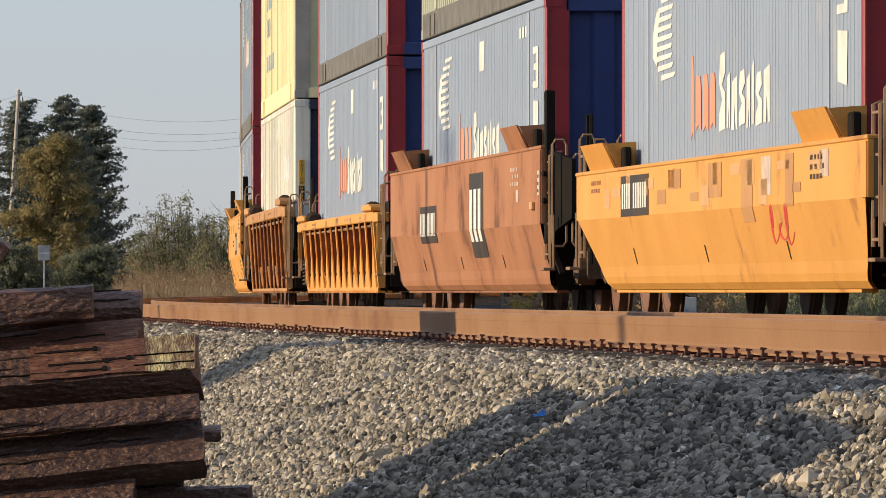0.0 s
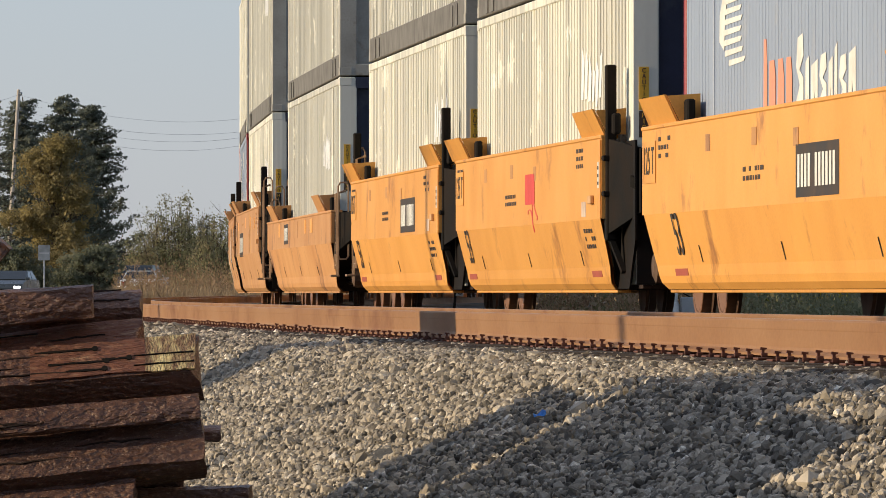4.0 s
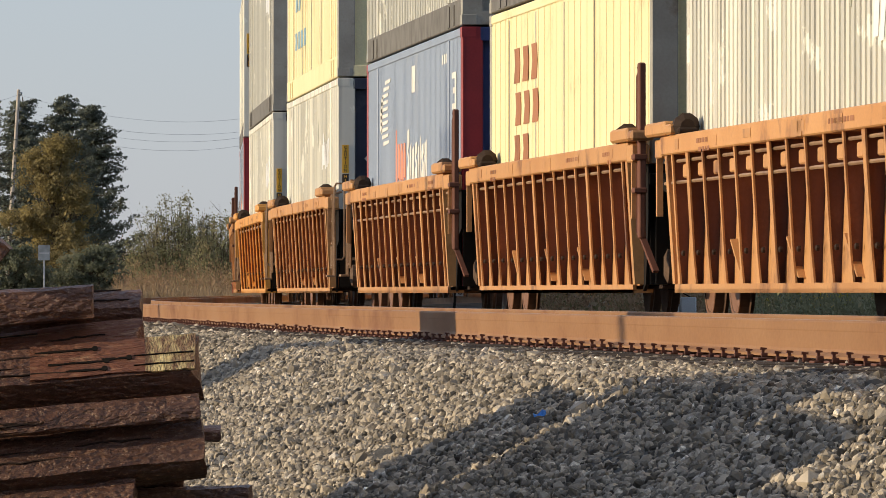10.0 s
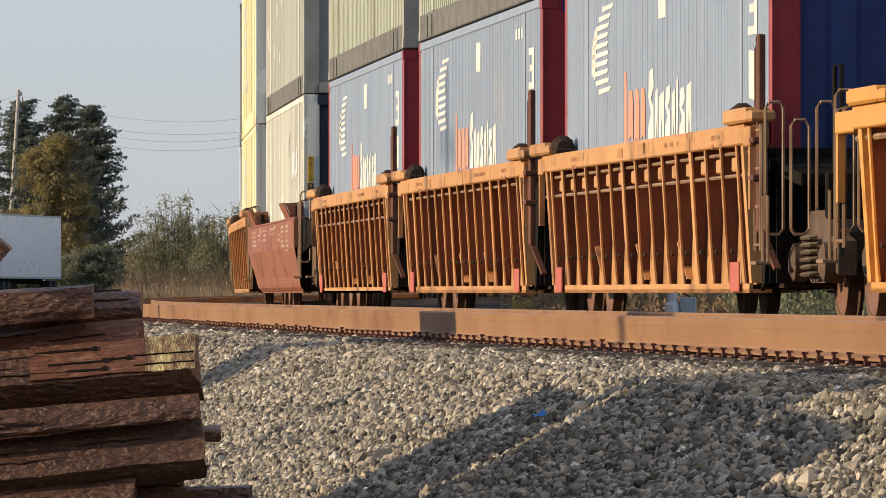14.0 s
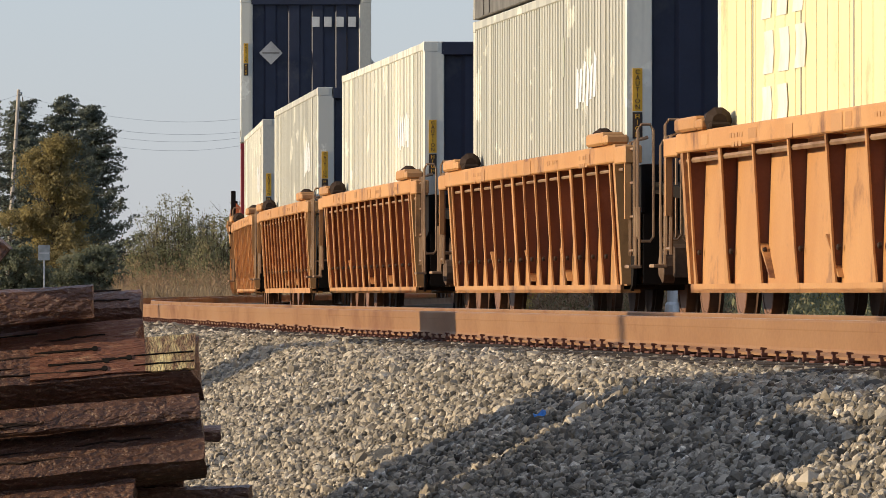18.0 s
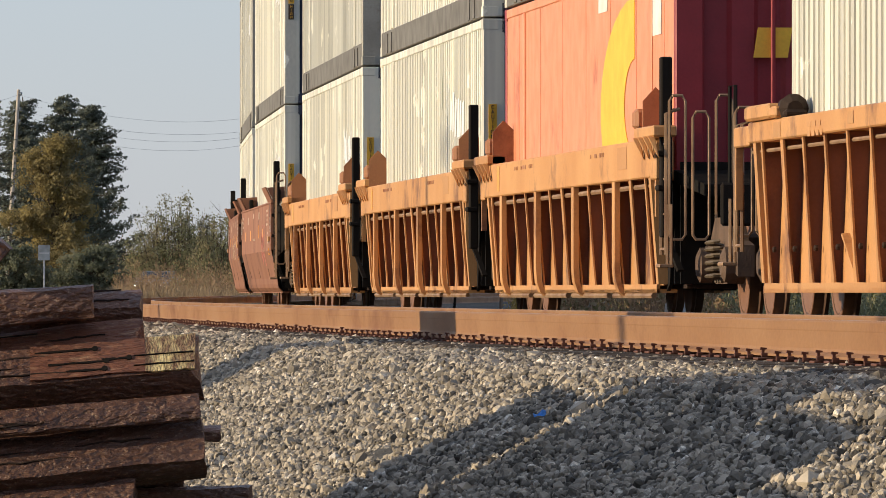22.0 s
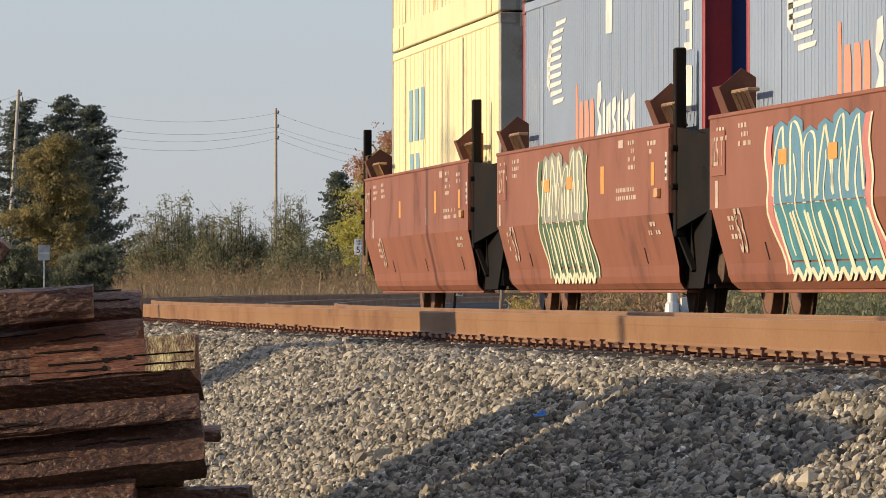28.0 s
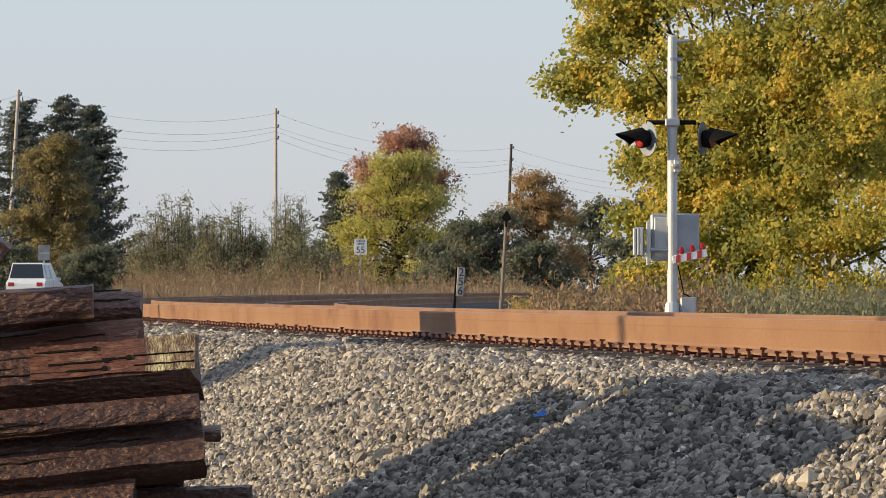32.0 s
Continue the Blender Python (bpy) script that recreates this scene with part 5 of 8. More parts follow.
        for i, (hh, wd) in enumerate(((0.66, 0.42), (0.46, 0.22), (0.44, 0.40), (0.46, 0.40), (0.44, 0.24), (0.52, 0.16), (0.44, 0.40), (0.46, 0.40))):
            z = 1.26 + 0.02 * (i % 2)
            if i == 5:
                z += 0.0
            def glyph():
                g = Geo()
                if i % 3 == 0:      # a bowed block with a notch
                    g.slab([(x, Y, z), (x + wd, Y, z + 0.02), (x + wd, Y, z + hh * 0.48), (x + wd * 0.45, Y, z + hh * 0.58), (x + wd, Y, z + hh * 0.74), (x + wd * 0.9, Y, z + hh), (x + wd * 0.2, Y, z + hh * 0.96), (x, Y, z + hh * 0.62), (x + wd * 0.5, Y, z + hh * 0.40), (x, Y, z + hh * 0.22)], (0, -0.003, 0))
                else:               # a leaning block
                    g.slab([(x, Y, z), (x + wd * 0.42, Y, z), (x + wd * 0.5, Y, z + hh * 0.5), (x + wd * 0.75, Y, z), (x + wd, Y, z), (x + wd, Y, z + hh), (x + wd * 0.1, Y, z + hh * 0.9)], (0, -0.003, 0))
                return g
            part("word_block", glyph, STENCIL, c, key=("wb", i))
            x += wd + 0.10
        x = -2.75
        for i, (z, hh, wd) in enumerate(((1.22, 0.72, 0.22), (1.30, 0.46, 0.40), (1.28, 0.48, 0.40), (1.30, 0.46, 0.36))):
            part("coral_word_block", lambda: Geo().slab([(x, Y, z), (x + wd * 0.5, Y, z + hh * 0.1), (x + wd, Y, z), (x + wd, Y, z + hh * 0.7), (x + wd * 0.8, Y, z + hh), (x + wd * 0.1, Y, z + hh)], (0, -0.003, 0)), MARK_CORAL, c, key=("cb", i))
            x += wd + 0.12
        part("number_bar", lambda: Geo().box(0.05, 0.62, Y - 0.003, Y, 2.34, 2.66), STENCIL, c, key=("nb",))
        for i in range(3):
            part("number_bar", lambda: Geo().box(5.0 + i * 0.34, 5.0 + i * 0.34 + 0.2, Y - 0.003, Y, 2.55, 2.66), STENCIL, c, key=("nb2", i))
        def three_mark():
            return Geo().slab([(6.55, Y, 2.42), (7.15, Y, 2.42), (7.15, Y, 2.0), (6.55, Y, 2.0), (6.55, Y, 2.07), (6.95, Y, 2.07), (6.95, Y, 2.18), (6.65, Y, 2.18), (6.65, Y, 2.25), (6.95, Y, 2.25), (6.95, Y, 2.35), (6.55, Y, 2.35)], (0, -0.003, 0))
        part("size_mark", three_mark, STENCIL, c, key=("tm",))
        part("size_block", lambda: Geo().slab([(6.6, Y, 1.50), (7.1, Y, 1.46), (7.15, Y, 1.86), (6.6, Y, 1.88)], (0, -0.003, 0)), STENCIL, c, key=("sb",))
        part("brace_hinge", lambda: Geo().box(h - 0.06, h + 0.012, -0.02, 0.05, 0.15, 2.7), BOX["navy"], c, key=("bh",))
    if kind == "cream":
        # worn emblem: rows of plain blocks
        x = -h + 0.17 * length
        ink = STENCIL if end == "white" else MARK_BLUE if end != "brown" else CAR["brown"]
        for j, (z, hh, cols) in enumerate(((2.10, 0.36, 3), (1.66, 0.34, 3), (1.24, 0.32, 2), (0.80, 0.26, 4)) if end != "grey" else ((1.75, 0.62, 3), (1.30, 0.30, 2), (0.72, 0.26, 4))):
            for k in range(cols):
                u = x + k * 0.95 + 0.12 * (j % 2)
                part("emblem_block", Geo().slab([(u, Y, z), (u + 0.60, Y, z), (u + 0.68, Y, z + hh * 0.5), (u + 0.60, Y, z + hh), (u + 0.05, Y, z + hh), (u + 0.14, Y, z + hh * 0.55)], (0, -0.004, 0)), ink, c)
        g = Geo()
        for u in np.linspace(-h + 2.2, h - 2.2, 5):
            g.box(u - 0.03, u + 0.03, Y - 0.002, Y + 0.004, 0.2, z1 - 0.12)
        part("panel_joint", g, BOX["grey"], c)
        if end == "white":
            for i, ch in enumerate(("bar", "bar", "bar", "bar")):
                part("end_letter_bar", Geo().box(X, X + 0.005, 0.45, 0.62, 2.15 - 0.36 * i, 2.40 - 0.36 * i), BOX["rail"], c)
        else:
            part("end_emblem", lambda: Geo().lathe([(0, 0.36), (0.01, 0.36)], (X, -0.25, 1.75), (1, 0, 0), 24), BOX["navy"], c, key=("emb",))
    if kind == "orange":
        g = Geo()
        n = 16
        outer = [(h - 3.4 + 3.0 * math.cos(t), Y, 1.62 + 0.98 * math.sin(t)) for t in np.linspace(math.pi * 0.5, math.pi * 1.5, n)]
        inner = [(h - 3.4 + 0.9 * math.cos(t), Y, 1.62 + 0.42 * math.sin(t)) for t in np.linspace(math.pi * 1.5, math.pi * 0.5, n)]
        for k in range(n - 1):
            g.slab([outer[k], outer[k + 1], inner[n - 2 - k], inner[n - 1 - k]], (0, -0.005, 0))
        g.slab([(h - 5.6, Y, 0.52), (h - 2.6, Y, 0.60), (h - 3.0, Y, 0.74), (h - 5.2, Y, 0.70)], (0, -0.005, 0))
        part("yellow_emblem", g, MARK_YELLOW, c, "yellow crescent emblem")
        g = Geo()
        g.box(h - 6.6, h - 5.8, Y - 0.004, Y, 2.55, 2.68)
        g.box(h - 1.9, h - 1.2, Y - 0.004, Y, 2.2, 2.7)
        part("number_bars", g, STENCIL, c)
        for k in range(3):
            part("end_number_bar", Geo().slab([(X, -0.62 + 0.40 * k, 1.96), (X, -0.32 + 0.40 * k, 1.96), (X, -0.28 + 0.40 * k, 2.22), (X, -0.58 + 0.40 * k, 2.22)], (0.005, 0, 0)), MARK_YELLOW, c)
        for y in (-0.45, 0.45):
            part("door_bar", lambda: Geo().tube([(X + 0.03, y, 0.15), (X + 0.03, y, 2.75)], 0.02, 6), BOX["maroon"], c, key=("dbar", y))
    return c


# joints of the train, metres behind the reference point; the front first
JOINTS = [-513.4, -490.6, -468.1, -445.2, -422.3, -399.7, -377.8, -358.9, -339.2, -315.3, -294.3, -275.0, -255.0, -232.7, -214.3, -193.2, -170.3, -147.5,
          -126.0, -106.2, -86.5, -63.0, -40.0, -17.0, 6.2, 29.6, 53.0, 74.9, 94.2, 115.0, 137.6, 157.0, 176.7, 199.4, 219.0, 237.6]
# form, paint, ribs, lower box, upper box; s: single smooth, t: smooth of a three-unit car, r: ribbed single, u: ribbed of a three-unit car, h: heavy-chord ribbed
UNITS = [
    ("s", "orange", 0, "blue", "blue"),
    ("s", "yellow", 0, "blue", "blue"), ("b", "brown", 0, "blue", "green"), ("r", "yellow", 13, "blue", "blue"), ("r", "orange", 10, "white", "cream"),
    ("t", "yellow", 0, "blue", "blue"), ("t", "yellow", 0, "white", "green"), ("t", "yellow", 0, "white", "tanfront"),
    ("s", "orange", 0, "dull", "tanfront"),
    ("t", "tan", 0, "white", "tanfront"), ("t", "tan", 0, "blue", "white"), ("t", "tan", 0, "white", "white"),
    ("u", "orange", 15, "white", "green"), ("u", "orange", 15, "cream", "green"), ("u", "orange", 15, "blue", "tanfront"),
    ("r", "orange", 15, "white", "cream"), ("r", "yellow", 9, "white", "tanfront"),
    ("u", "orange", 15, "blue", "white"), ("u", "orange", 15, "blue", "green"), ("u", "orange", 15, "blue", "green"),
    ("s", "red", 0, "white", "tanfront"), ("r", "orange", 9, "cream", "cream"), ("r", "orange", 15, "dull", "tanfront"), ("r", "orange", 15, "white", None), ("r", "orange", 15, "dull", None), ("r", "orange", 15, "white", None),
    ("h", "orange", 13, "orange", "white"), ("h", "orange", 13, "white", "white"), ("h", "orange", 13, "white", "tanfront"),
    ("t", "umber", 0, "white", "white"), ("t", "umber", 0, "white", "tanfront"), ("t", "umber", 0, "white", "tanfront"),
    ("d", "red", 0, "blue", "blue"), ("d", "red", 0, "blue", "blue"), ("d", "red", 0, "cream", "cream"),
]
TRIPLES = {5: 0, 6: 1, 7: 2, 9: 0, 10: 1, 11: 2, 12: 0, 13: 1, 14: 2, 17: 0, 18: 1, 19: 2, 26: 0, 27: 1, 28: 2, 29: 0, 30: 1, 31: 2, 32: 0, 33: 1, 34: 2}   # place in a three-unit car
# wells lie off the middle between the joints, most of all in the outer units of three-unit cars; metres forward
SHIFT = [0, 0.7, 0, 0.65, -0.5, -0.7, -0.5, 1.0, -0.15, -1.0, 0.5, 1.6, -1.0, 0.5, 0.4, -0.5, -0.2, -1.3, 0.8, 1.7, -0.45, -0.3, -0.5, -0.8, -0.3, 0.3, -1.0, 0.7, 0.8, -0.45, 1.5, 2.1, -1.2, 0.9, 1.2]
# smooth units: front sheet shortened at inner joints, rear sheet lengthened; metres
FRONT_CUT = {6: 0.7, 7: 1.1, 10: 0.8, 11: 1.3, 30: 1.3, 31: 1.3, 33: 1.0, 34: 1.8}
REAR_REACH = {11: 1.0, 31: 0.6, 34: 1.2}
MIDS = [(JOINTS[k] + JOINTS[k + 1]) / 2 - SHIFT[k] for k in range(len(UNITS))]
COUPLINGS = [JOINTS[0]] + [(MIDS[k] + MIDS[k + 1]) / 2 for k in range(len(UNITS) - 1)] + [JOINTS[-1]]
COLOUR_WORD = {"yellow": "bright yellow", "orange": "weathered rusty orange", "tan": "faded tan-orange", "brown": "rusty brown", "umber": "dull brown", "red": "oxide red"}
BOX_LABEL = {
    "white": "white corrugated container with navy end", "dull": "streaked dull white container with navy end", "tanfront": "weathered white corrugated container", "blue": "blue-grey container with red corner posts",
    "cream": "cream container with worn emblem", "green": "grey-green corrugated container", "orange": "orange-red container with yellow emblem"}


def side_marks(i, form, L):
    """What is painted on the sunlit side of unit i."""
    W, D, O = STENCIL_FADED, STENCIL_DARK, STENCIL_ORANGE
    if form == "s" and i == 1:
        q = random.Random(77)
        touch = [("patch", -7.4 + 0.95 * k + q.uniform(-0.3, 0.3), 1.12 + q.uniform(-0.12, 0.1), q.uniform(0.3, 0.9), q.uniform(0.06, 0.2), STENCIL_TAN if q.random() < 0.65 else CAR["tan"]) for k in range(16)]
        return touch + [("scrawl", 4.2, 0.72, 1.3, 0.36, 3, STENCIL_RED), ("panel", -5.0, 1.40, 2.2, 0.36, 8), ("patch", -2.2, 1.42, 0.5, 0.16, O), ("patch", 0.9, 1.40, 0.9, 0.28, CAR["tan"]), ("patch", 3.0, 1.38, 0.7, 0.5, CAR["tan"]), ("patch", 4.2, 1.45, 0.6, 0.3, W),
                ("patch", 5.6, 1.36, 0.5, 0.4, CAR["tan"]), ("bars", 6.8, 1.52, 3, 0.9, D), ("patch", 7.6, 1.25, 0.5, 0.2, W), ("bars", -8.6, 1.54, 2, 0.8, CAR["brown"])]
    if form == "b" and i == 2:
        return [("panel", -4.2, 1.00, 2.4, 0.42, 8), ("panel", 2.4, 1.05, 1.8, 0.9, 3), ("bars", 6.6, 1.45, 3, 0.8, W), ("patch", 7.4, 1.2, 0.3, 0.12, W)]
    if form == "s" and i == 8:
        return [("panel", -3.6, 1.40, 1.4, 0.3, 6), ("patch", -6, 1.35, 0.5, 0.2, O), ("patch", -0.4, 1.38, 1.4, 0.25, CAR["tan"]), ("patch", 2.6, 1.36, 0.5, 0.2, O), ("patch", 4.5, 1.34, 0.8, 0.2, O)]
    if i == 20:
        return [("bars", -8.2, 1.50, 4, 1.8, W), ("patch", -4.1, 1.42, 0.3, 0.10, W), ("bars", -3.0, 1.50, 3, 1.4, W), ("bars", 0.6, 1.52, 2, 1.4, W), ("patch", 2.4, 1.38, 0.5, 0.06, W), ("bars", 5.0, 1.50, 5, 1.2, W), ("bars", 7.0, 1.55, 6, 0.9, W),
                ("patch", 0.2, 1.2, 0.2, 0.12, W), ("bars", -5.6, 1.15, 2, 1.2, W), ("bars", 3.6, 1.10, 2, 1.0, W)]
    if form == "s":
        return [("bars", -6, 1.5, 3, 1.0, W)]
    if form == "t" and 5 <= i <= 7:
        out = [("bars", -8.0, 1.52, 3, 0.8, D), ("bars", 5.9, 1.54, 3, 0.9, D), ("patch", 1.0, 1.40, 0.3, 0.14, CAR["orange"]), ("patch", -4.5, 1.45, 0.3, 0.14, CAR["orange"]), ("patch", -1.5, 1.45, 0.3, 0.14, CAR["orange"]),
               ("bars", -2.2, 1.18, 2, 1.2, D), ("patch", 6.6, 1.0, 0.4, 0.14, W), ("bars", 6.4, 0.78, 3, 0.9, D), ("patch", -7.2, 0.40, 0.9, 0.06, SILL_RED), ("patch", 6.8, 0.40, 0.9, 0.06, SILL_RED)]
        if i != 6:
            out.append(("panel", 2.2, 1.14, 2.4, 0.40, 8))
        else:
            out += [("patch", 0.5, 1.25, 1.0, 0.3, STENCIL_RED), ("scrawl", 0.4, 1.0, 0.9, 0.4, 2, STENCIL_RED)]
        return out
    if form == "t" and 9 <= i <= 11:
        out = [("bars", 6.0, 1.52, 3, 0.8, CAR["orange"]), ("patch", 2.5, 1.42, 0.4, 0.2, O), ("patch", -1.0, 1.45, 0.4, 0.18, O), ("patch", 5.2, 1.40, 0.4, 0.2, O), ("bars", -8.2, 1.5, 2, 0.6, D),
               ("patch", -6.4, 1.42, 0.4, 0.14, O), ("bars", -3.6, 1.42, 1, 0.9, CAR["orange"]), ("bars", 1.2, 1.20, 1, 1.4, CAR["orange"])]
        if i != 9:
            out += [("scrawl", -8.2, 0.85, 1.2, 1.0, 6, SPRAY_WHITE), ("scrawl", 3.2, 1.08, 0.6, 0.7, 4, SPRAY_FAINT)]
        else:
            out += [("scrawl", -8.0, 1.0, 0.6, 0.5, 3, SPRAY_FAINT), ("scrawl", 1.6, 1.15, 0.25, 0.5, 2, SPRAY_FAINT)]
        out.append(("panel", -1.0 if i == 10 else -4.2, 1.08, 1.7 if i == 10 else 2.5, 0.8 if i == 10 else 0.42, 3 if i == 10 else 8))
        return out
    if form == "t":
        out = [("bars", -8.0, 1.50, 3, 0.8, W), ("bars", 6.0, 1.52, 4, 0.9, W), ("patch", -1.2, 1.52, 0.5, 0.08, W), ("patch", 2.0, 1.50, 0.5, 0.12, W), ("patch", -4.4, 1.46, 0.4, 0.12, W), ("bars", -1.6, 1.10, 1, 1.2, W),
               ("patch", -6.0, 1.2, 0.3, 0.16, O), ("patch", -3.0, 1.2, 0.3, 0.18, O), ("patch", 1.6, 1.24, 0.25, 0.22, O), ("patch", 4.0, 1.2, 0.3, 0.14, O), ("bars", 6.6, 1.16, 3, 0.6, W), ("bars", 6.9, 0.9, 2, 0.5, O)]
        if i == 30:
            out.append(("scrawl", -2.5, 1.05, 5.2, 0.5, 4, SPRAY_WHITE))
        if i != 30:
            out.append(("scrawl", 3.2, 1.0, 1.6, 0.7, 5, SPRAY_PINK))
        return out
    if form == "d":
        return [("bars", -8.2, 1.52, 3, 0.7, W), ("bars", -6.8, 1.55, 3, 0.7, W), ("bars", 5.2, 1.55, 4, 0.6, W), ("bars", 6.8, 1.5, 2, 0.5, W), ("patch", 7.2, 1.25, 0.25, 0.2, O), ("patch", 2.0, 1.25, 0.3, 0.25, O), ("patch", -3.6, 1.22, 0.3, 0.2, O),
                ("bars", 3.2, 1.12, 2, 2.0, W), ("bars", 6.6, 0.80, 2, 0.8, W), ("patch", -8.2, 1.02, 0.18, 0.22, W), ("bars", -7.6, 0.80, 3, 0.5, W), ("patch", 0.6, 1.1, 0.12, 0.2, W), ("patch", 4.6, 1.55, 0.4, 0.07, W)]
    if form == "h":
        return [("bars", -4.6, 1.47, 1, 2.2, CAR["brown"]), ("bars", 3.0, 1.47, 1, 1.6, CAR["brown"]), ("patch", -6.4, 1.45, 0.25, 0.26, STENCIL_ORANGE), ("patch", 5.8, 1.42, 0.8, 0.2, CAR["tan"])]
    if form in "ru":
        col = CAR["tan"] if form == "r" else CAR["brown"]
        q = random.Random(700 + i)
        extra = [("patch", -6.5 + k * 2.6 + q.uniform(-0.9, 0.9), 1.50 - q.uniform(0, 0.05), q.uniform(0.25, 0.5), q.uniform(0.07, 0.12), CAR["tan"] if q.random() < 0.6 else CAR["orange"]) for k in range(6)]
        return extra + [("bars", -5.5, 1.55, 2, 0.9, col), ("patch", 0.8, 1.50, 0.6, 0.13, CAR["tan"]), ("bars", 2.6, 1.55, 1, 1.4, col), ("bars", 6.0, 1.57, 2, 0.7, col)]
    return []


def mural(car, x0, x1, kind):
    """A large sprayed piece over the folded side sheet: two fills, looping pale outlines, a scalloped crown, drips at the foot."""
    rng = random.Random(12 if kind == "teal" else 5)
    teal = kind == "teal"
    top_fill, low_fill, edge = (SPRAY_BLUE, SPRAY_TEAL, SPRAY_PINK) if teal else (SPRAY_GREY, SPRAY_GREEN, SPRAY_GREEN)

    def on(x, z, up):
        y = 1.5235 if z > 0.90 else 1.42 + 0.10 * max(0, z - 0.46) / 0.44 + 0.0055 if z > 0.46 else 1.401 + 0.02 * max(0, z - 0.32) / 0.14 + 0.0055
        return (x, -(y + up), z)

    def ribbon(pts, w, up):
        g = Geo()
        for (xa, za), (xb, zb) in zip(pts[:-1], pts[1:]):
            g.slab([on(xa - w, za, up), on(xb - w, zb, up), on(xb + w, zb + 0.010, up), on(xa + w, za + 0.010, up)], (0, -0.0015, 0))
        return g
    n = 6
    w = (x1 - x0) / n
    lean = 0.35 if teal else 0.15
    for i in range(n):
        u = x0 + i * w
        zt = 1.50 + rng.uniform(-0.08, 0.06)
        part("sprayed_letter", Geo().slab([on(u, 0.905, 0.002), on(u + w, 0.905, 0.002), on(u + w, zt, 0.002), on(u + w * 0.5, zt + 0.05, 0.002), on(u, zt, 0.002)], (0, -0.0015, 0)), top_fill, car, "sprayed balloon letter shape")
        for za, zb in ((0.47, 0.895), (0.36, 0.455)):
            part("sprayed_letter", Geo().slab([on(u + lean, za, 0.002), on(u + w + lean, za, 0.002), on(u + w + lean * (0 if za > 0.4 else 1), zb, 0.002), on(u + lean * (0 if za > 0.4 else 1), zb, 0.002)], (0, -0.0015, 0)), low_fill, car, "sprayed balloon letter shape")
        # looping outline up one side, over the crown and down the other
        ph = rng.uniform(0, 6)
        loop = []
        for k in range(25):
            q = k / 24
            z = 0.36 + (zt - 0.36) * math.sin(math.pi * q) ** 0.45
            x = u + w * (0.5 - 0.46 * math.cos(math.pi * q)) + 0.10 * math.sin(9 * q + ph) + (lean * max(0, 0.9 - z) / 0.44)
            loop.append((x, z))
        part("sprayed_outline", ribbon(loop, 0.055, 0.0045), SPRAY_CREAM, car)
        stroke = [(u + w * 0.5 + 0.07 * math.sin(k * 0.9 + ph) + lean * max(0, 0.9 - (0.5 + k * 0.07)) / 0.44, 0.5 + k * 0.07) for k in range(12)]
        part("sprayed_line", ribbon(stroke, 0.035, 0.006), SPRAY_CREAM, car)
        drip = [(u + lean + w * q, 0.34 + (0.07 if k % 2 else -0.03)) for k, q in enumerate((0, 0.33, 0.66, 1.0))]
        part("sprayed_drip", ribbon(drip, 0.09, 0.0045), SPRAY_CREAM, car)
    for x in (x0 - 0.22, x1 + 0.12):
        rim = [(x + 0.10 * math.sin(k * 1.1) + lean * max(0, 0.9 - (0.36 + k * 0.095)) / 0.44, 0.36 + k * 0.095) for k in range(13)]
        part("sprayed_edge", ribbon(rim, 0.16, 0.003), edge, car)
        part("sprayed_outline", ribbon([(a_ + (0.2 if x > x0 else -0.2), c_) for a_, c_ in rim], 0.05, 0.0045), SPRAY_CREAM, car)
    for u in (0.06, 0.62):
        x = x0 + u * (x1 - x0)
        part("reflector", Geo().slab([on(x, 1.20, 0.008), on(x + 0.5, 1.20, 0.008), on(x + 0.5, 1.32, 0.008), on(x, 1.32, 0.008)], (0, -0.002, 0)), STENCIL_ORANGE, car)


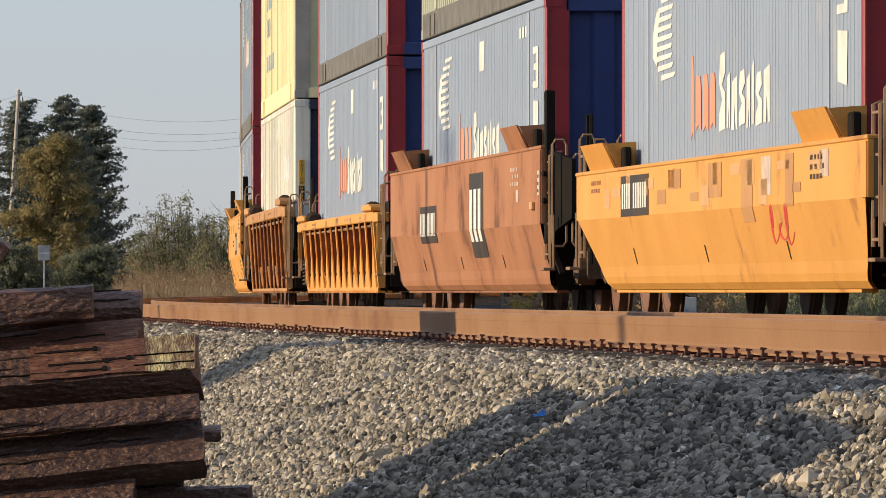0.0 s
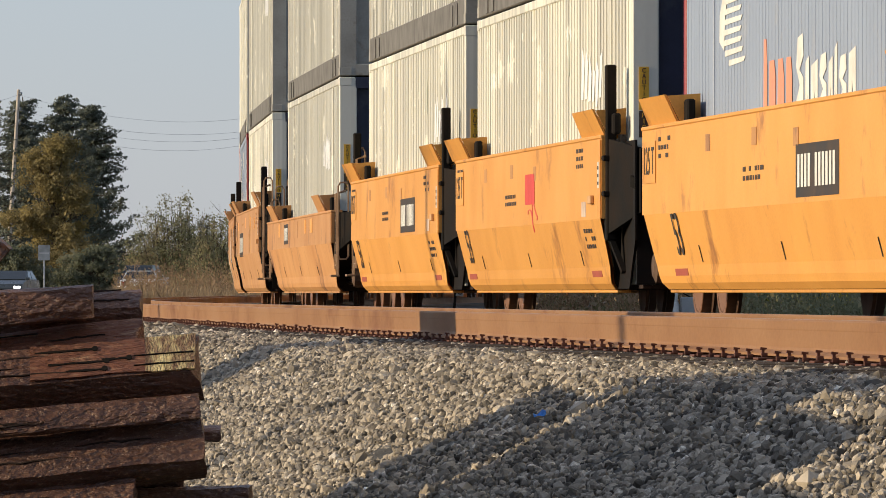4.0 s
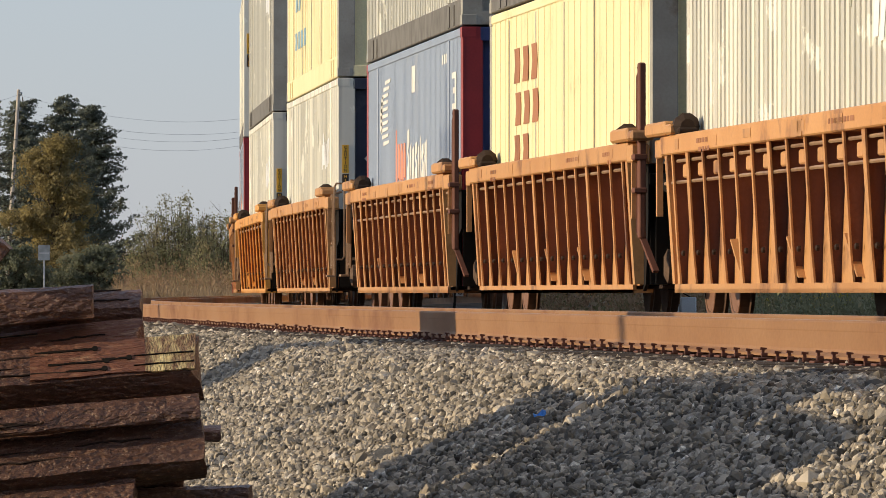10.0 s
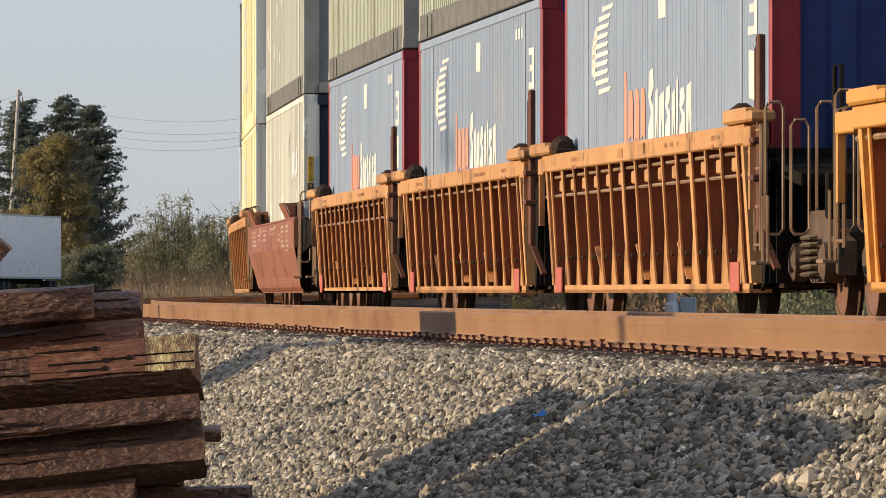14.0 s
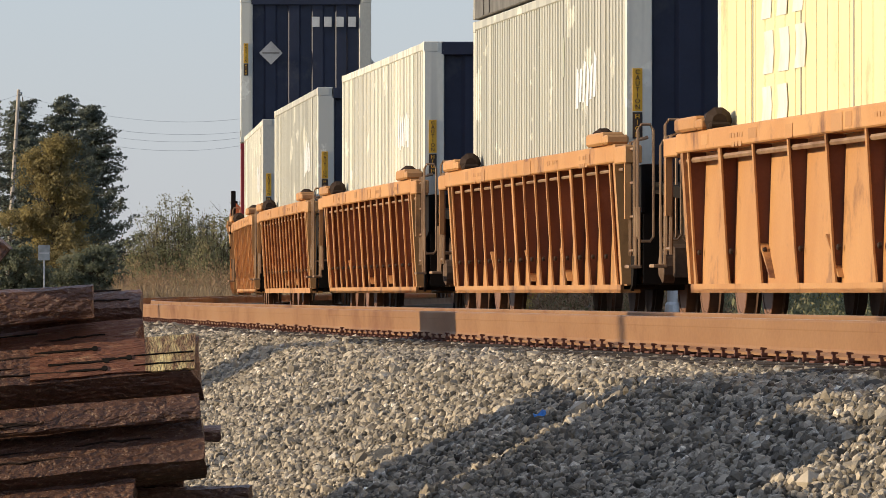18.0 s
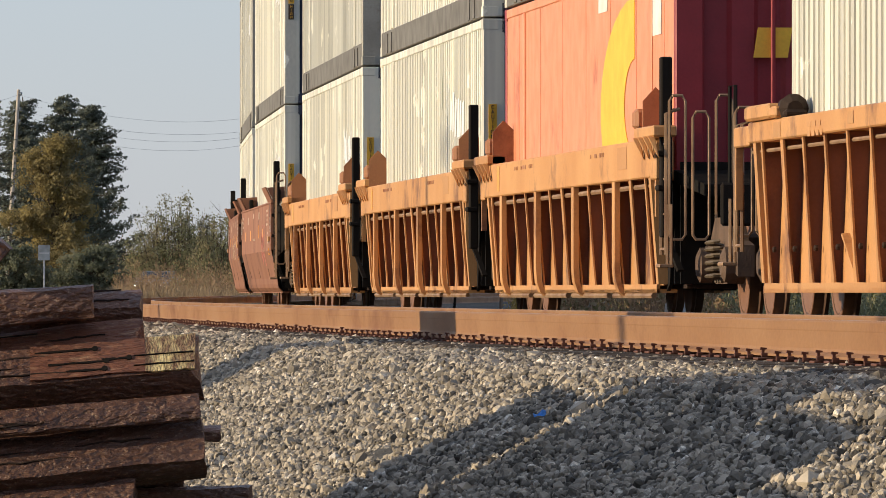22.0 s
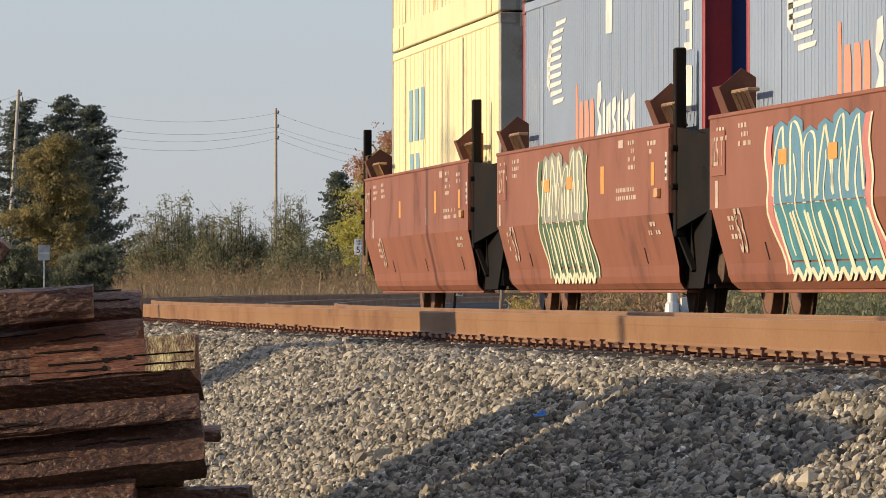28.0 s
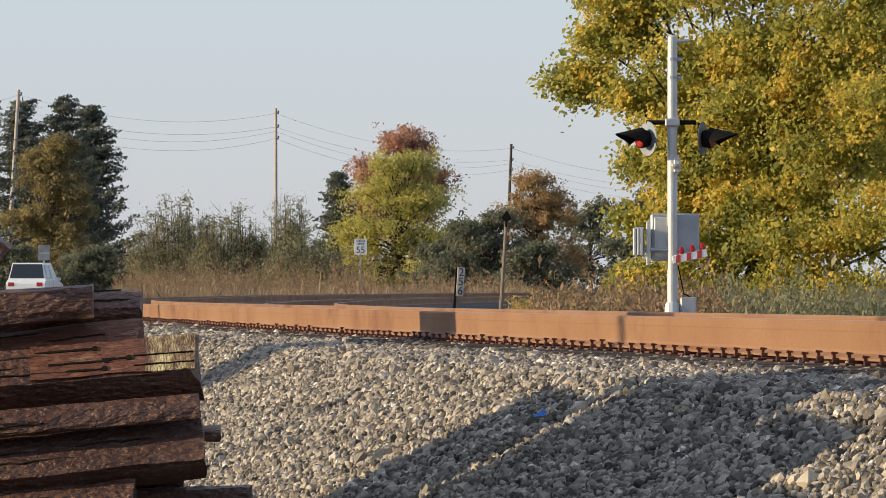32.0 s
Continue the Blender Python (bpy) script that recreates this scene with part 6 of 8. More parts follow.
def build_train():
    for i, (form, paint, ribs, low, up) in enumerate(UNITS):
        mid = MIDS[i]
        to_front, to_rear = mid - COUPLINGS[i], COUPLINGS[i + 1] - mid
        L = max(18.2, 2 * min(to_front, to_rear))
        word = COLOUR_WORD[paint]
        marks = side_marks(i, form, L)
        three = form in "tudh"
        ends = (three and TRIPLES[i] == 0, three and TRIPLES[i] == 2) if three else (True, True)
        if form in "sbtd":
            car = smooth_car(L, CAR[paint], form, f"{word} smooth-sided double-stack well car with stencilled markings", "well cars of the freight train", i, marks, ends, FRONT_CUT.get(i, 0.0), REAR_REACH.get(i, 0.0))
        else:
            car = ribbed_car(L, CAR[paint], ribs, form == "h", f"{word} ribbed double-stack well car with a {'deep' if form == 'h' else 'box'} top chord", "well cars of the freight train", i,
                             single=form == "r", marks=marks, tall=2.25 if form in "uh" else 0, foot=SPRAY_RED if 17 <= i <= 19 else None, ends=ends, lit_web=i == 3, piped=form == "u" and TRIPLES[i] != 1)
        if i == 3:      # a lower-sided car
            squat = Matrix.Translation((0, 0, 0.25)) @ Matrix.Diagonal((1, 1, 0.76, 1)) @ Matrix.Translation((0, 0, -0.25))
            low_names = ("top_chord", "side_web", "rib", "end_rib", "corner_plate", "end_panel", "lock_pad", "container_lock", "air_pipe", "diagonal_gusset", "paint_patch", "stencil_lettering")
            for ob in car.children:
                if ob.name.split(".")[0] in low_names:
                    ob.matrix_basis = squat @ ob.matrix_basis
        # trucks: two under a single car, shared ones at the joints of a three-unit car
        if not three:
            bogie(car, to_front - 2.2)
            bogie(car, -to_rear + 2.2)
        else:
            if ends[0]:
                bogie(car, to_front - 2.0)
            bogie(car, -to_rear + (2.0 if ends[1] else 0.0))
        for s, reach in ((1, to_front), (-1, to_rear)):
            if reach > L / 2 + 0.4:
                end_extension(car, L / 2, reach, s)
        if i == 33:
            mural(car, -3.6, 0.3, "green")
        if i == 32:
            mural(car, -4.6, 0.4, "teal")
        rows = [(t, pose_on_track(mid, t)) for t in TIMES]
        MOVES.append((car, rows))
        car.matrix_basis = rows[0][1]
        for level, kind in ((0, low), (1, up)):
            if kind is None:
                continue
            length = CL
            end = "brown" if (kind == "cream" and i == 13) else ("white" if kind == "cream" and i == 21 else "grey")
            plac = kind in ("white", "dull") and i in (4, 9, 10, 11, 15, 16, 20, 24, 25, 26, 29, 30) or kind == "blue" and i == 32
            lab = BOX_LABEL[kind] + (" on another" if level else " in a well car")
            c = container(kind, length, lab, "containers on the freight train", 100 * i + level, end, plac, upper=level == 1)
            lift = Matrix.Translation((0, 0, 0.30 + level * (CH + 0.02)))
            MOVES.append((c, [(t, m @ lift) for t, m in rows]))
            c.matrix_basis = rows[0][1] @ lift


build_train()


# ---------------------------------------------------------------- things beside the line
F_PX = 15276.0


def spot(x, d, y=None):
    """World place seen at picture column x (and row y) at distance d."""
    X = (x - 784) * d / F_PX
    return (X, d, ground_z(X, d) if y is None else 0.10 + (519.5 - y) * d / F_PX)


def build_tie_stack():
    """Old timber ties thrown on a pile beside the line, rolled and tilted; each one a thing."""
    D = 38.0
    s = F_PX / D

    def tie(xl, xr, top, mid, bot, roll, tilt, dy, mat, label, split=False):
        """Rows of its upper edge, ridge and lower edge at the visible end; roll: degrees by which the top face turns to the viewer."""
        rr = radians(max(roll, 1.0))
        w = (mid - top) / s / math.sin(rr) if roll > 5 else 0.20
        h = (bot - mid) / s / math.cos(rr)
        L = (xr - xl) / s
        n = 34
        rng = random.Random(xr * 7 + top)
        noise_at = lambda u, k: 0.003 * math.sin(u * 9 + k * 2.1 + top) + rng.uniform(-0.003, 0.003)
        # local y, z: the ridge that is nearest the viewer is at (0, 0); the top face runs back, the front face down
        c, sn = math.cos(rr), math.sin(rr)
        up = (c, sn)            # along the top face, away and up
        dn = (sn, -c)           # along the front face, down and away
        prof = [(0, 0), (0.33, 0), (0.66, 0), (1, 0), (1, 0.5), (1, 1), (0.5, 1), (0, 1), (0, 0.66), (0, 0.33)]
        v, f = [], []
        m = len(prof)
        for i in range(n + 1):
            u = -L * (1 - i / n)
            end = 0.02 if i == n else 0.0
            for k, (p, q) in enumerate(prof):
                corner = 0.010 if (p in (0, 1) and q in (0, 1)) else 0.0
                pp = p * w + (noise_at(u, k) if q in (0, 1) else 0) + (corner if p == 0 else -corner)
                qq = q * h + noise_at(u, k + 5) + (corner if q == 0 else -corner)
                v.append((u - end * rng.random() - (0.03 if split and i == n and k < 2 else 0), pp * up[0] + qq * dn[0], pp * up[1] + qq * dn[1]))
            if i:
                for k in range(m):
                    f.append(((i - 1) * m + k, (i - 1) * m + (k + 1) % m, i * m + (k + 1) % m, i * m + k))
        f.append(tuple(range(m)))
        f.append(tuple(n * m + k for k in range(m - 1, -1, -1)))
        g = Geo()
        g.add(v, f)
        at = Matrix.LocRotScale(((xr - 784) / s, D + dy, 0.10 + (519.5 - mid) / s), Euler((0, radians(-tilt), 0)), None)
        ob = tagged(part("timber_tie", g, mat, at=at), label, "railway tie", "pile of old ties")
        for k in range(3):
            l = rng.uniform(0.15, 0.5)
            u0 = -rng.uniform(l + 0.05, 1.2)
            p = rng.uniform(0.15, 0.9) * w
            lower, upper = [], []
            for j in range(9):
                q = p + rng.uniform(-0.006, 0.006)
                half = 0.0035 * math.sin(math.pi * (j + 0.3) / 8.8) + 0.0006
                for row, pp in ((lower, q - half), (upper, q + half)):
                    row.append((u0 + l * j / 8, pp * up[0] - 0.004 * sn, pp * up[1] + 0.004))
            part("crack", Geo().slab(lower + upper[::-1], (0, 0.006 * sn, -0.006 * c)), CAR_DARK, ob)
        return ob, up, dn, w, h

    tie(-700, 243, 826, 892, 940, 45, 5.0, 0.00, TIE, "old dark creosoted tie low in the pile")
    tie(-650, 366, 733, 812, 853, 48, 6.0, 0.05, TIE, "weathered brown tie with a splintered face")
    tie(-650, 356, 691, 737, 748, 58, 5.0, 0.08, TIE, "thin split tie lying in the pile")
    seat_tie, up, dn, w, h = tie(-600, 356, 588, 656, 716, 42, 4.5, 0.14, TIE, "dark tie with a rust-stained plate seat on top", split=True)
    tie(-500, 252, 556, 600, 640, 35, 6.5, 0.30, TIE_RED, "reddish split tie on the pile", split=True)
    tie(-600, 160, 503, 504, 568, 0, 4.0, 0.26, TIE, "dark square-cut tie on top of the pile")
    tie(-600, 150, 548, 549, 660, 0, 4.5, 0.62, TIE, "dark tie lying deep in the pile")
    tie(40, 246, 506, 542, 580, 32, 3.0, 0.50, TIE, "grey-brown short tie end on top of the pile")
    tie(180, 443, 862, 863, 905, 0, 1.5, 0.30, TIE, "dark tie lying on the ground under the pile")
    tie(-700, 322, 815, 816, 900, 0, 0.0, 0.40, TIE, "dark tie at the back of the pile")
    tie(-700, 388, 757, 758, 786, 0, 0.0, 0.40, TIE, "thin dark board between the ties")
    tie(-160, 18, 440, 441, 520, 0, -40.0, 0.20, TIE, "black tie end leaning on the pile")

    def on(u, p, lift=0.004):
        return (u, p * up[0] - lift * dn[0] * 0 - lift * math.sin(radians(42)), p * up[1] + lift * math.cos(radians(42)))
    back = (0, 0.006, -0.006)
    rg = random.Random(4)

    def ragged(u0, u1, p0, p1, amp, n=9, lift=0.004):
        """A worn patch with an uneven outline on the top face."""
        low_edge = [on(u0 + (u1 - u0) * k / n, p0 + rg.uniform(0, amp), lift) for k in range(n + 1)]
        top_edge = [on(u1 + (u0 - u1) * k / n + rg.uniform(-amp, amp), p1 - rg.uniform(0, amp), lift) for k in range(n + 1)]
        return Geo().slab(low_edge + top_edge, back)
    part("plate_seat", ragged(-0.76, -0.25, 0.015, w * 0.95, 0.012), TIE_RED, seat_tie, "rust-red worn seat of the rail plate")
    for u, p, l in ((-0.68, 0.095, 0.26), (-0.74, 0.180, 0.27), (-0.44, 0.105, 0.12), (-0.60, 0.045, 0.17)):
        part("spike_slot", ragged(u, u + l, p, p + 0.017, 0.006, 7, 0.008), BLACK, seat_tie)
        part("spike_hole", Geo().slab([on(u + l + 0.014 * math.cos(t), p + 0.010 + 0.016 * math.sin(t), 0.009) for t in np.linspace(0, 5.6, 8)], back), BLACK, seat_tie)
    part("painted_end", ragged(-0.25, -0.030, 0.012, w * 0.98, 0.010), TIE_PALE, seat_tie, "tie end flecked with yellow paint")
    for p in (0.055, 0.118):
        part("split_line", ragged(-0.30, -0.035, p, p + 0.010, 0.005, 9, 0.009), BLACK, seat_tie)


def build_signal():
    x, y, _ = spot(1190, 152)
    z = -0.55
    sg = thing("crossing_signal", "silver crossing signal mast with two flashing-light units beside the track", "railway signal", at=Matrix.Translation((x, y, z)))
    k = 152 / F_PX
    H = lambda py: 0.10 + (519.5 - py) * k - z
    W = lambda px: (px - 1190) * k
    part("mast", Geo().lathe([(0, 0.10), (0.05, 0.10), (0.06, 0.092), (H(66), 0.085), (H(62), 0.05)], (0, 0, 0), (0, 0, 1), 16), SILVER_PAINT, sg, smooth=False)
    part("base_casting", Geo().lathe([(0, 0.22), (0.06, 0.22), (0.10, 0.16), (0.45, 0.13), (0.50, 0.10)], (0, 0, 0), (0, 0, 1), 12), SILVER_PAINT, sg)
    part("mast_cap_arm", Geo().tube([(-0.12, 0, H(75)), (0.30, 0, H(72))], 0.03, 8), SILVER_PAINT, sg)
    for py in (107, 140):
        part("band_clamp", Geo().lathe([(0, 0.10), (0.05, 0.10)], (0, 0, H(py)), (0, 0, 1), 14), GALV, sg)
        part("clamp_bolt", Geo().box(0.09, 0.17, -0.03, 0.03, H(py) - 0.02, H(py) + 0.05, 0.01), GALV, sg)
    part("cross_arm", Geo().tube([(-0.46, 0, H(217)), (0.42, 0, H(217))], 0.04, 8), BLACK, sg)
    part("arm_junction", Geo().box(-0.13, 0.13, -0.12, 0.12, H(217) - 0.07, H(217) + 0.07, 0.02), GALV, sg)
    for px, ang in ((1147, -60), (1243, 72)):
        m = Matrix.Translation((W(px), -0.05, H(246))) @ Matrix.Rotation(radians(ang), 4, "Z")
        disc = part("background_disc", Geo().lathe([(0, 0.305), (0.012, 0.305)], (0, 0, 0), (0, -1, 0), 28), BOX["rail"] if ang > 0 else SIGN_BACK, sg, "round background disc", at=m)
        part("lamp_housing", Geo().lathe([(0, 0.14), (0.10, 0.17), (0.16, 0.17)], (0, -0.012, 0), (0, -1, 0), 20), BLACK, disc)
        part("lens", Geo().lathe([(0, 0.155), (0.02, 0.13), (0.03, 0.05)], (0, -0.172, 0), (0, -1, 0), 20), RED_LENS, disc, "red lens")
        hood = Geo()
        n = 12
        v = []
        for i in range(n + 1):
            t = math.radians(-10 + 200 * i / n)
            for yy, r in ((-0.14, 0.20), (-0.16 - 0.50 * max(0.2, math.sin(max(0, t))), 0.25)):
                v.append((r * math.cos(t), yy, r * math.sin(t) * (1.0 if yy > -0.15 else 0.75) + (-0.10 if yy < -0.15 else 0)))
        hood.add(v, [(2 * i, 2 * i + 2, 2 * i + 3, 2 * i + 1) for i in range(n)])
        h = part("hood", hood, BLACK, disc, "black visor hood")
        part("hanger", Geo().tube([(0, 0.06, 0), (0, 0.06, 0.28)], 0.03, 6), BLACK, disc)
    part("gate_box", Geo().box(W(1152), W(1238), 0.10, 0.55, H(462), H(378), 0.03), GALV, sg, "grey gate mechanism box")
    part("box_door", Geo().box(W(1158), W(1196), 0.075, 0.10, H(455), H(384), 0.015), SILVER_PAINT, sg)
    part("counterweight", Geo().box(W(1124), W(1140), -0.05, 0.35, H(452), H(402), 0.02), GALV, sg)
    for i in range(3):
        part("counterweight_plate", Geo().box(W(1121 + i * 6), W(1126 + i * 6), -0.10, 0.40, H(452), H(404), 0.01), SILVER_PAINT, sg)
    part("counterweight_arm", Geo().box(W(1144), W(1150), -0.08, 0.0, H(470), H(392), 0.01), SILVER_PAINT, sg)
    part("arm_shaft", Geo().tube([(W(1140), -0.02, H(442)), (W(1200), -0.02, H(444))], 0.035, 8), GALV, sg)
    m = Matrix.Translation((W(1190), -0.14, H(462))) @ Matrix.Rotation(radians(-12), 4, "Y")
    arm = part("gate_arm_stub", Geo().box(0.0, 0.62, -0.03, 0.03, -0.055, 0.085, 0.01), REFLECTIVE, sg, "white gate arm stub with red stripes", at=m)
    for u in (0.05, 0.24, 0.43):
        part("red_stripe", Geo().slab([(u, -0.034, -0.05), (u + 0.08, -0.034, -0.05), (u + 0.11, -0.034, 0.08), (u + 0.03, -0.034, 0.08)], (0, 0.003, 0)), STENCIL_RED, arm)
        part("gate_lamp", Geo().lathe([(0, 0.035), (0.03, 0.045), (0.09, 0.045), (0.12, 0.02)], (u + 0.14, 0, 0.085), (0, 0, 1), 10), RED_LENS, arm)
    part("cable", Geo().tube([(0.10, -0.02, H(470)), (0.16, -0.02, H(500)), (0.20, -0.02, H(520)), (0.36, -0.02, H(528))], 0.012, 5), BLACK, sg)
    part("bell", Geo().lathe([(0, 0.05), (0.05, 0.10), (0.10, 0.11)], (0.05, -0.08, H(300)), (0, 0, 1), 14), SILVER_PAINT, sg)
    part("bell_box", Geo().box(0.02, 0.14, -0.12, -0.02, H(306), H(278), 0.02), SILVER_PAINT, sg)
    part("foot_cabinet", Geo().box(0.14, 0.42, -0.10, 0.18, 0, H(526), 0.02), GALV, sg)


def text_face(x, y, z, ang=0):
    return Matrix.Translation((x, y, z)) @ Matrix.Rotation(radians(ang), 4, "Z") @ Matrix.Rotation(math.pi / 2, 4, "X")


def build_signs():
    # speed limit sign
    d = 415.0
    k = d / F_PX
    x, y, gz = spot(638, d)
    z0 = 0.1 + (519.5 - 520) * k
    s = thing("speed_sign", "white speed limit sign on a thin steel post in tall grass", "road sign", at=Matrix.Translation((x, y, gz)))
    up = lambda py: 0.1 + (519.5 - py) * k - gz
    part("sign_post", Geo().box(-0.035, 0.035, -0.02, 0.02, 0, up(424), 0.005), GALV, s)
    p = part("sign_panel", Geo().box(-0.305, 0.305, -0.045, -0.03, up(451), up(423), 0.006), REFLECTIVE, s)
    zz = (up(451) + up(423)) / 2
    letters("number", "55", 0.44, STENCIL_DARK, p, text_face(0, -0.052, zz - 0.16), depth=0.003)
    letters("word", "SPEED", 0.16, STENCIL_DARK, p, text_face(0, -0.052, zz + 0.28), depth=0.003)
    letters("word", "LIMIT", 0.16, STENCIL_DARK, p, text_face(0, -0.052, zz + 0.13), depth=0.003)
    # back of another sign by the road
    d = 452.0
    k = d / F_PX
    x, y, gz = spot(78, d)
    up = lambda py: 0.1 + (519.5 - py) * k - gz
    s = thing("sign_back", "grey metal back of a road sign on a post", "road sign", at=Matrix.Translation((x, y, gz)))
    part("sign_post", Geo().box(-0.04, 0.04, -0.02, 0.02, 0, up(434), 0.005), GALV, s)
    part("sign_panel", Geo().box(-0.305, 0.305, -0.04, -0.022, up(461), up(434), 0.006), SIGN_BACK, s)
    part("sign_brace", Geo().box(-0.25, 0.25, -0.05, -0.04, up(450), up(447)), GALV, s)
    # milepost
    d = 235.0
    k = d / F_PX
    x, y, gz = spot(803, d)
    up = lambda py: 0.1 + (519.5 - py) * k - gz
    s = thing("milepost", "leaning black milepost with white plate and black digits", "milepost", at=Matrix.Translation((x, y, gz)) @ Matrix.Rotation(radians(4), 4, "Y"))
    part("sign_post", Geo().box(-0.05, 0.02, -0.03, 0.03, 0, up(473), 0.005), BLACK, s)
    p = part("sign_panel", Geo().box(0.0, 0.20, -0.05, -0.035, up(524), up(473), 0.006), PLACARD, s)
    for i, ch in enumerate("256"):
        letters("digit", ch, 0.31, STENCIL_DARK, p, text_face(0.11, -0.056, up(482 + 16.5 * i) - 0.0), depth=0.003)
    # leaning post with a diamond plate seen nearly edge-on
    d = 225.0
    k = d / F_PX
    x, y, gz = spot(884, d)
    up = lambda py: 0.1 + (519.5 - py) * k - gz
    s = thing("leaning_post", "leaning brown timber post with a small dark plate on top", "trackside post", at=Matrix.Translation((x, y, gz)) @ Matrix.Rotation(radians(3.6), 4, "Y"))
    part("post", Geo().tube([(0, 0, 0), (0, 0, up(383))], 0.050, 8, r1=0.042), POST_WOOD, s)
    part("plate", Geo().slab([(-0.14, -0.07, up(387)), (0.0, -0.07, up(372)), (0.14, -0.07, up(387)), (0.03, -0.07, up(392)), (0.03, -0.07, up(402)), (-0.03, -0.07, up(402)), (-0.03, -0.07, up(392))], (0, 0.02, 0)), BLACK, s)


def build_poles():
    spec = [("utility_pole", 488, 600.0, 192, 0.0, POLE_WOOD, 0.15), ("utility_pole", 33, 551.0, 158, 3.5, POLE_WOOD, 0.15), ("utility_pole", 905, 700.0, 255, 2.2, DARK_WOOD, 0.15), ("utility_pole", -330, 400.0, 130, 0.0, POLE_WOOD, 0.17), ("utility_pole", 1290, 760.0, 300, 0, DARK_WOOD, 0.16)]
    tops = []
    for name, px, d, py, lean, mat, r in spec:
        k = d / F_PX
        x, y, gz = spot(px, d)
        h = 0.1 + (519.5 - py) * k - gz
        m = Matrix.Translation((x - math.tan(radians(lean)) * h, y, gz)) @ Matrix.Rotation(radians(lean), 4, "Y")
        p = thing(name, ("dark" if mat is DARK_WOOD else "pale grey") + " timber utility pole carrying wires", "utility pole", "utility poles along the road", at=m)
        part("pole", Geo().tube([(0, 0, -0.2), (0, 0, h)], r, 10, r1=r * 0.72), mat, p)
        for q in (0.35, 1.3, 2.1):
            part("insulator", Geo().lathe([(0, 0.05), (0.06, 0.09), (0.16, 0.09), (0.20, 0.03)], (0.16, -0.05, h - q), (0, 0, 1), 8), SIGN_BACK, p)
            part("bracket", Geo().box(0, 0.2, -0.07, -0.03, h - q - 0.05, h - q, 0.01), GALV, p)
        tops.append((x, y, gz + h))
    order = [3, 1, 0, 2, 4]
    for a, b in zip(order[:-1], order[1:]):
        for q, sag in ((0.35, 1.1), (1.3, 1.0), (1.6, 1.2), (2.1, 1.3)):
            A, B = Vector(tops[a]) - Vector((0, 0, q)), Vector(tops[b]) - Vector((0, 0, q))
            pts = [A.lerp(B, t) - Vector((0, 0, sag * 4 * t * (1 - t))) for t in np.linspace(0, 1, 15)]
            tagged(part("power_line", Geo().tube(pts, 0.008, 4), WIRE), "thin sagging wire between utility poles", "wire", "power lines")
    return tops


# ---------------------------------------------------------------- plants
def leaf_cloud(rng, centers, radii, count, size, flat=0.8, facing=0.7):
    """Leaves scattered round many twig ends, dense at the heart and thinning outwards; returns verts, faces."""
    n = count
    pick = rng.integers(0, len(centers), n)
    # each clump breaks up into sprays of its own
    sub = rng.integers(0, 14, n)
    spray = rng.normal(0, 0.52, (len(centers), 14, 3))
    off = spray[pick, sub] + rng.normal(0, 0.27, (n, 3))
    off = off * radii[pick][:, None]
    off[:, 2] *= flat
    c = centers[pick] + off
    # leaves turn their faces towards the light and the sky
    face = rng.normal(0, 0.6, (n, 3)) + facing * np.array((to_sun.x * 0.65, to_sun.y - 0.75, to_sun.z + 0.2))
    u = np.cross(face, rng.normal(0, 1, (n, 3)))
    u /= np.linalg.norm(u, axis=1)[:, None]
    w = np.cross(u, face)
    w /= np.linalg.norm(w, axis=1)[:, None]
    s = size * np.exp(rng.normal(0, 0.35, n))[:, None]
    v = np.stack([c - u * s, c - w * s * 0.62, c + u * s, c + w * s * 0.62], 1).reshape(-1, 3)
    return v, np.arange(4 * n)


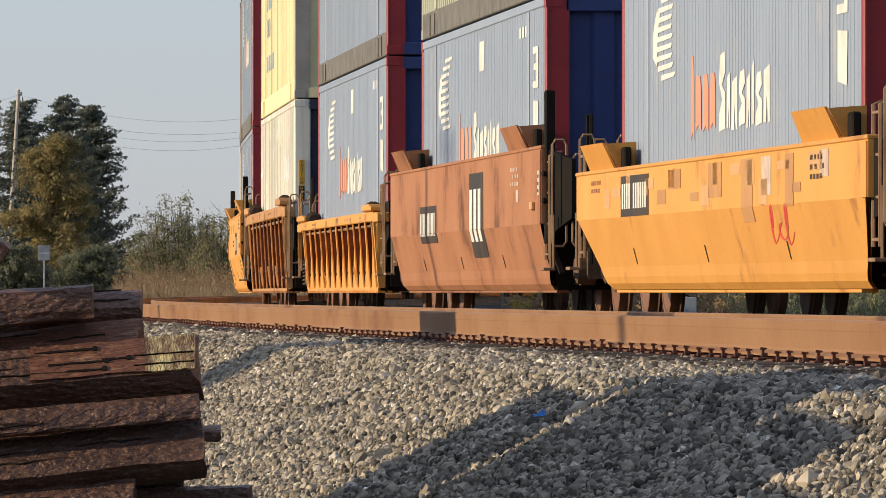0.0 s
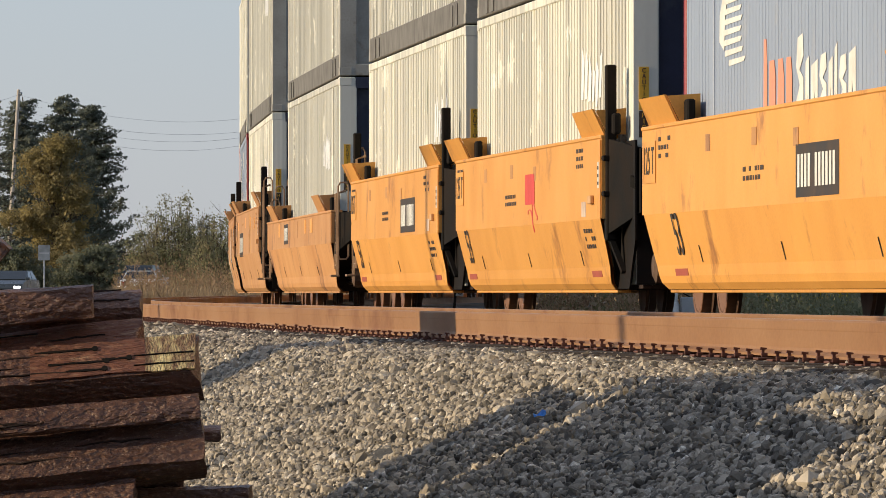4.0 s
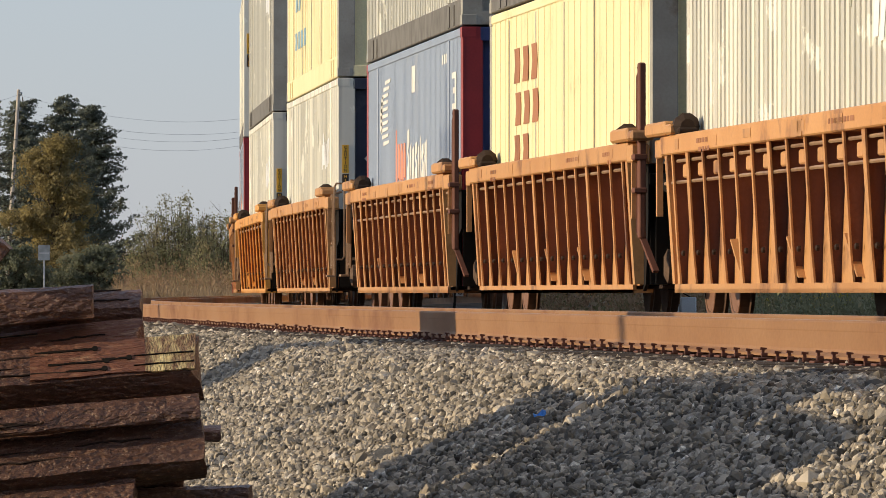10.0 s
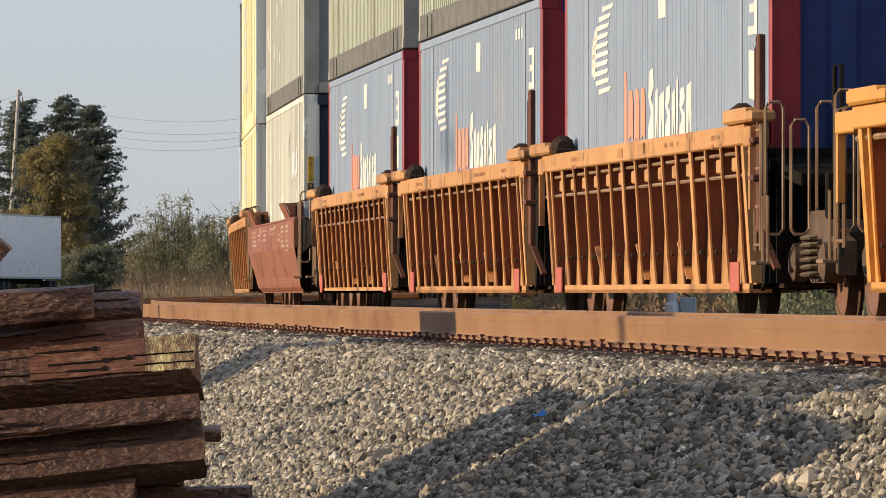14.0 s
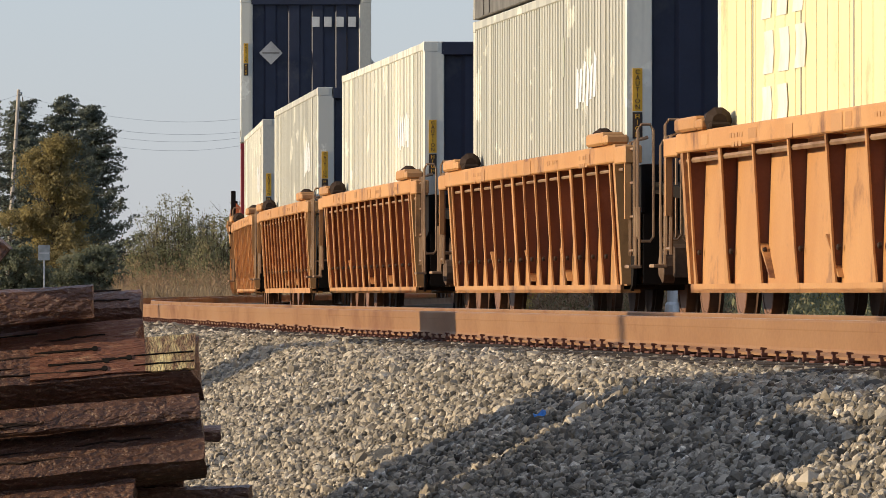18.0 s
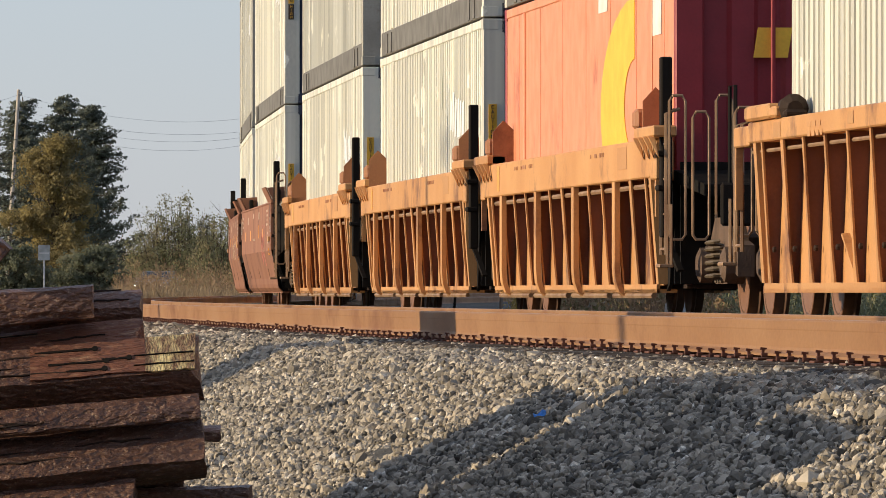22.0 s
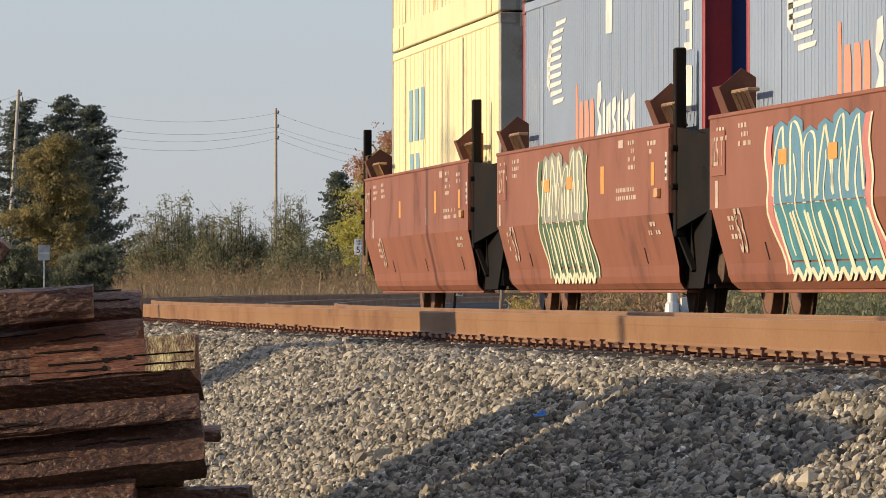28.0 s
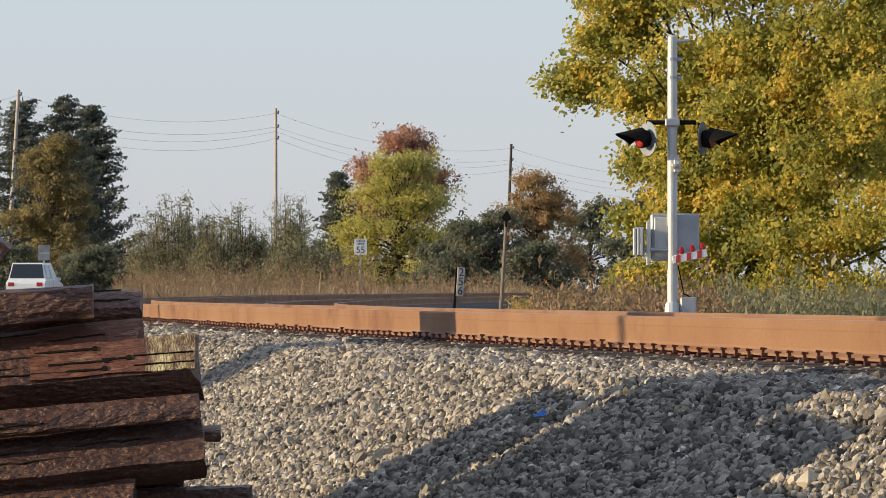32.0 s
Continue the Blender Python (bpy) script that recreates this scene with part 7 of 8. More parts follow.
def limb_tree(name, label, px, d, top, base_w, mat, seed, clumps=70, leaves=9000, leaf=0.16, lobes=None, trunk_r=0.22, low=0.15, group="", depth=0.8, bare=0.0, clump_r=(0.13, 0.26), facing=0.7):
    """A broadleaf tree or bush: tapered trunk, limbs, and a crown of leaf clumps in several lobes."""
    rng = np.random.default_rng(seed)
    x, y, gz = spot(px, d)
    k = d / F_PX
    H = 0.1 + (519.5 - top) * k - gz
    R = base_w * k / 2
    t = thing(name, label, "tree" if H > 5 else "shrub", group, at=Matrix.Translation((x, y, gz)))
    lobes = lobes or [(0, 0, 0.62, 0.75), (-0.5, 0.1, 0.48, 0.5), (0.5, -0.1, 0.5, 0.5), (0.1, 0.1, 0.82, 0.42), (-0.2, -0.4, 0.4, 0.5)]
    centers, radii = [], []
    for i in range(clumps):
        lx, ly, lz, lr = lobes[i % len(lobes)]
        o = rng.normal(0, 1, 3)
        o /= np.linalg.norm(o)
        o *= (rng.uniform(0.0, 1.0) ** 0.6 if clumps > 1000 else rng.uniform(0.25, 1.05)) * lr
        c = np.array([(lx + o[0]) * R, (ly * 1.0 + o[1]) * R * depth, lz * H + o[2] * lr * min(R * 1.1, H * 0.45)])
        if c[2] < low * H:
            c[2] = low * H + rng.uniform(0, 0.15) * H
        r = R * rng.uniform(*clump_r)
        if c[2] + r * 0.8 > H:
            c[2] = H - r * 0.8 - rng.uniform(0, 0.1) * H
        centers.append(c)
        radii.append(r)
    centers, radii = np.array(centers), np.array(radii)
    g = Geo()
    hub = [Vector((0, 0, -0.2)), Vector((0.02 * R, 0, H * 0.2)), Vector((-0.03 * R, 0.03 * R, H * 0.45)), Vector((0.02 * R, 0, H * 0.7))]
    g.tube(hub, trunk_r, 8, r1=trunk_r * 0.35)
    part("trunk", g, BARK, t)
    limbs = Geo()
    for i in range(0, len(centers), 2 if len(centers) < 300 else 9):
        c = Vector(centers[i])
        s = hub[1].lerp(hub[3], min(0.95, max(0, (c.z / H - 0.25) * 1.1)))
        mid = s.lerp(c, 0.5) + Vector(rng.normal(0, 0.06 * R, 3))
        limbs.tube([s, mid, c], trunk_r * 0.2, 5, r1=0.02)
        if bare:
            tip = c + Vector((rng.normal(0, 0.3), rng.normal(0, 0.3), 0.8)) * bare
            limbs.tube([c, tip], 0.02, 4, r1=0.008)
    part("branchwork", limbs, BARK, t)
    v, f = leaf_cloud(rng, centers, radii, leaves, leaf, facing=facing)
    crown = new("crown", raw_mesh("crown", v, f, 4, mat))
    crown.parent = t
    return t


def pine(px, d, top, width, seed, label, low=0.05, tufts=60000):
    """A conifer: straight trunk, layered boughs with gaps between them, flat sprays of needles that turn up at the tips."""
    rng = np.random.default_rng(seed)
    x, y, gz = spot(px, d)
    k = d / F_PX
    H = 0.1 + (519.5 - top) * k - gz
    R = width * k / 2
    t = thing("pine_tree", label, "tree", "pines beside the road", at=Matrix.Translation((x, y, gz)))
    part("trunk", Geo().tube([(0, 0, -0.2), (0, 0, H * 0.5), (0, 0, H)], 0.24, 8, r1=0.03), BARK, t)
    limbs = Geo()
    C, Rr = [], []
    z = H * low
    while z < H * 0.98:
        f = z / H
        env = R * min(1.0, 0.14 + 1.05 * (1.0 - f) ** 0.80)
        for k2 in range(9):
            th = rng.uniform(0, 2 * math.pi)
            L = env * rng.uniform(0.55, 1.12)
            rise = L * rng.uniform(0.0, 0.42)
            zz = z + rng.uniform(-0.30, 0.30)
            tip = Vector((L * math.cos(th), L * math.sin(th), zz + rise))
            limbs.tube([(0, 0, zz), (tip.x * 0.6, tip.y * 0.6, zz + rise * 0.3), tip], 0.05, 4, r1=0.012)
            m = max(4, int(L / 0.28))
            for q in np.linspace(0.18, 1.0, m):
                side = rng.normal(0, 0.10 * L * (1.15 - q))
                C.append((tip.x * q - math.sin(th) * side, tip.y * q + math.cos(th) * side, zz + rise * q * q + 0.03))
                Rr.append(0.24 + 0.13 * L * (1.1 - q))
        z += H * rng.uniform(0.035, 0.06) * (1.15 - 0.6 * f)
    part("branchwork", limbs, BARK, t)
    v, f = leaf_cloud(rng, np.array(C), np.array(Rr), tufts, 0.062, flat=0.42, facing=0.5)
    crown = new("crown", raw_mesh("crown", v, f, 4, NEEDLE))
    crown.parent = t
    return t


def fan_shrub(name, label, px, d, top, base_w, mat, seed, stems=70, leaves=20000, leaf=0.055, narrow=1.0):
    """A twiggy shrub: many stems fan up from the foot, forked near the top, with small leaves along them."""
    rng = np.random.default_rng(seed)
    x, y, gz = spot(px, d)
    k = d / F_PX
    H = 0.1 + (519.5 - top) * k - gz
    R = base_w * k / 2
    t = thing(name, label, "shrub", at=Matrix.Translation((x, y, gz)))
    limbs = Geo()
    P, S = [], []
    for i in range(stems):
        th, q = rng.uniform(0, 2 * math.pi), rng.uniform(0, 1) ** 0.6
        reach = R * q
        h = H * (1.02 - 0.55 * q ** (1.6 * narrow)) * (1 - 0.45 * rng.uniform(0, 1) ** 1.5)
        a = Vector((0.25 * reach * math.cos(th), 0.25 * reach * math.sin(th), -0.1))
        c = Vector((reach * math.cos(th), reach * math.sin(th) * 0.7, h))
        m = a.lerp(c, 0.5) + Vector((0.22 * reach * math.cos(th) + rng.normal(0, 0.08), 0, 0.03 * h))
        limbs.tube([a, m, c], 0.028, 4, r1=0.008)
        for j in range(5):
            u = rng.uniform(0.5, 1.0)
            b0 = m.lerp(c, (u - 0.5) * 2) if u > 0.5 else a.lerp(m, u * 2)
            b1 = b0 + Vector((rng.normal(0, 0.42), rng.normal(0, 0.3), rng.uniform(0.10, 0.5)))
            b1.z = min(b1.z, H)
            limbs.tube([b0, b1], 0.014, 4, r1=0.005)
            P.append((b0, b1))
        P += [(a.lerp(m, 0.25), m), (a.lerp(m, 0.5), m), (a.lerp(m, 0.5), m), (m, m.lerp(c, 0.8))]
    part("branchwork", limbs, BARK, t)
    A, B = np.array([p[0] for p in P]), np.array([p[1] for p in P])
    pick = rng.integers(0, len(P), leaves)
    u = rng.uniform(0, 1, leaves)[:, None]
    c = A[pick] * (1 - u) + B[pick] * u + rng.normal(0, 0.15, (leaves, 3))
    c[:, 2] = np.maximum(c[:, 2], 0.02)
    face = rng.normal(0, 0.7, (leaves, 3)) + 0.5 * np.array((to_sun.x, to_sun.y - 0.6, to_sun.z + 0.3))
    e1 = np.cross(face, rng.normal(0, 1, (leaves, 3)))
    e1 /= np.linalg.norm(e1, axis=1)[:, None]
    e2 = np.cross(e1, face)
    e2 /= np.linalg.norm(e2, axis=1)[:, None]
    sz = leaf * np.exp(rng.normal(0, 0.3, leaves))[:, None]
    v = np.stack([c - e1 * sz, c - e2 * sz * 0.5, c + e1 * sz, c + e2 * sz * 0.5], 1).reshape(-1, 3)
    crown = new("foliage", raw_mesh("foliage", v, np.arange(4 * leaves), 4, mat))
    crown.parent = t
    return t


def grass_belt(name, label, x0, x1, d0, d1, h, n, mat, seed, width=0.03, clump=0.0):
    """Upright blades; x0..x1 are columns of the view at d0."""
    rng = np.random.default_rng(seed)
    d = rng.uniform(d0, d1, n)
    X = (rng.uniform(x0, x1, n) - 784) * d0 / F_PX
    Zg = np.array([ground_z(a, b) for a, b in zip(X, d)])
    base = np.stack([X, d, Zg], 1)
    hh = h * np.exp(rng.normal(0, 0.28, n)) * (1 + clump * np.sin(X * 1.7 + seed) * np.sin(d * 0.9))
    lean = rng.normal(0, 0.22, (n, 2)) * hh[:, None]
    th = rng.uniform(0, np.pi, n)
    s = np.stack([np.cos(th), np.sin(th), np.zeros(n)], 1) * width
    tip = base + np.concatenate([lean, hh[:, None]], 1)
    midp = base + np.concatenate([lean * 0.35, hh[:, None] * 0.6], 1)
    v = np.stack([base - s, base + s, midp + s * 1.1, tip, midp - s * 1.1], 1).reshape(-1, 3)
    i = np.arange(n) * 5
    f = np.stack([i, i + 1, i + 2, i + 3, i + 4], 1).reshape(-1)
    tagged(new(name, raw_mesh(name, v, f, 5, mat)), label, "grass", kind="stuff")


def weed_bank(name, label, x0, x1, d0, d1, h, n, mat, seed, leaf=0.07):
    """Brushy weeds: stems with many small leaves, thick at the foot and ragged on top."""
    rng = np.random.default_rng(seed)
    m = n // 60
    d = rng.uniform(d0, d1, m)
    X = (rng.uniform(x0, x1, m) - 784) * d0 / F_PX
    hh = h * np.exp(rng.normal(0, 0.3, m))
    C = np.stack([X, d, [ground_z(a, b) for a, b in zip(X, d)]], 1)
    pick = rng.integers(0, m, n)
    u = rng.uniform(0, 1, n) ** 1.3
    c = C[pick] + np.stack([rng.normal(0, 0.22, n) * (1.2 - u), rng.normal(0, 0.22, n), u * hh[pick]], 1)
    a = rng.normal(0, 1, (n, 3)) * np.array([0.5, 0.5, 1.0])
    a /= np.linalg.norm(a, axis=1)[:, None]
    b = np.cross(a, rng.normal(0, 1, (n, 3)))
    b /= np.linalg.norm(b, axis=1)[:, None]
    s = leaf * np.exp(rng.normal(0, 0.35, n))[:, None]
    v = np.stack([c - a * s, c - b * s * 0.4, c + a * s, c + b * s * 0.4], 1).reshape(-1, 3)
    tagged(new(name, raw_mesh(name, v, np.arange(4 * n), 4, mat)), label, "weeds", kind="stuff")


BUSH = [(0, 0, 0.55, 0.50), (-0.5, 0, 0.35, 0.45), (0.5, 0, 0.40, 0.45), (0, 0, 0.20, 0.6), (-0.45, 0, 0.10, 0.5), (0.45, 0, 0.10, 0.5), (0.15, 0, 0.75, 0.3), (-0.3, 0, 0.65, 0.3)]


def build_plants():
    # big turning maple behind the signal: lobes by column, row and radius at its distance
    lobes = [((x - 1330) / 350, -2.3 * (x - 1015) / 600, (590 - y) / 700, r / 330) for x, y, r in (
        (1030, 145, 52), (1090, 70, 75), (1130, 10, 90), (1150, 170, 85), (1175, 290, 85), (1165, 400, 80), (1160, 500, 70), (1240, 120, 130), (1300, -20, 140), (1300, 280, 140), (1290, 430, 130),
        (1280, 530, 90), (1440, 80, 150), (1460, 260, 150), (1440, 420, 140), (1430, 540, 90), (1580, 180, 150), (1590, 380, 150), (1580, 530, 90), (1340, 200, 110), (1500, 525, 90), (1400, 510, 80), (1340, 545, 60), (1380, 350, 120), (1520, -20, 150), (1410, -30, 120), (1560, 60, 120), (1250, 350, 100), (1400, 180, 110), (1330, 90, 110), (1230, 230, 90))]
    limb_tree("maple_tree", "large maple with green and yellow autumn leaves", 1330, 192, -110, 700, LEAF_MAPLE, 21, clumps=1500, leaves=200000, leaf=0.046, trunk_r=0.22, low=0.03, depth=0.6,
              lobes=lobes, clump_r=(0.06, 0.13), facing=1.0)
    limb_tree("maple_tree", "tall maple with yellowing leaves behind the signal", 1640, 215, -200, 620, LEAF_MAPLE, 22, clumps=140, leaves=30000, leaf=0.08, trunk_r=0.3, low=0.04, facing=0.8, clump_r=(0.1, 0.2))
    # middle distance trees
    limb_tree("russet_tree", "tree with russet autumn leaves", 702, 522, 190, 250, LEAF_RED, 31, clumps=190, leaves=34000, leaf=0.062, low=0.2, clump_r=(0.08, 0.17),
              lobes=[(0.15, 0, 0.80, 0.42), (-0.25, 0, 0.66, 0.45), (0.45, 0, 0.60, 0.45), (-0.45, 0, 0.45, 0.4), (0.1, 0, 0.5, 0.7)])
    limb_tree("yellow_green_tree", "rounded tree with yellow-green leaves", 706, 500, 232, 330, LEAF_YELLOW, 32, clumps=260, leaves=56000, leaf=0.062, low=0.02, clump_r=(0.08, 0.17), facing=0.6,
              lobes=[(0.05, 0, 0.80, 0.34), (-0.15, 0, 0.62, 0.45), (0.28, 0, 0.58, 0.45), (-0.42, 0, 0.38, 0.45), (0.5, 0, 0.36, 0.42), (0, 0, 0.35, 0.7), (-0.55, 0, 0.14, 0.42), (0.55, 0, 0.14, 0.42), (0, 0, 0.12, 0.7)])
    limb_tree("dark_shrub", "dark green bushy thicket", 862, 480, 342, 230, LEAF_DARK, 33, lobes=BUSH, clumps=190, leaves=34000, leaf=0.065, low=0.02, clump_r=(0.1, 0.2))
    limb_tree("tan_tree", "tree with tan autumn leaves", 955, 560, 268, 190, LEAF_TAN, 34, clumps=150, leaves=30000, leaf=0.065, low=0.03, clump_r=(0.09, 0.19),
              lobes=[(-0.1, 0, 0.80, 0.36), (0.3, 0, 0.62, 0.45), (-0.4, 0, 0.55, 0.45), (0, 0, 0.4, 0.7), (-0.45, 0, 0.22, 0.5), (0.45, 0, 0.22, 0.5), (0, 0, 0.66, 0.5), (0.1, 0, 0.54, 0.6)])
    limb_tree("dark_shrub", "dark green bushy thicket", 790, 490, 395, 170, LEAF_DARK, 41, lobes=BUSH, clumps=110, leaves=18000, leaf=0.065, low=0.02, clump_r=(0.1, 0.2))
    limb_tree("dark_shrub", "dark green bushy thicket", 945, 470, 408, 170, LEAF_DARK, 45, lobes=BUSH, clumps=110, leaves=18000, leaf=0.065, low=0.02, clump_r=(0.1, 0.2))
    limb_tree("far_tree", "far hazy grey-green tree", 1045, 900, 320, 170, LEAF_DARK, 35, lobes=BUSH, clumps=80, leaves=12000, leaf=0.13, low=0.03)
    limb_tree("far_tree", "far hazy grey-green tree", 1130, 880, 298, 130, LEAF_DARK, 42, lobes=BUSH, clumps=80, leaves=12000, leaf=0.13, low=0.03)
    fan_shrub("small_tree", "young tree with olive leaves and twiggy top", 508, 475, 318, 130, LEAF_OLIVE, 36, stems=80, leaves=18000, narrow=0.7)
    pine(598, 506, 306, 110, 37, "slim dark pine beside a russet tree", 0.03, 16000)
    fan_shrub("shrub", "open olive-green shrub with bare twigs", 312, 482, 338, 190, LEAF_OLIVE, 38, stems=110, leaves=26000)
    fan_shrub("shrub", "open olive-green shrub with bare twigs", 405, 440, 348, 150, LEAF_OLIVE, 39, stems=80, leaves=14000)
    fan_shrub("shrub", "low olive-green shrub with many thin stems", 350, 486, 400, 270, LEAF_OLIVE, 43, stems=110, leaves=22000)
    fan_shrub("shrub", "low olive-green shrub with many thin stems", 545, 428, 408, 170, LEAF_OLIVE, 44, stems=90, leaves=16000)
    # pines by the road
    pine(112, 540, 168, 190, 51, "tall dark pine beside the road")
    pine(40, 555, 172, 180, 52, "tall dark pine beside the road")
    pine(158, 545, 186, 205, 53, "dark pine with layered boughs")
    pine(-40, 540, 150, 220, 54, "tall dark pine beside the road", 0.06, 16000)
    limb_tree("golden_tree", "tree with olive-gold leaves before the pines", 95, 515, 212, 220, LEAF_GOLD, 55, clumps=240, leaves=48000, leaf=0.058, low=0.03, clump_r=(0.08, 0.17),
              lobes=[(-0.2, 0, 0.76, 0.40), (0.1, 0, 0.84, 0.30), (0.25, 0, 0.55, 0.5), (-0.35, 0, 0.45, 0.5), (0.2, 0, 0.25, 0.6), (-0.3, 0, 0.18, 0.6), (0, 0, 0.64, 0.5), (-0.05, 0, 0.40, 0.6)])
    limb_tree("roadside_shrub", "dark bush at the foot of the pines", 20, 505, 420, 170, LEAF_DARK, 56, lobes=BUSH, clumps=110, leaves=18000, leaf=0.062, low=0.02, clump_r=(0.1, 0.2))
    limb_tree("roadside_shrub", "dark bush at the foot of the pines", 165, 508, 425, 190, LEAF_DARK, 57, lobes=BUSH, clumps=110, leaves=18000, leaf=0.062, low=0.02, clump_r=(0.1, 0.2))
    grass_belt("dry_grass", "tall dry tan grass along the road", 180, 960, 375, 412, 0.55, 50000, DRY_GRASS, 61, 0.010, 0.3)
    grass_belt("corn_stubble", "far strip of ripe tan corn", -100, 1000, 610, 650, 2.3, 9000, DRY_GRASS, 62, 0.05, 0.1)
    weed_bank("rust_weeds", "reddish-brown autumn weeds beside the line", 960, 1330, 172, 190, 0.8, 40000, WEED_RED, 63, 0.05)
    weed_bank("pale_weeds", "pale yellow weeds at the track's edge", 905, 1010, 196, 210, 0.6, 9000, WEED_YELLOW, 64, 0.04)
    weed_bank("roadside_brush", "brown and olive brush along the road", 190, 930, 400, 422, 1.15, 44000, WEED_RED, 65, 0.05)
    weed_bank("tall_weeds", "tall reddish-brown dry weeds along the road", 215, 650, 392, 414, 1.45, 42000, WEED_RED, 67, 0.04)
    weed_bank("trackside_brush", "olive weeds under the maple", 1300, 1700, 170, 186, 0.78, 26000, LEAF_OLIVE, 66, 0.05)


# ---------------------------------------------------------------- road and vehicles
ROAD_DIR = Vector((-0.134, -0.991, 0)).normalized()
ROAD_AT = Vector(((150 - 784) * 430 / F_PX, 430.0, 0))


def on_road(along, lane):
    """A pose on the road: along metres towards the camera from the reference, heading that way (lane < 0: the other lane)."""
    side = Vector((ROAD_DIR.y, -ROAD_DIR.x, 0))
    p = ROAD_AT + ROAD_DIR * along + side * lane
    return p


def road_z(y):
    return float(across(-60.0, y)) + 0.05


def build_road():
    side = Vector((ROAD_DIR.y, -ROAD_DIR.x, 0))
    v, f = [], []
    al = np.arange(-900, 901, 20.0)
    for i, a in enumerate(al):
        for s in (-4.2, 1.6 - 0.0 + 4.4):
            p = ROAD_AT + ROAD_DIR * a + side * s
            v.append((p.x, p.y, road_z(p.y)))
        for s in (6.0, -4.2):
            p = ROAD_AT + ROAD_DIR * a + side * s
            v.append((p.x, p.y, road_z(p.y) - 0.6))
        if i:
            for k in range(4):
                f.append(((i - 1) * 4 + k, (i - 1) * 4 + (k + 1) % 4, i * 4 + (k + 1) % 4, i * 4 + k))
    g = Geo()
    g.add(v, f)
    tagged(part("road", g, ASPHALT), "grey asphalt two-lane road", "road", kind="structure")


def wheel_part(car, x, y, r, w):
    t = part("tyre", Geo().lathe([(-w / 2, r * 0.62), (-w / 2, r * 0.95), (-w * 0.4, r), (w * 0.4, r), (w / 2, r * 0.95), (w / 2, r * 0.62)], (x, y, r), (0, 1, 0), 20), RUBBER, car)
    part("rim", Geo().lathe([(-w * 0.42, r * 0.6), (w * 0.42, r * 0.6), (w * 0.43, r * 0.2)], (x, y, r), (0, 1, 0), 16), GALV, t)


def saloon(label, paint, tall=1.45, length=4.6, estate=False, lamps=True):
    """A passenger car; x forward."""
    c = thing("car", label, "car", "vehicles on the road")
    w = 0.9
    L = length / 2
    g = Geo()
    prof = [(-L, 0.35), (-L - 0.02, 0.85), (-L + 0.25, 1.0), (L - 1.25, 1.0), (L - 0.25, 0.82), (L, 0.62), (L, 0.32)]
    g.slab([(x, -w, z) for x, z in prof], (0, 2 * w, 0))
    part("body", g, paint, c)
    g = Geo()
    r0 = -L + 0.35 if estate else -L + 0.75
    top = [(r0 - (0.0 if estate else 0.35), 0.99), (r0 + 0.25, tall), (L - 2.3, tall), (L - 1.35, 0.99)]
    n = len(top)
    v = [(x, -w * (0.97 if z < 1 else 0.78), z) for x, z in top] + [(x, w * (0.97 if z < 1 else 0.78), z) for x, z in top]
    g.add(v, [(0, 1, 2, 3), (7, 6, 5, 4), (0, 4, 5, 1), (1, 5, 6, 2), (2, 6, 7, 3)])
    part("cabin", g, paint, c)
    def pane(p):
        g = Geo()
        g.slab(p, (0.0, 0.0, 0.006))
        part("window", g, GLASS_DARK, c, "dark window glass")
    a, b = Vector(v[3]), Vector(v[7])
    d, e = Vector(v[2]), Vector(v[6])
    off = Vector((0.02, 0, 0.012))
    pane([a.lerp(d, 0.08) + off, b.lerp(e, 0.08) + off, e.lerp(b, 0.1) + off + Vector((0, -0.05, 0)), d.lerp(a, 0.1) + off + Vector((0, 0.05, 0))])
    a, b, d, e = Vector(v[0]), Vector(v[4]), Vector(v[1]), Vector(v[5])
    off = Vector((-0.02, 0, 0.012))
    pane([a.lerp(d, 0.12) + off + Vector((0, 0.06, 0)), b.lerp(e, 0.12) + off - Vector((0, 0.06, 0)), e.lerp(b, 0.1) + off - Vector((0, 0.05, 0)), d.lerp(a, 0.1) + off + Vector((0, 0.05, 0))])
    for s in (0, 4):
        sg = -1 if s == 0 else 1
        off = Vector((0, sg * 0.012, 0))
        A, B, C, D = (Vector(v[s + q]) for q in range(4))
        for u0, u1 in ((0.10, 0.48), (0.53, 0.92)):
            pane([A.lerp(D, u0).lerp(B.lerp(C, u0), 0.12) + off, A.lerp(D, u1).lerp(B.lerp(C, u1), 0.12) + off, A.lerp(D, u1 - 0.03).lerp(B.lerp(C, u1), 0.88) + off, A.lerp(D, u0 + 0.03).lerp(B.lerp(C, u0), 0.88) + off])
    for y in (-0.66, 0.66):
        part("headlight", Geo().box(L - 0.02, L + 0.02, y - 0.16, y + 0.16, 0.60, 0.72, 0.01), LAMP_ON if lamps else GALV, c)
        part("tail_light", Geo().box(-L - 0.03, -L, y - 0.14, y + 0.14, 0.72, 0.90, 0.01), RED_LENS, c)
        part("mirror", Geo().box(L - 1.55, L - 1.35, (y > 0) * 1.82 - 0.91 - 0.10 + (0.0 if y > 0 else 0.0), (y > 0) * 1.82 - 0.91 + 0.10, 1.0, 1.13, 0.02), paint, c)
    part("grille", Geo().box(L, L + 0.02, -0.42, 0.42, 0.42, 0.58, 0.008), BLACK, c)
    for x in (-L + 0.85, L - 0.9):
        for y in (-0.8, 0.8):
            wheel_part(c, x, y, 0.32, 0.2)
    return c


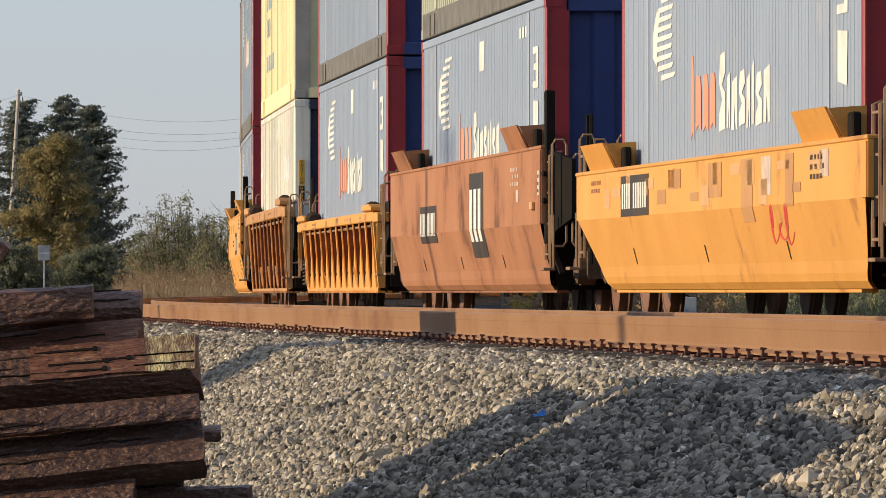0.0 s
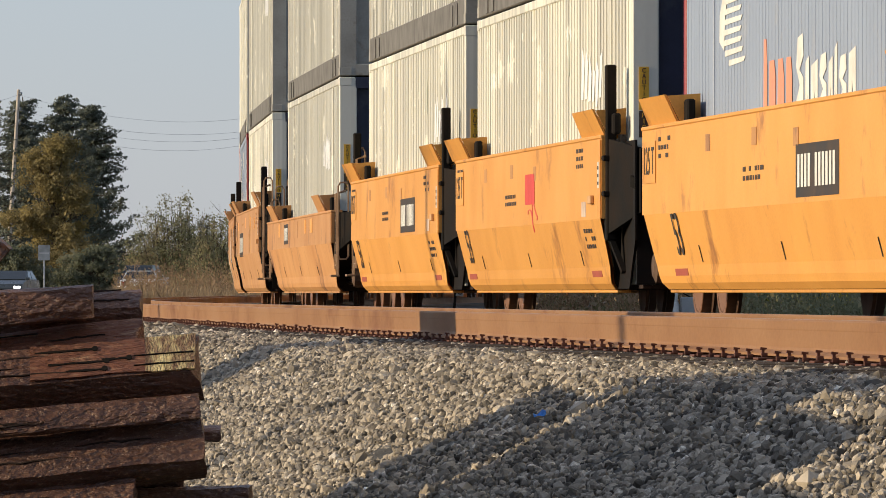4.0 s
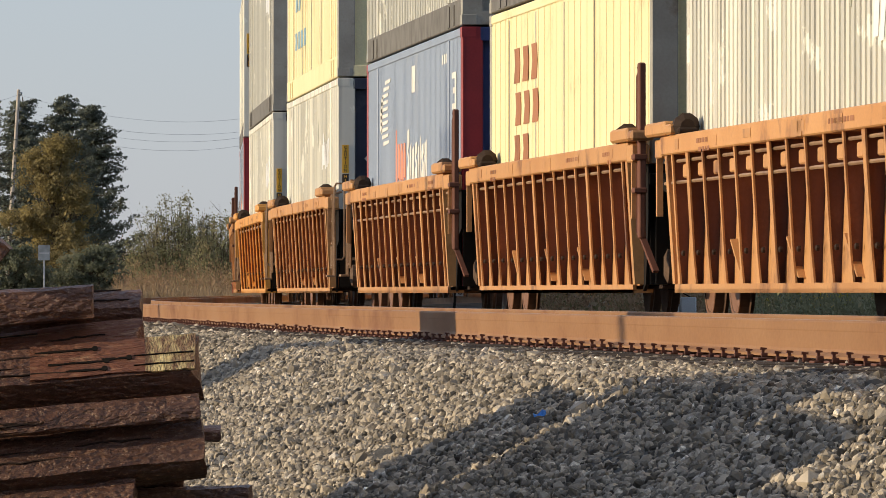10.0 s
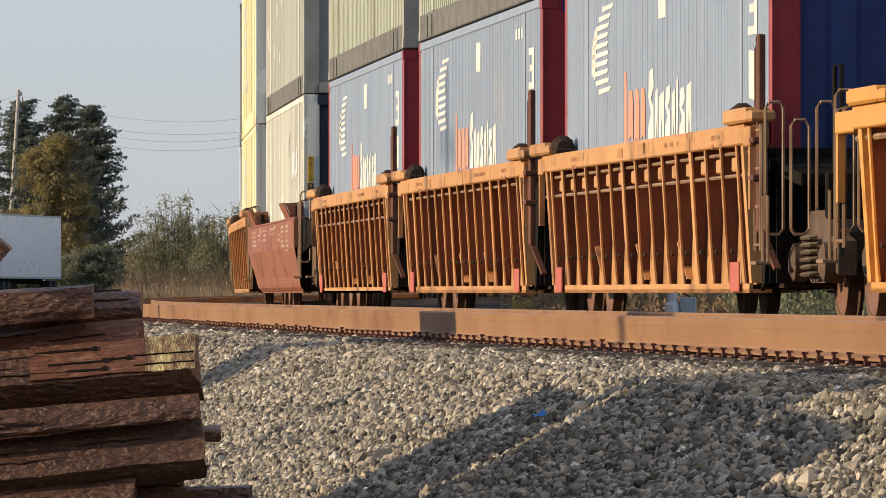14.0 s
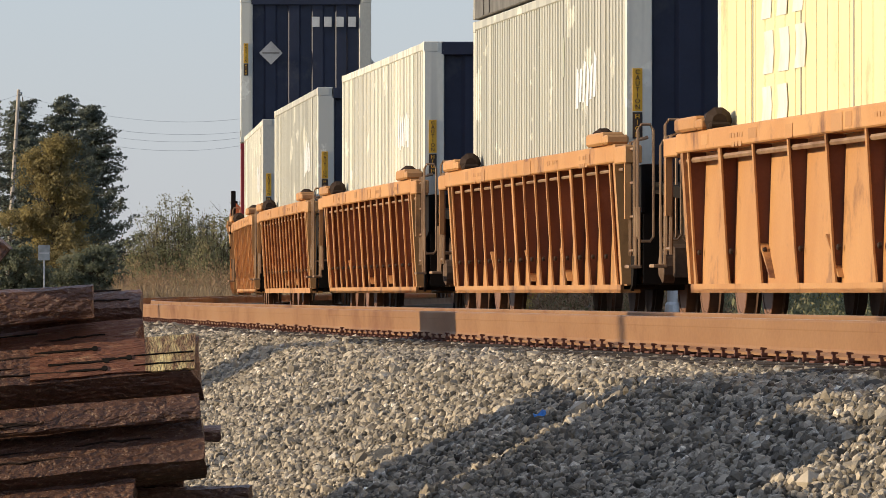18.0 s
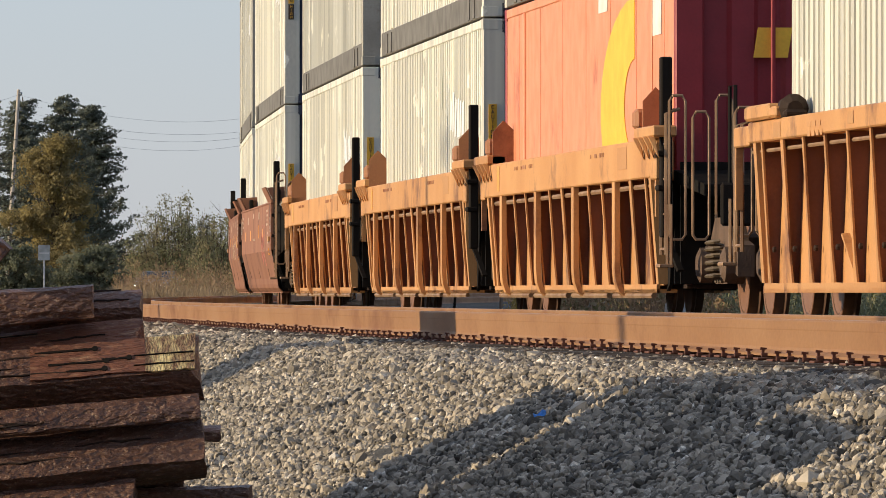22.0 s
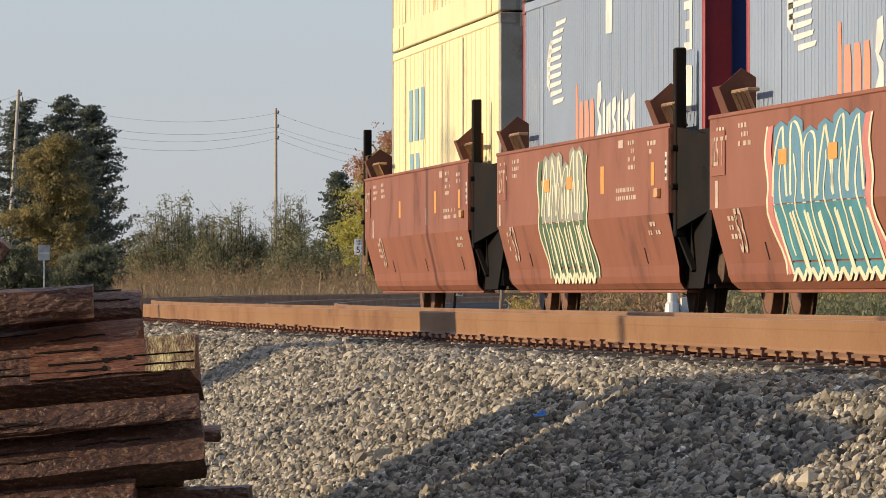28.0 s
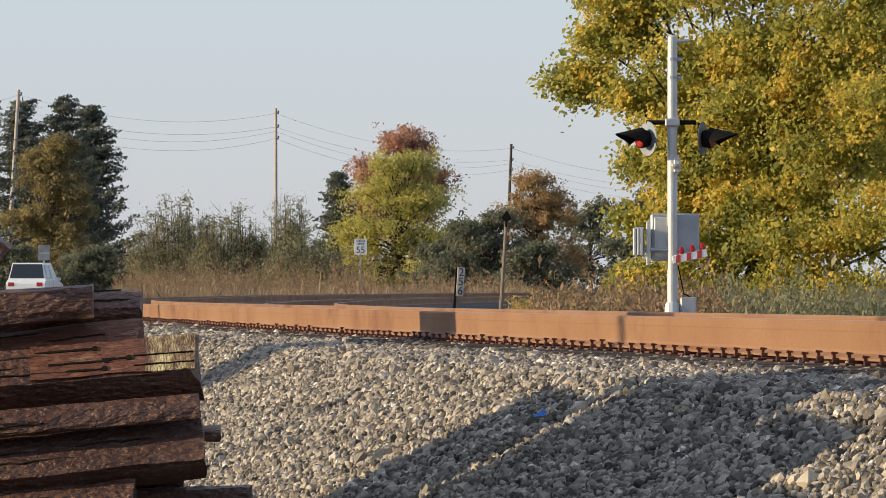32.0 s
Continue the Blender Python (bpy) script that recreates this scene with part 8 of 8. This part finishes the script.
def lorry():
    """A white tractor unit with a box trailer; x forward, origin at the nose."""
    c = thing("truck", "white semi-trailer truck with headlights on, driving on the road", "truck", "vehicles on the road")
    part("hood", Geo().slab([(0, -0.95, 0.75), (0, -0.95, 1.35), (-0.25, -0.95, 1.62), (-1.5, -1.1, 1.85), (-1.5, -1.1, 0.75)], (0, 1.9, 0)), WHITE_PAINT, c)
    part("bumper", Geo().box(-0.10, 0.14, -1.18, 1.18, 0.38, 0.78, 0.06), WHITE_PAINT, c)
    part("cab", Geo().box(-3.9, -1.45, -1.2, 1.2, 0.75, 2.75, 0.09), WHITE_PAINT, c)
    part("sun_visor", Geo().slab([(-1.44, -1.12, 2.63), (-1.44, 1.12, 2.63), (-1.30, 1.0, 2.60), (-1.30, -1.0, 2.60)], (0, 0, 0.05)), WHITE_PAINT, c)
    part("roof_fairing", Geo().slab([(-1.52, -1.12, 2.72), (-1.75, -1.12, 3.15), (-2.1, -1.12, 3.62), (-2.6, -1.12, 3.94), (-3.9, -1.12, 4.02), (-3.9, -1.12, 2.72)], (0, 2.24, 0)), WHITE_PAINT, c)
    part("windscreen", Geo().slab([(-1.452, -1.05, 1.90), (-1.452, 1.05, 1.90), (-1.462, 1.0, 2.60), (-1.462, -1.0, 2.60)], (0.05, 0, 0)), GLASS_DARK, c)
    part("side_window", Geo().box(-2.45, -1.65, -1.212, -1.195, 1.85, 2.5, 0.004), GLASS_DARK, c)
    part("side_window", Geo().box(-2.45, -1.65, 1.195, 1.212, 1.85, 2.5, 0.004), GLASS_DARK, c)
    g = Geo()
    for i in range(6):
        z = 0.85 + i * 0.085
        g.box(0.0, 0.03, -0.48, 0.48, z, z + 0.05)
    part("grille", g, BLACK, c)
    part("grille_bar", Geo().slab([(0.035, -0.5, 0.85), (0.035, -0.42, 0.85), (0.035, 0.5, 1.36), (0.035, 0.42, 1.36)], (0.015, 0, 0)), GALV, c)
    for y in (-0.95, 0.95):
        part("headlight", Geo().box(-0.05, 0.06, y - 0.10, y + 0.10, 0.90, 1.06, 0.03), LAMP_ON, c)
        part("mirror", Geo().box(-1.62, -1.45, y * 1.42 - 0.10, y * 1.42 + 0.10, 1.75, 2.45, 0.03), BLACK if y < 0 else WHITE_PAINT, c)
        part("mirror_arm", Geo().tube([(-1.55, y * 1.22, 2.45), (-1.55, y * 1.45, 2.4)], 0.025, 5), BLACK, c)
        part("fuel_tank", Geo().lathe([(0, 0.30), (0.04, 0.33), (1.3, 0.33), (1.34, 0.30)], (-4.2, y * 1.0, 0.72), (1, 0, 0), 14), GALV, c)
    g = Geo()
    for i in range(4):
        g.box(-2.02 + 0.0, -1.98, -0.36 + i * 0.2, -0.24 + i * 0.2, 3.30, 3.46)
    part("fairing_mark", g, STENCIL_DARK, c)
    t = part("trailer_box", Geo().box(-20.2, -4.5, -1.3, 1.3, 1.12, 4.08, 0.03), WHITE_PAINT, c, "plain white box trailer")
    g = Geo()
    for z in (1.10, 4.02):
        g.box(-20.2, -4.5, -1.318, 1.318, z, z + 0.09)
    part("trailer_rails", g, GALV, t)
    part("trailer_frame", Geo().box(-19.5, -5.0, -0.5, 0.5, 0.85, 1.10), BLACK, c)
    for x in (-1.2, -5.4, -6.7, -17.6, -18.9):
        for y in (-1.05, 1.05):
            wheel_part(c, x, y, 0.5, 0.3 if x == -1.2 else 0.5)
    part("landing_gear", Geo().box(-8.6, -8.4, -0.9, 0.9, 0.35, 1.1, 0.02), BLACK, c)
    return c


def drive(ob, t_ref, along, speed, lane):
    """Straight, even motion along the road; along: metres from the reference at t_ref."""
    head = math.atan2(ROAD_DIR.y, ROAD_DIR.x) if speed > 0 else math.atan2(-ROAD_DIR.y, -ROAD_DIR.x)
    rows = []
    for t in [float(q) for q in range(0, 33, 2)]:
        p = on_road(along + speed * (t - t_ref), lane)
        rows.append((t, Matrix.LocRotScale((p.x, p.y, road_z(p.y)), Euler((0, 0, head)), None)))
    MOVES.append((ob, rows))
    ob.matrix_basis = rows[0][1]


def build_vehicles():
    drive(lorry(), 13.2, 14.7, 24.2, 0.0)
    drive(saloon("dark grey car with headlights on, driving on the road", DARK_PAINT), 3.0, -4.0, 23.7, 0.0)
    drive(saloon("silver-white car driving away on the road", WHITE_PAINT, lamps=False), 3.0, 24.8, -21.7, -3.6)
    drive(saloon("grey car with headlights on, driving on the road", GREY_PAINT), 23.0, -2.0, 19.6, 0.0)
    drive(saloon("dark sport utility car with headlights on, driving on the road", DARK_PAINT, 1.75, 4.8, True), 5.75, 15.4, 18.0, 0.0)
    drive(saloon("white sport utility car driving away on the road", WHITE_PAINT, 1.8, 4.9, True, False), 32.0, 33.3, -14.6, -3.6)


def build_scrap():
    d = 37.5
    x, y, _ = spot(955, d)
    z = 0.10 + (519.5 - 741) * d / F_PX
    g = Geo()
    rng = random.Random(9)
    v, f = [], []
    for i in range(6):
        for j in range(4):
            v.append((-0.027 + 0.011 * i, -0.014 + 0.009 * j, 0.008 * math.sin(i * 1.3 + j) + rng.uniform(-0.004, 0.004)))
    for i in range(5):
        for j in range(3):
            f.append((i * 4 + j, i * 4 + j + 1, (i + 1) * 4 + j + 1, (i + 1) * 4 + j))
    g.add(v, f)
    ob = part("plastic_scrap", g, BLUE_SCRAP, at=Matrix.Translation((x, y, z + 0.02)) @ Euler((radians(35), radians(-15), 0)).to_matrix().to_4x4())
    tagged(ob, "small crumpled scrap of blue plastic on the ballast", "litter")


def build_left_bank():
    """Unseen things added in the low sun on the open side: their shadows lie on the ballast and the rail."""
    rng = random.Random(31)
    baulk = lambda: Geo().box(-0.115, 0.115, -1.28, 1.28, -0.10, 0.10, 0.012)
    # Stacks out of view, added to shade the lower ballast.
    for k, (y, layers) in enumerate(((36.4, 9), (33.75, 9), (31.1, 8), (28.4, 7), (25.7, 6))):
        st = thing("unseen_tie_stack", "unseen stack of old dark timber ties added to shade ballast", "railway ties", "bundles of old ties", at=Matrix.Translation((-2.95, y, -1.12)))
        for q in range(layers):
            for j in range(5):
                if q == layers - 1 and rng.random() < 0.25:
                    continue
                part("timber_tie", baulk, TIE, st, at=Matrix.Translation((-0.50 + 0.25 * j + rng.uniform(-0.01, 0.01), rng.uniform(-0.06, 0.06), 0.10 + 0.205 * q)) @ Matrix.Rotation(rng.uniform(-0.02, 0.02), 4, "Z"))
    # Back stack added to carry that shade on beside the visible pile.
    st = thing("unseen_tie_stack", "unseen stack of old dark timber ties added to shade ballast", "railway ties", "bundles of old ties", at=Matrix.Translation((-3.47, 39.65, -1.12)))
    for q in range(7):
        for j in range(10):
            part("timber_tie", baulk, TIE, st, at=Matrix.Translation((rng.uniform(-0.04, 0.04), -1.2 + 0.26 * j, 0.10 + 0.203 * q)) @ Matrix.Rotation(math.pi / 2 + rng.uniform(-0.015, 0.015), 4, "Z"))
    # Cabinet out of view, added to throw a broad shadow across the near rail.
    sh = thing("unseen_cabinet", "unseen grey steel cabinet added to shade the rail", "cabinet", at=Matrix.Translation((-12.0, 59.3, -1.15)))
    part("cabinet_body", Geo().box(-0.5, 0.5, -1.35, 1.35, 0, 4.05, 0.03), GALV, sh)
    part("cabinet_roof", Geo().box(-0.58, 0.58, -1.43, 1.43, 4.05, 4.15, 0.02), GALV, sh)
    for y in (-0.67, 0.67):
        d = part("cabinet_door", Geo().box(0.5, 0.53, y - 0.62, y + 0.62, 0.15, 3.4, 0.01), SILVER_PAINT, sh)
        part("door_handle", Geo().box(0.53, 0.56, y + 0.45, y + 0.50, 1.5, 1.75, 0.006), BLACK, d)
    for y, x in ((45.1, -34.0), (93.5, -42.0), (32.0, -30.0)):
        p = thing("utility_pole", "pale grey timber utility pole beside the line", "utility pole", "poles on the open side", at=Matrix.Translation((x, y, -1.1)))
        part("pole", Geo().tube([(0, 0, 0), (0, 0, 13.5)], 0.16, 10, r1=0.12), POLE_WOOD, p)
        part("crossarm", Geo().box(-0.06, 0.06, -1.2, 1.2, 12.6, 12.72, 0.01), POLE_WOOD, p)


build_left_bank()
build_tie_stack()
build_signal()
build_signs()
build_poles()
build_plants()
build_road()
build_vehicles()
build_scrap()


def motions():
    for ob, rows in MOVES:
        walk(ob, rows)


motions()
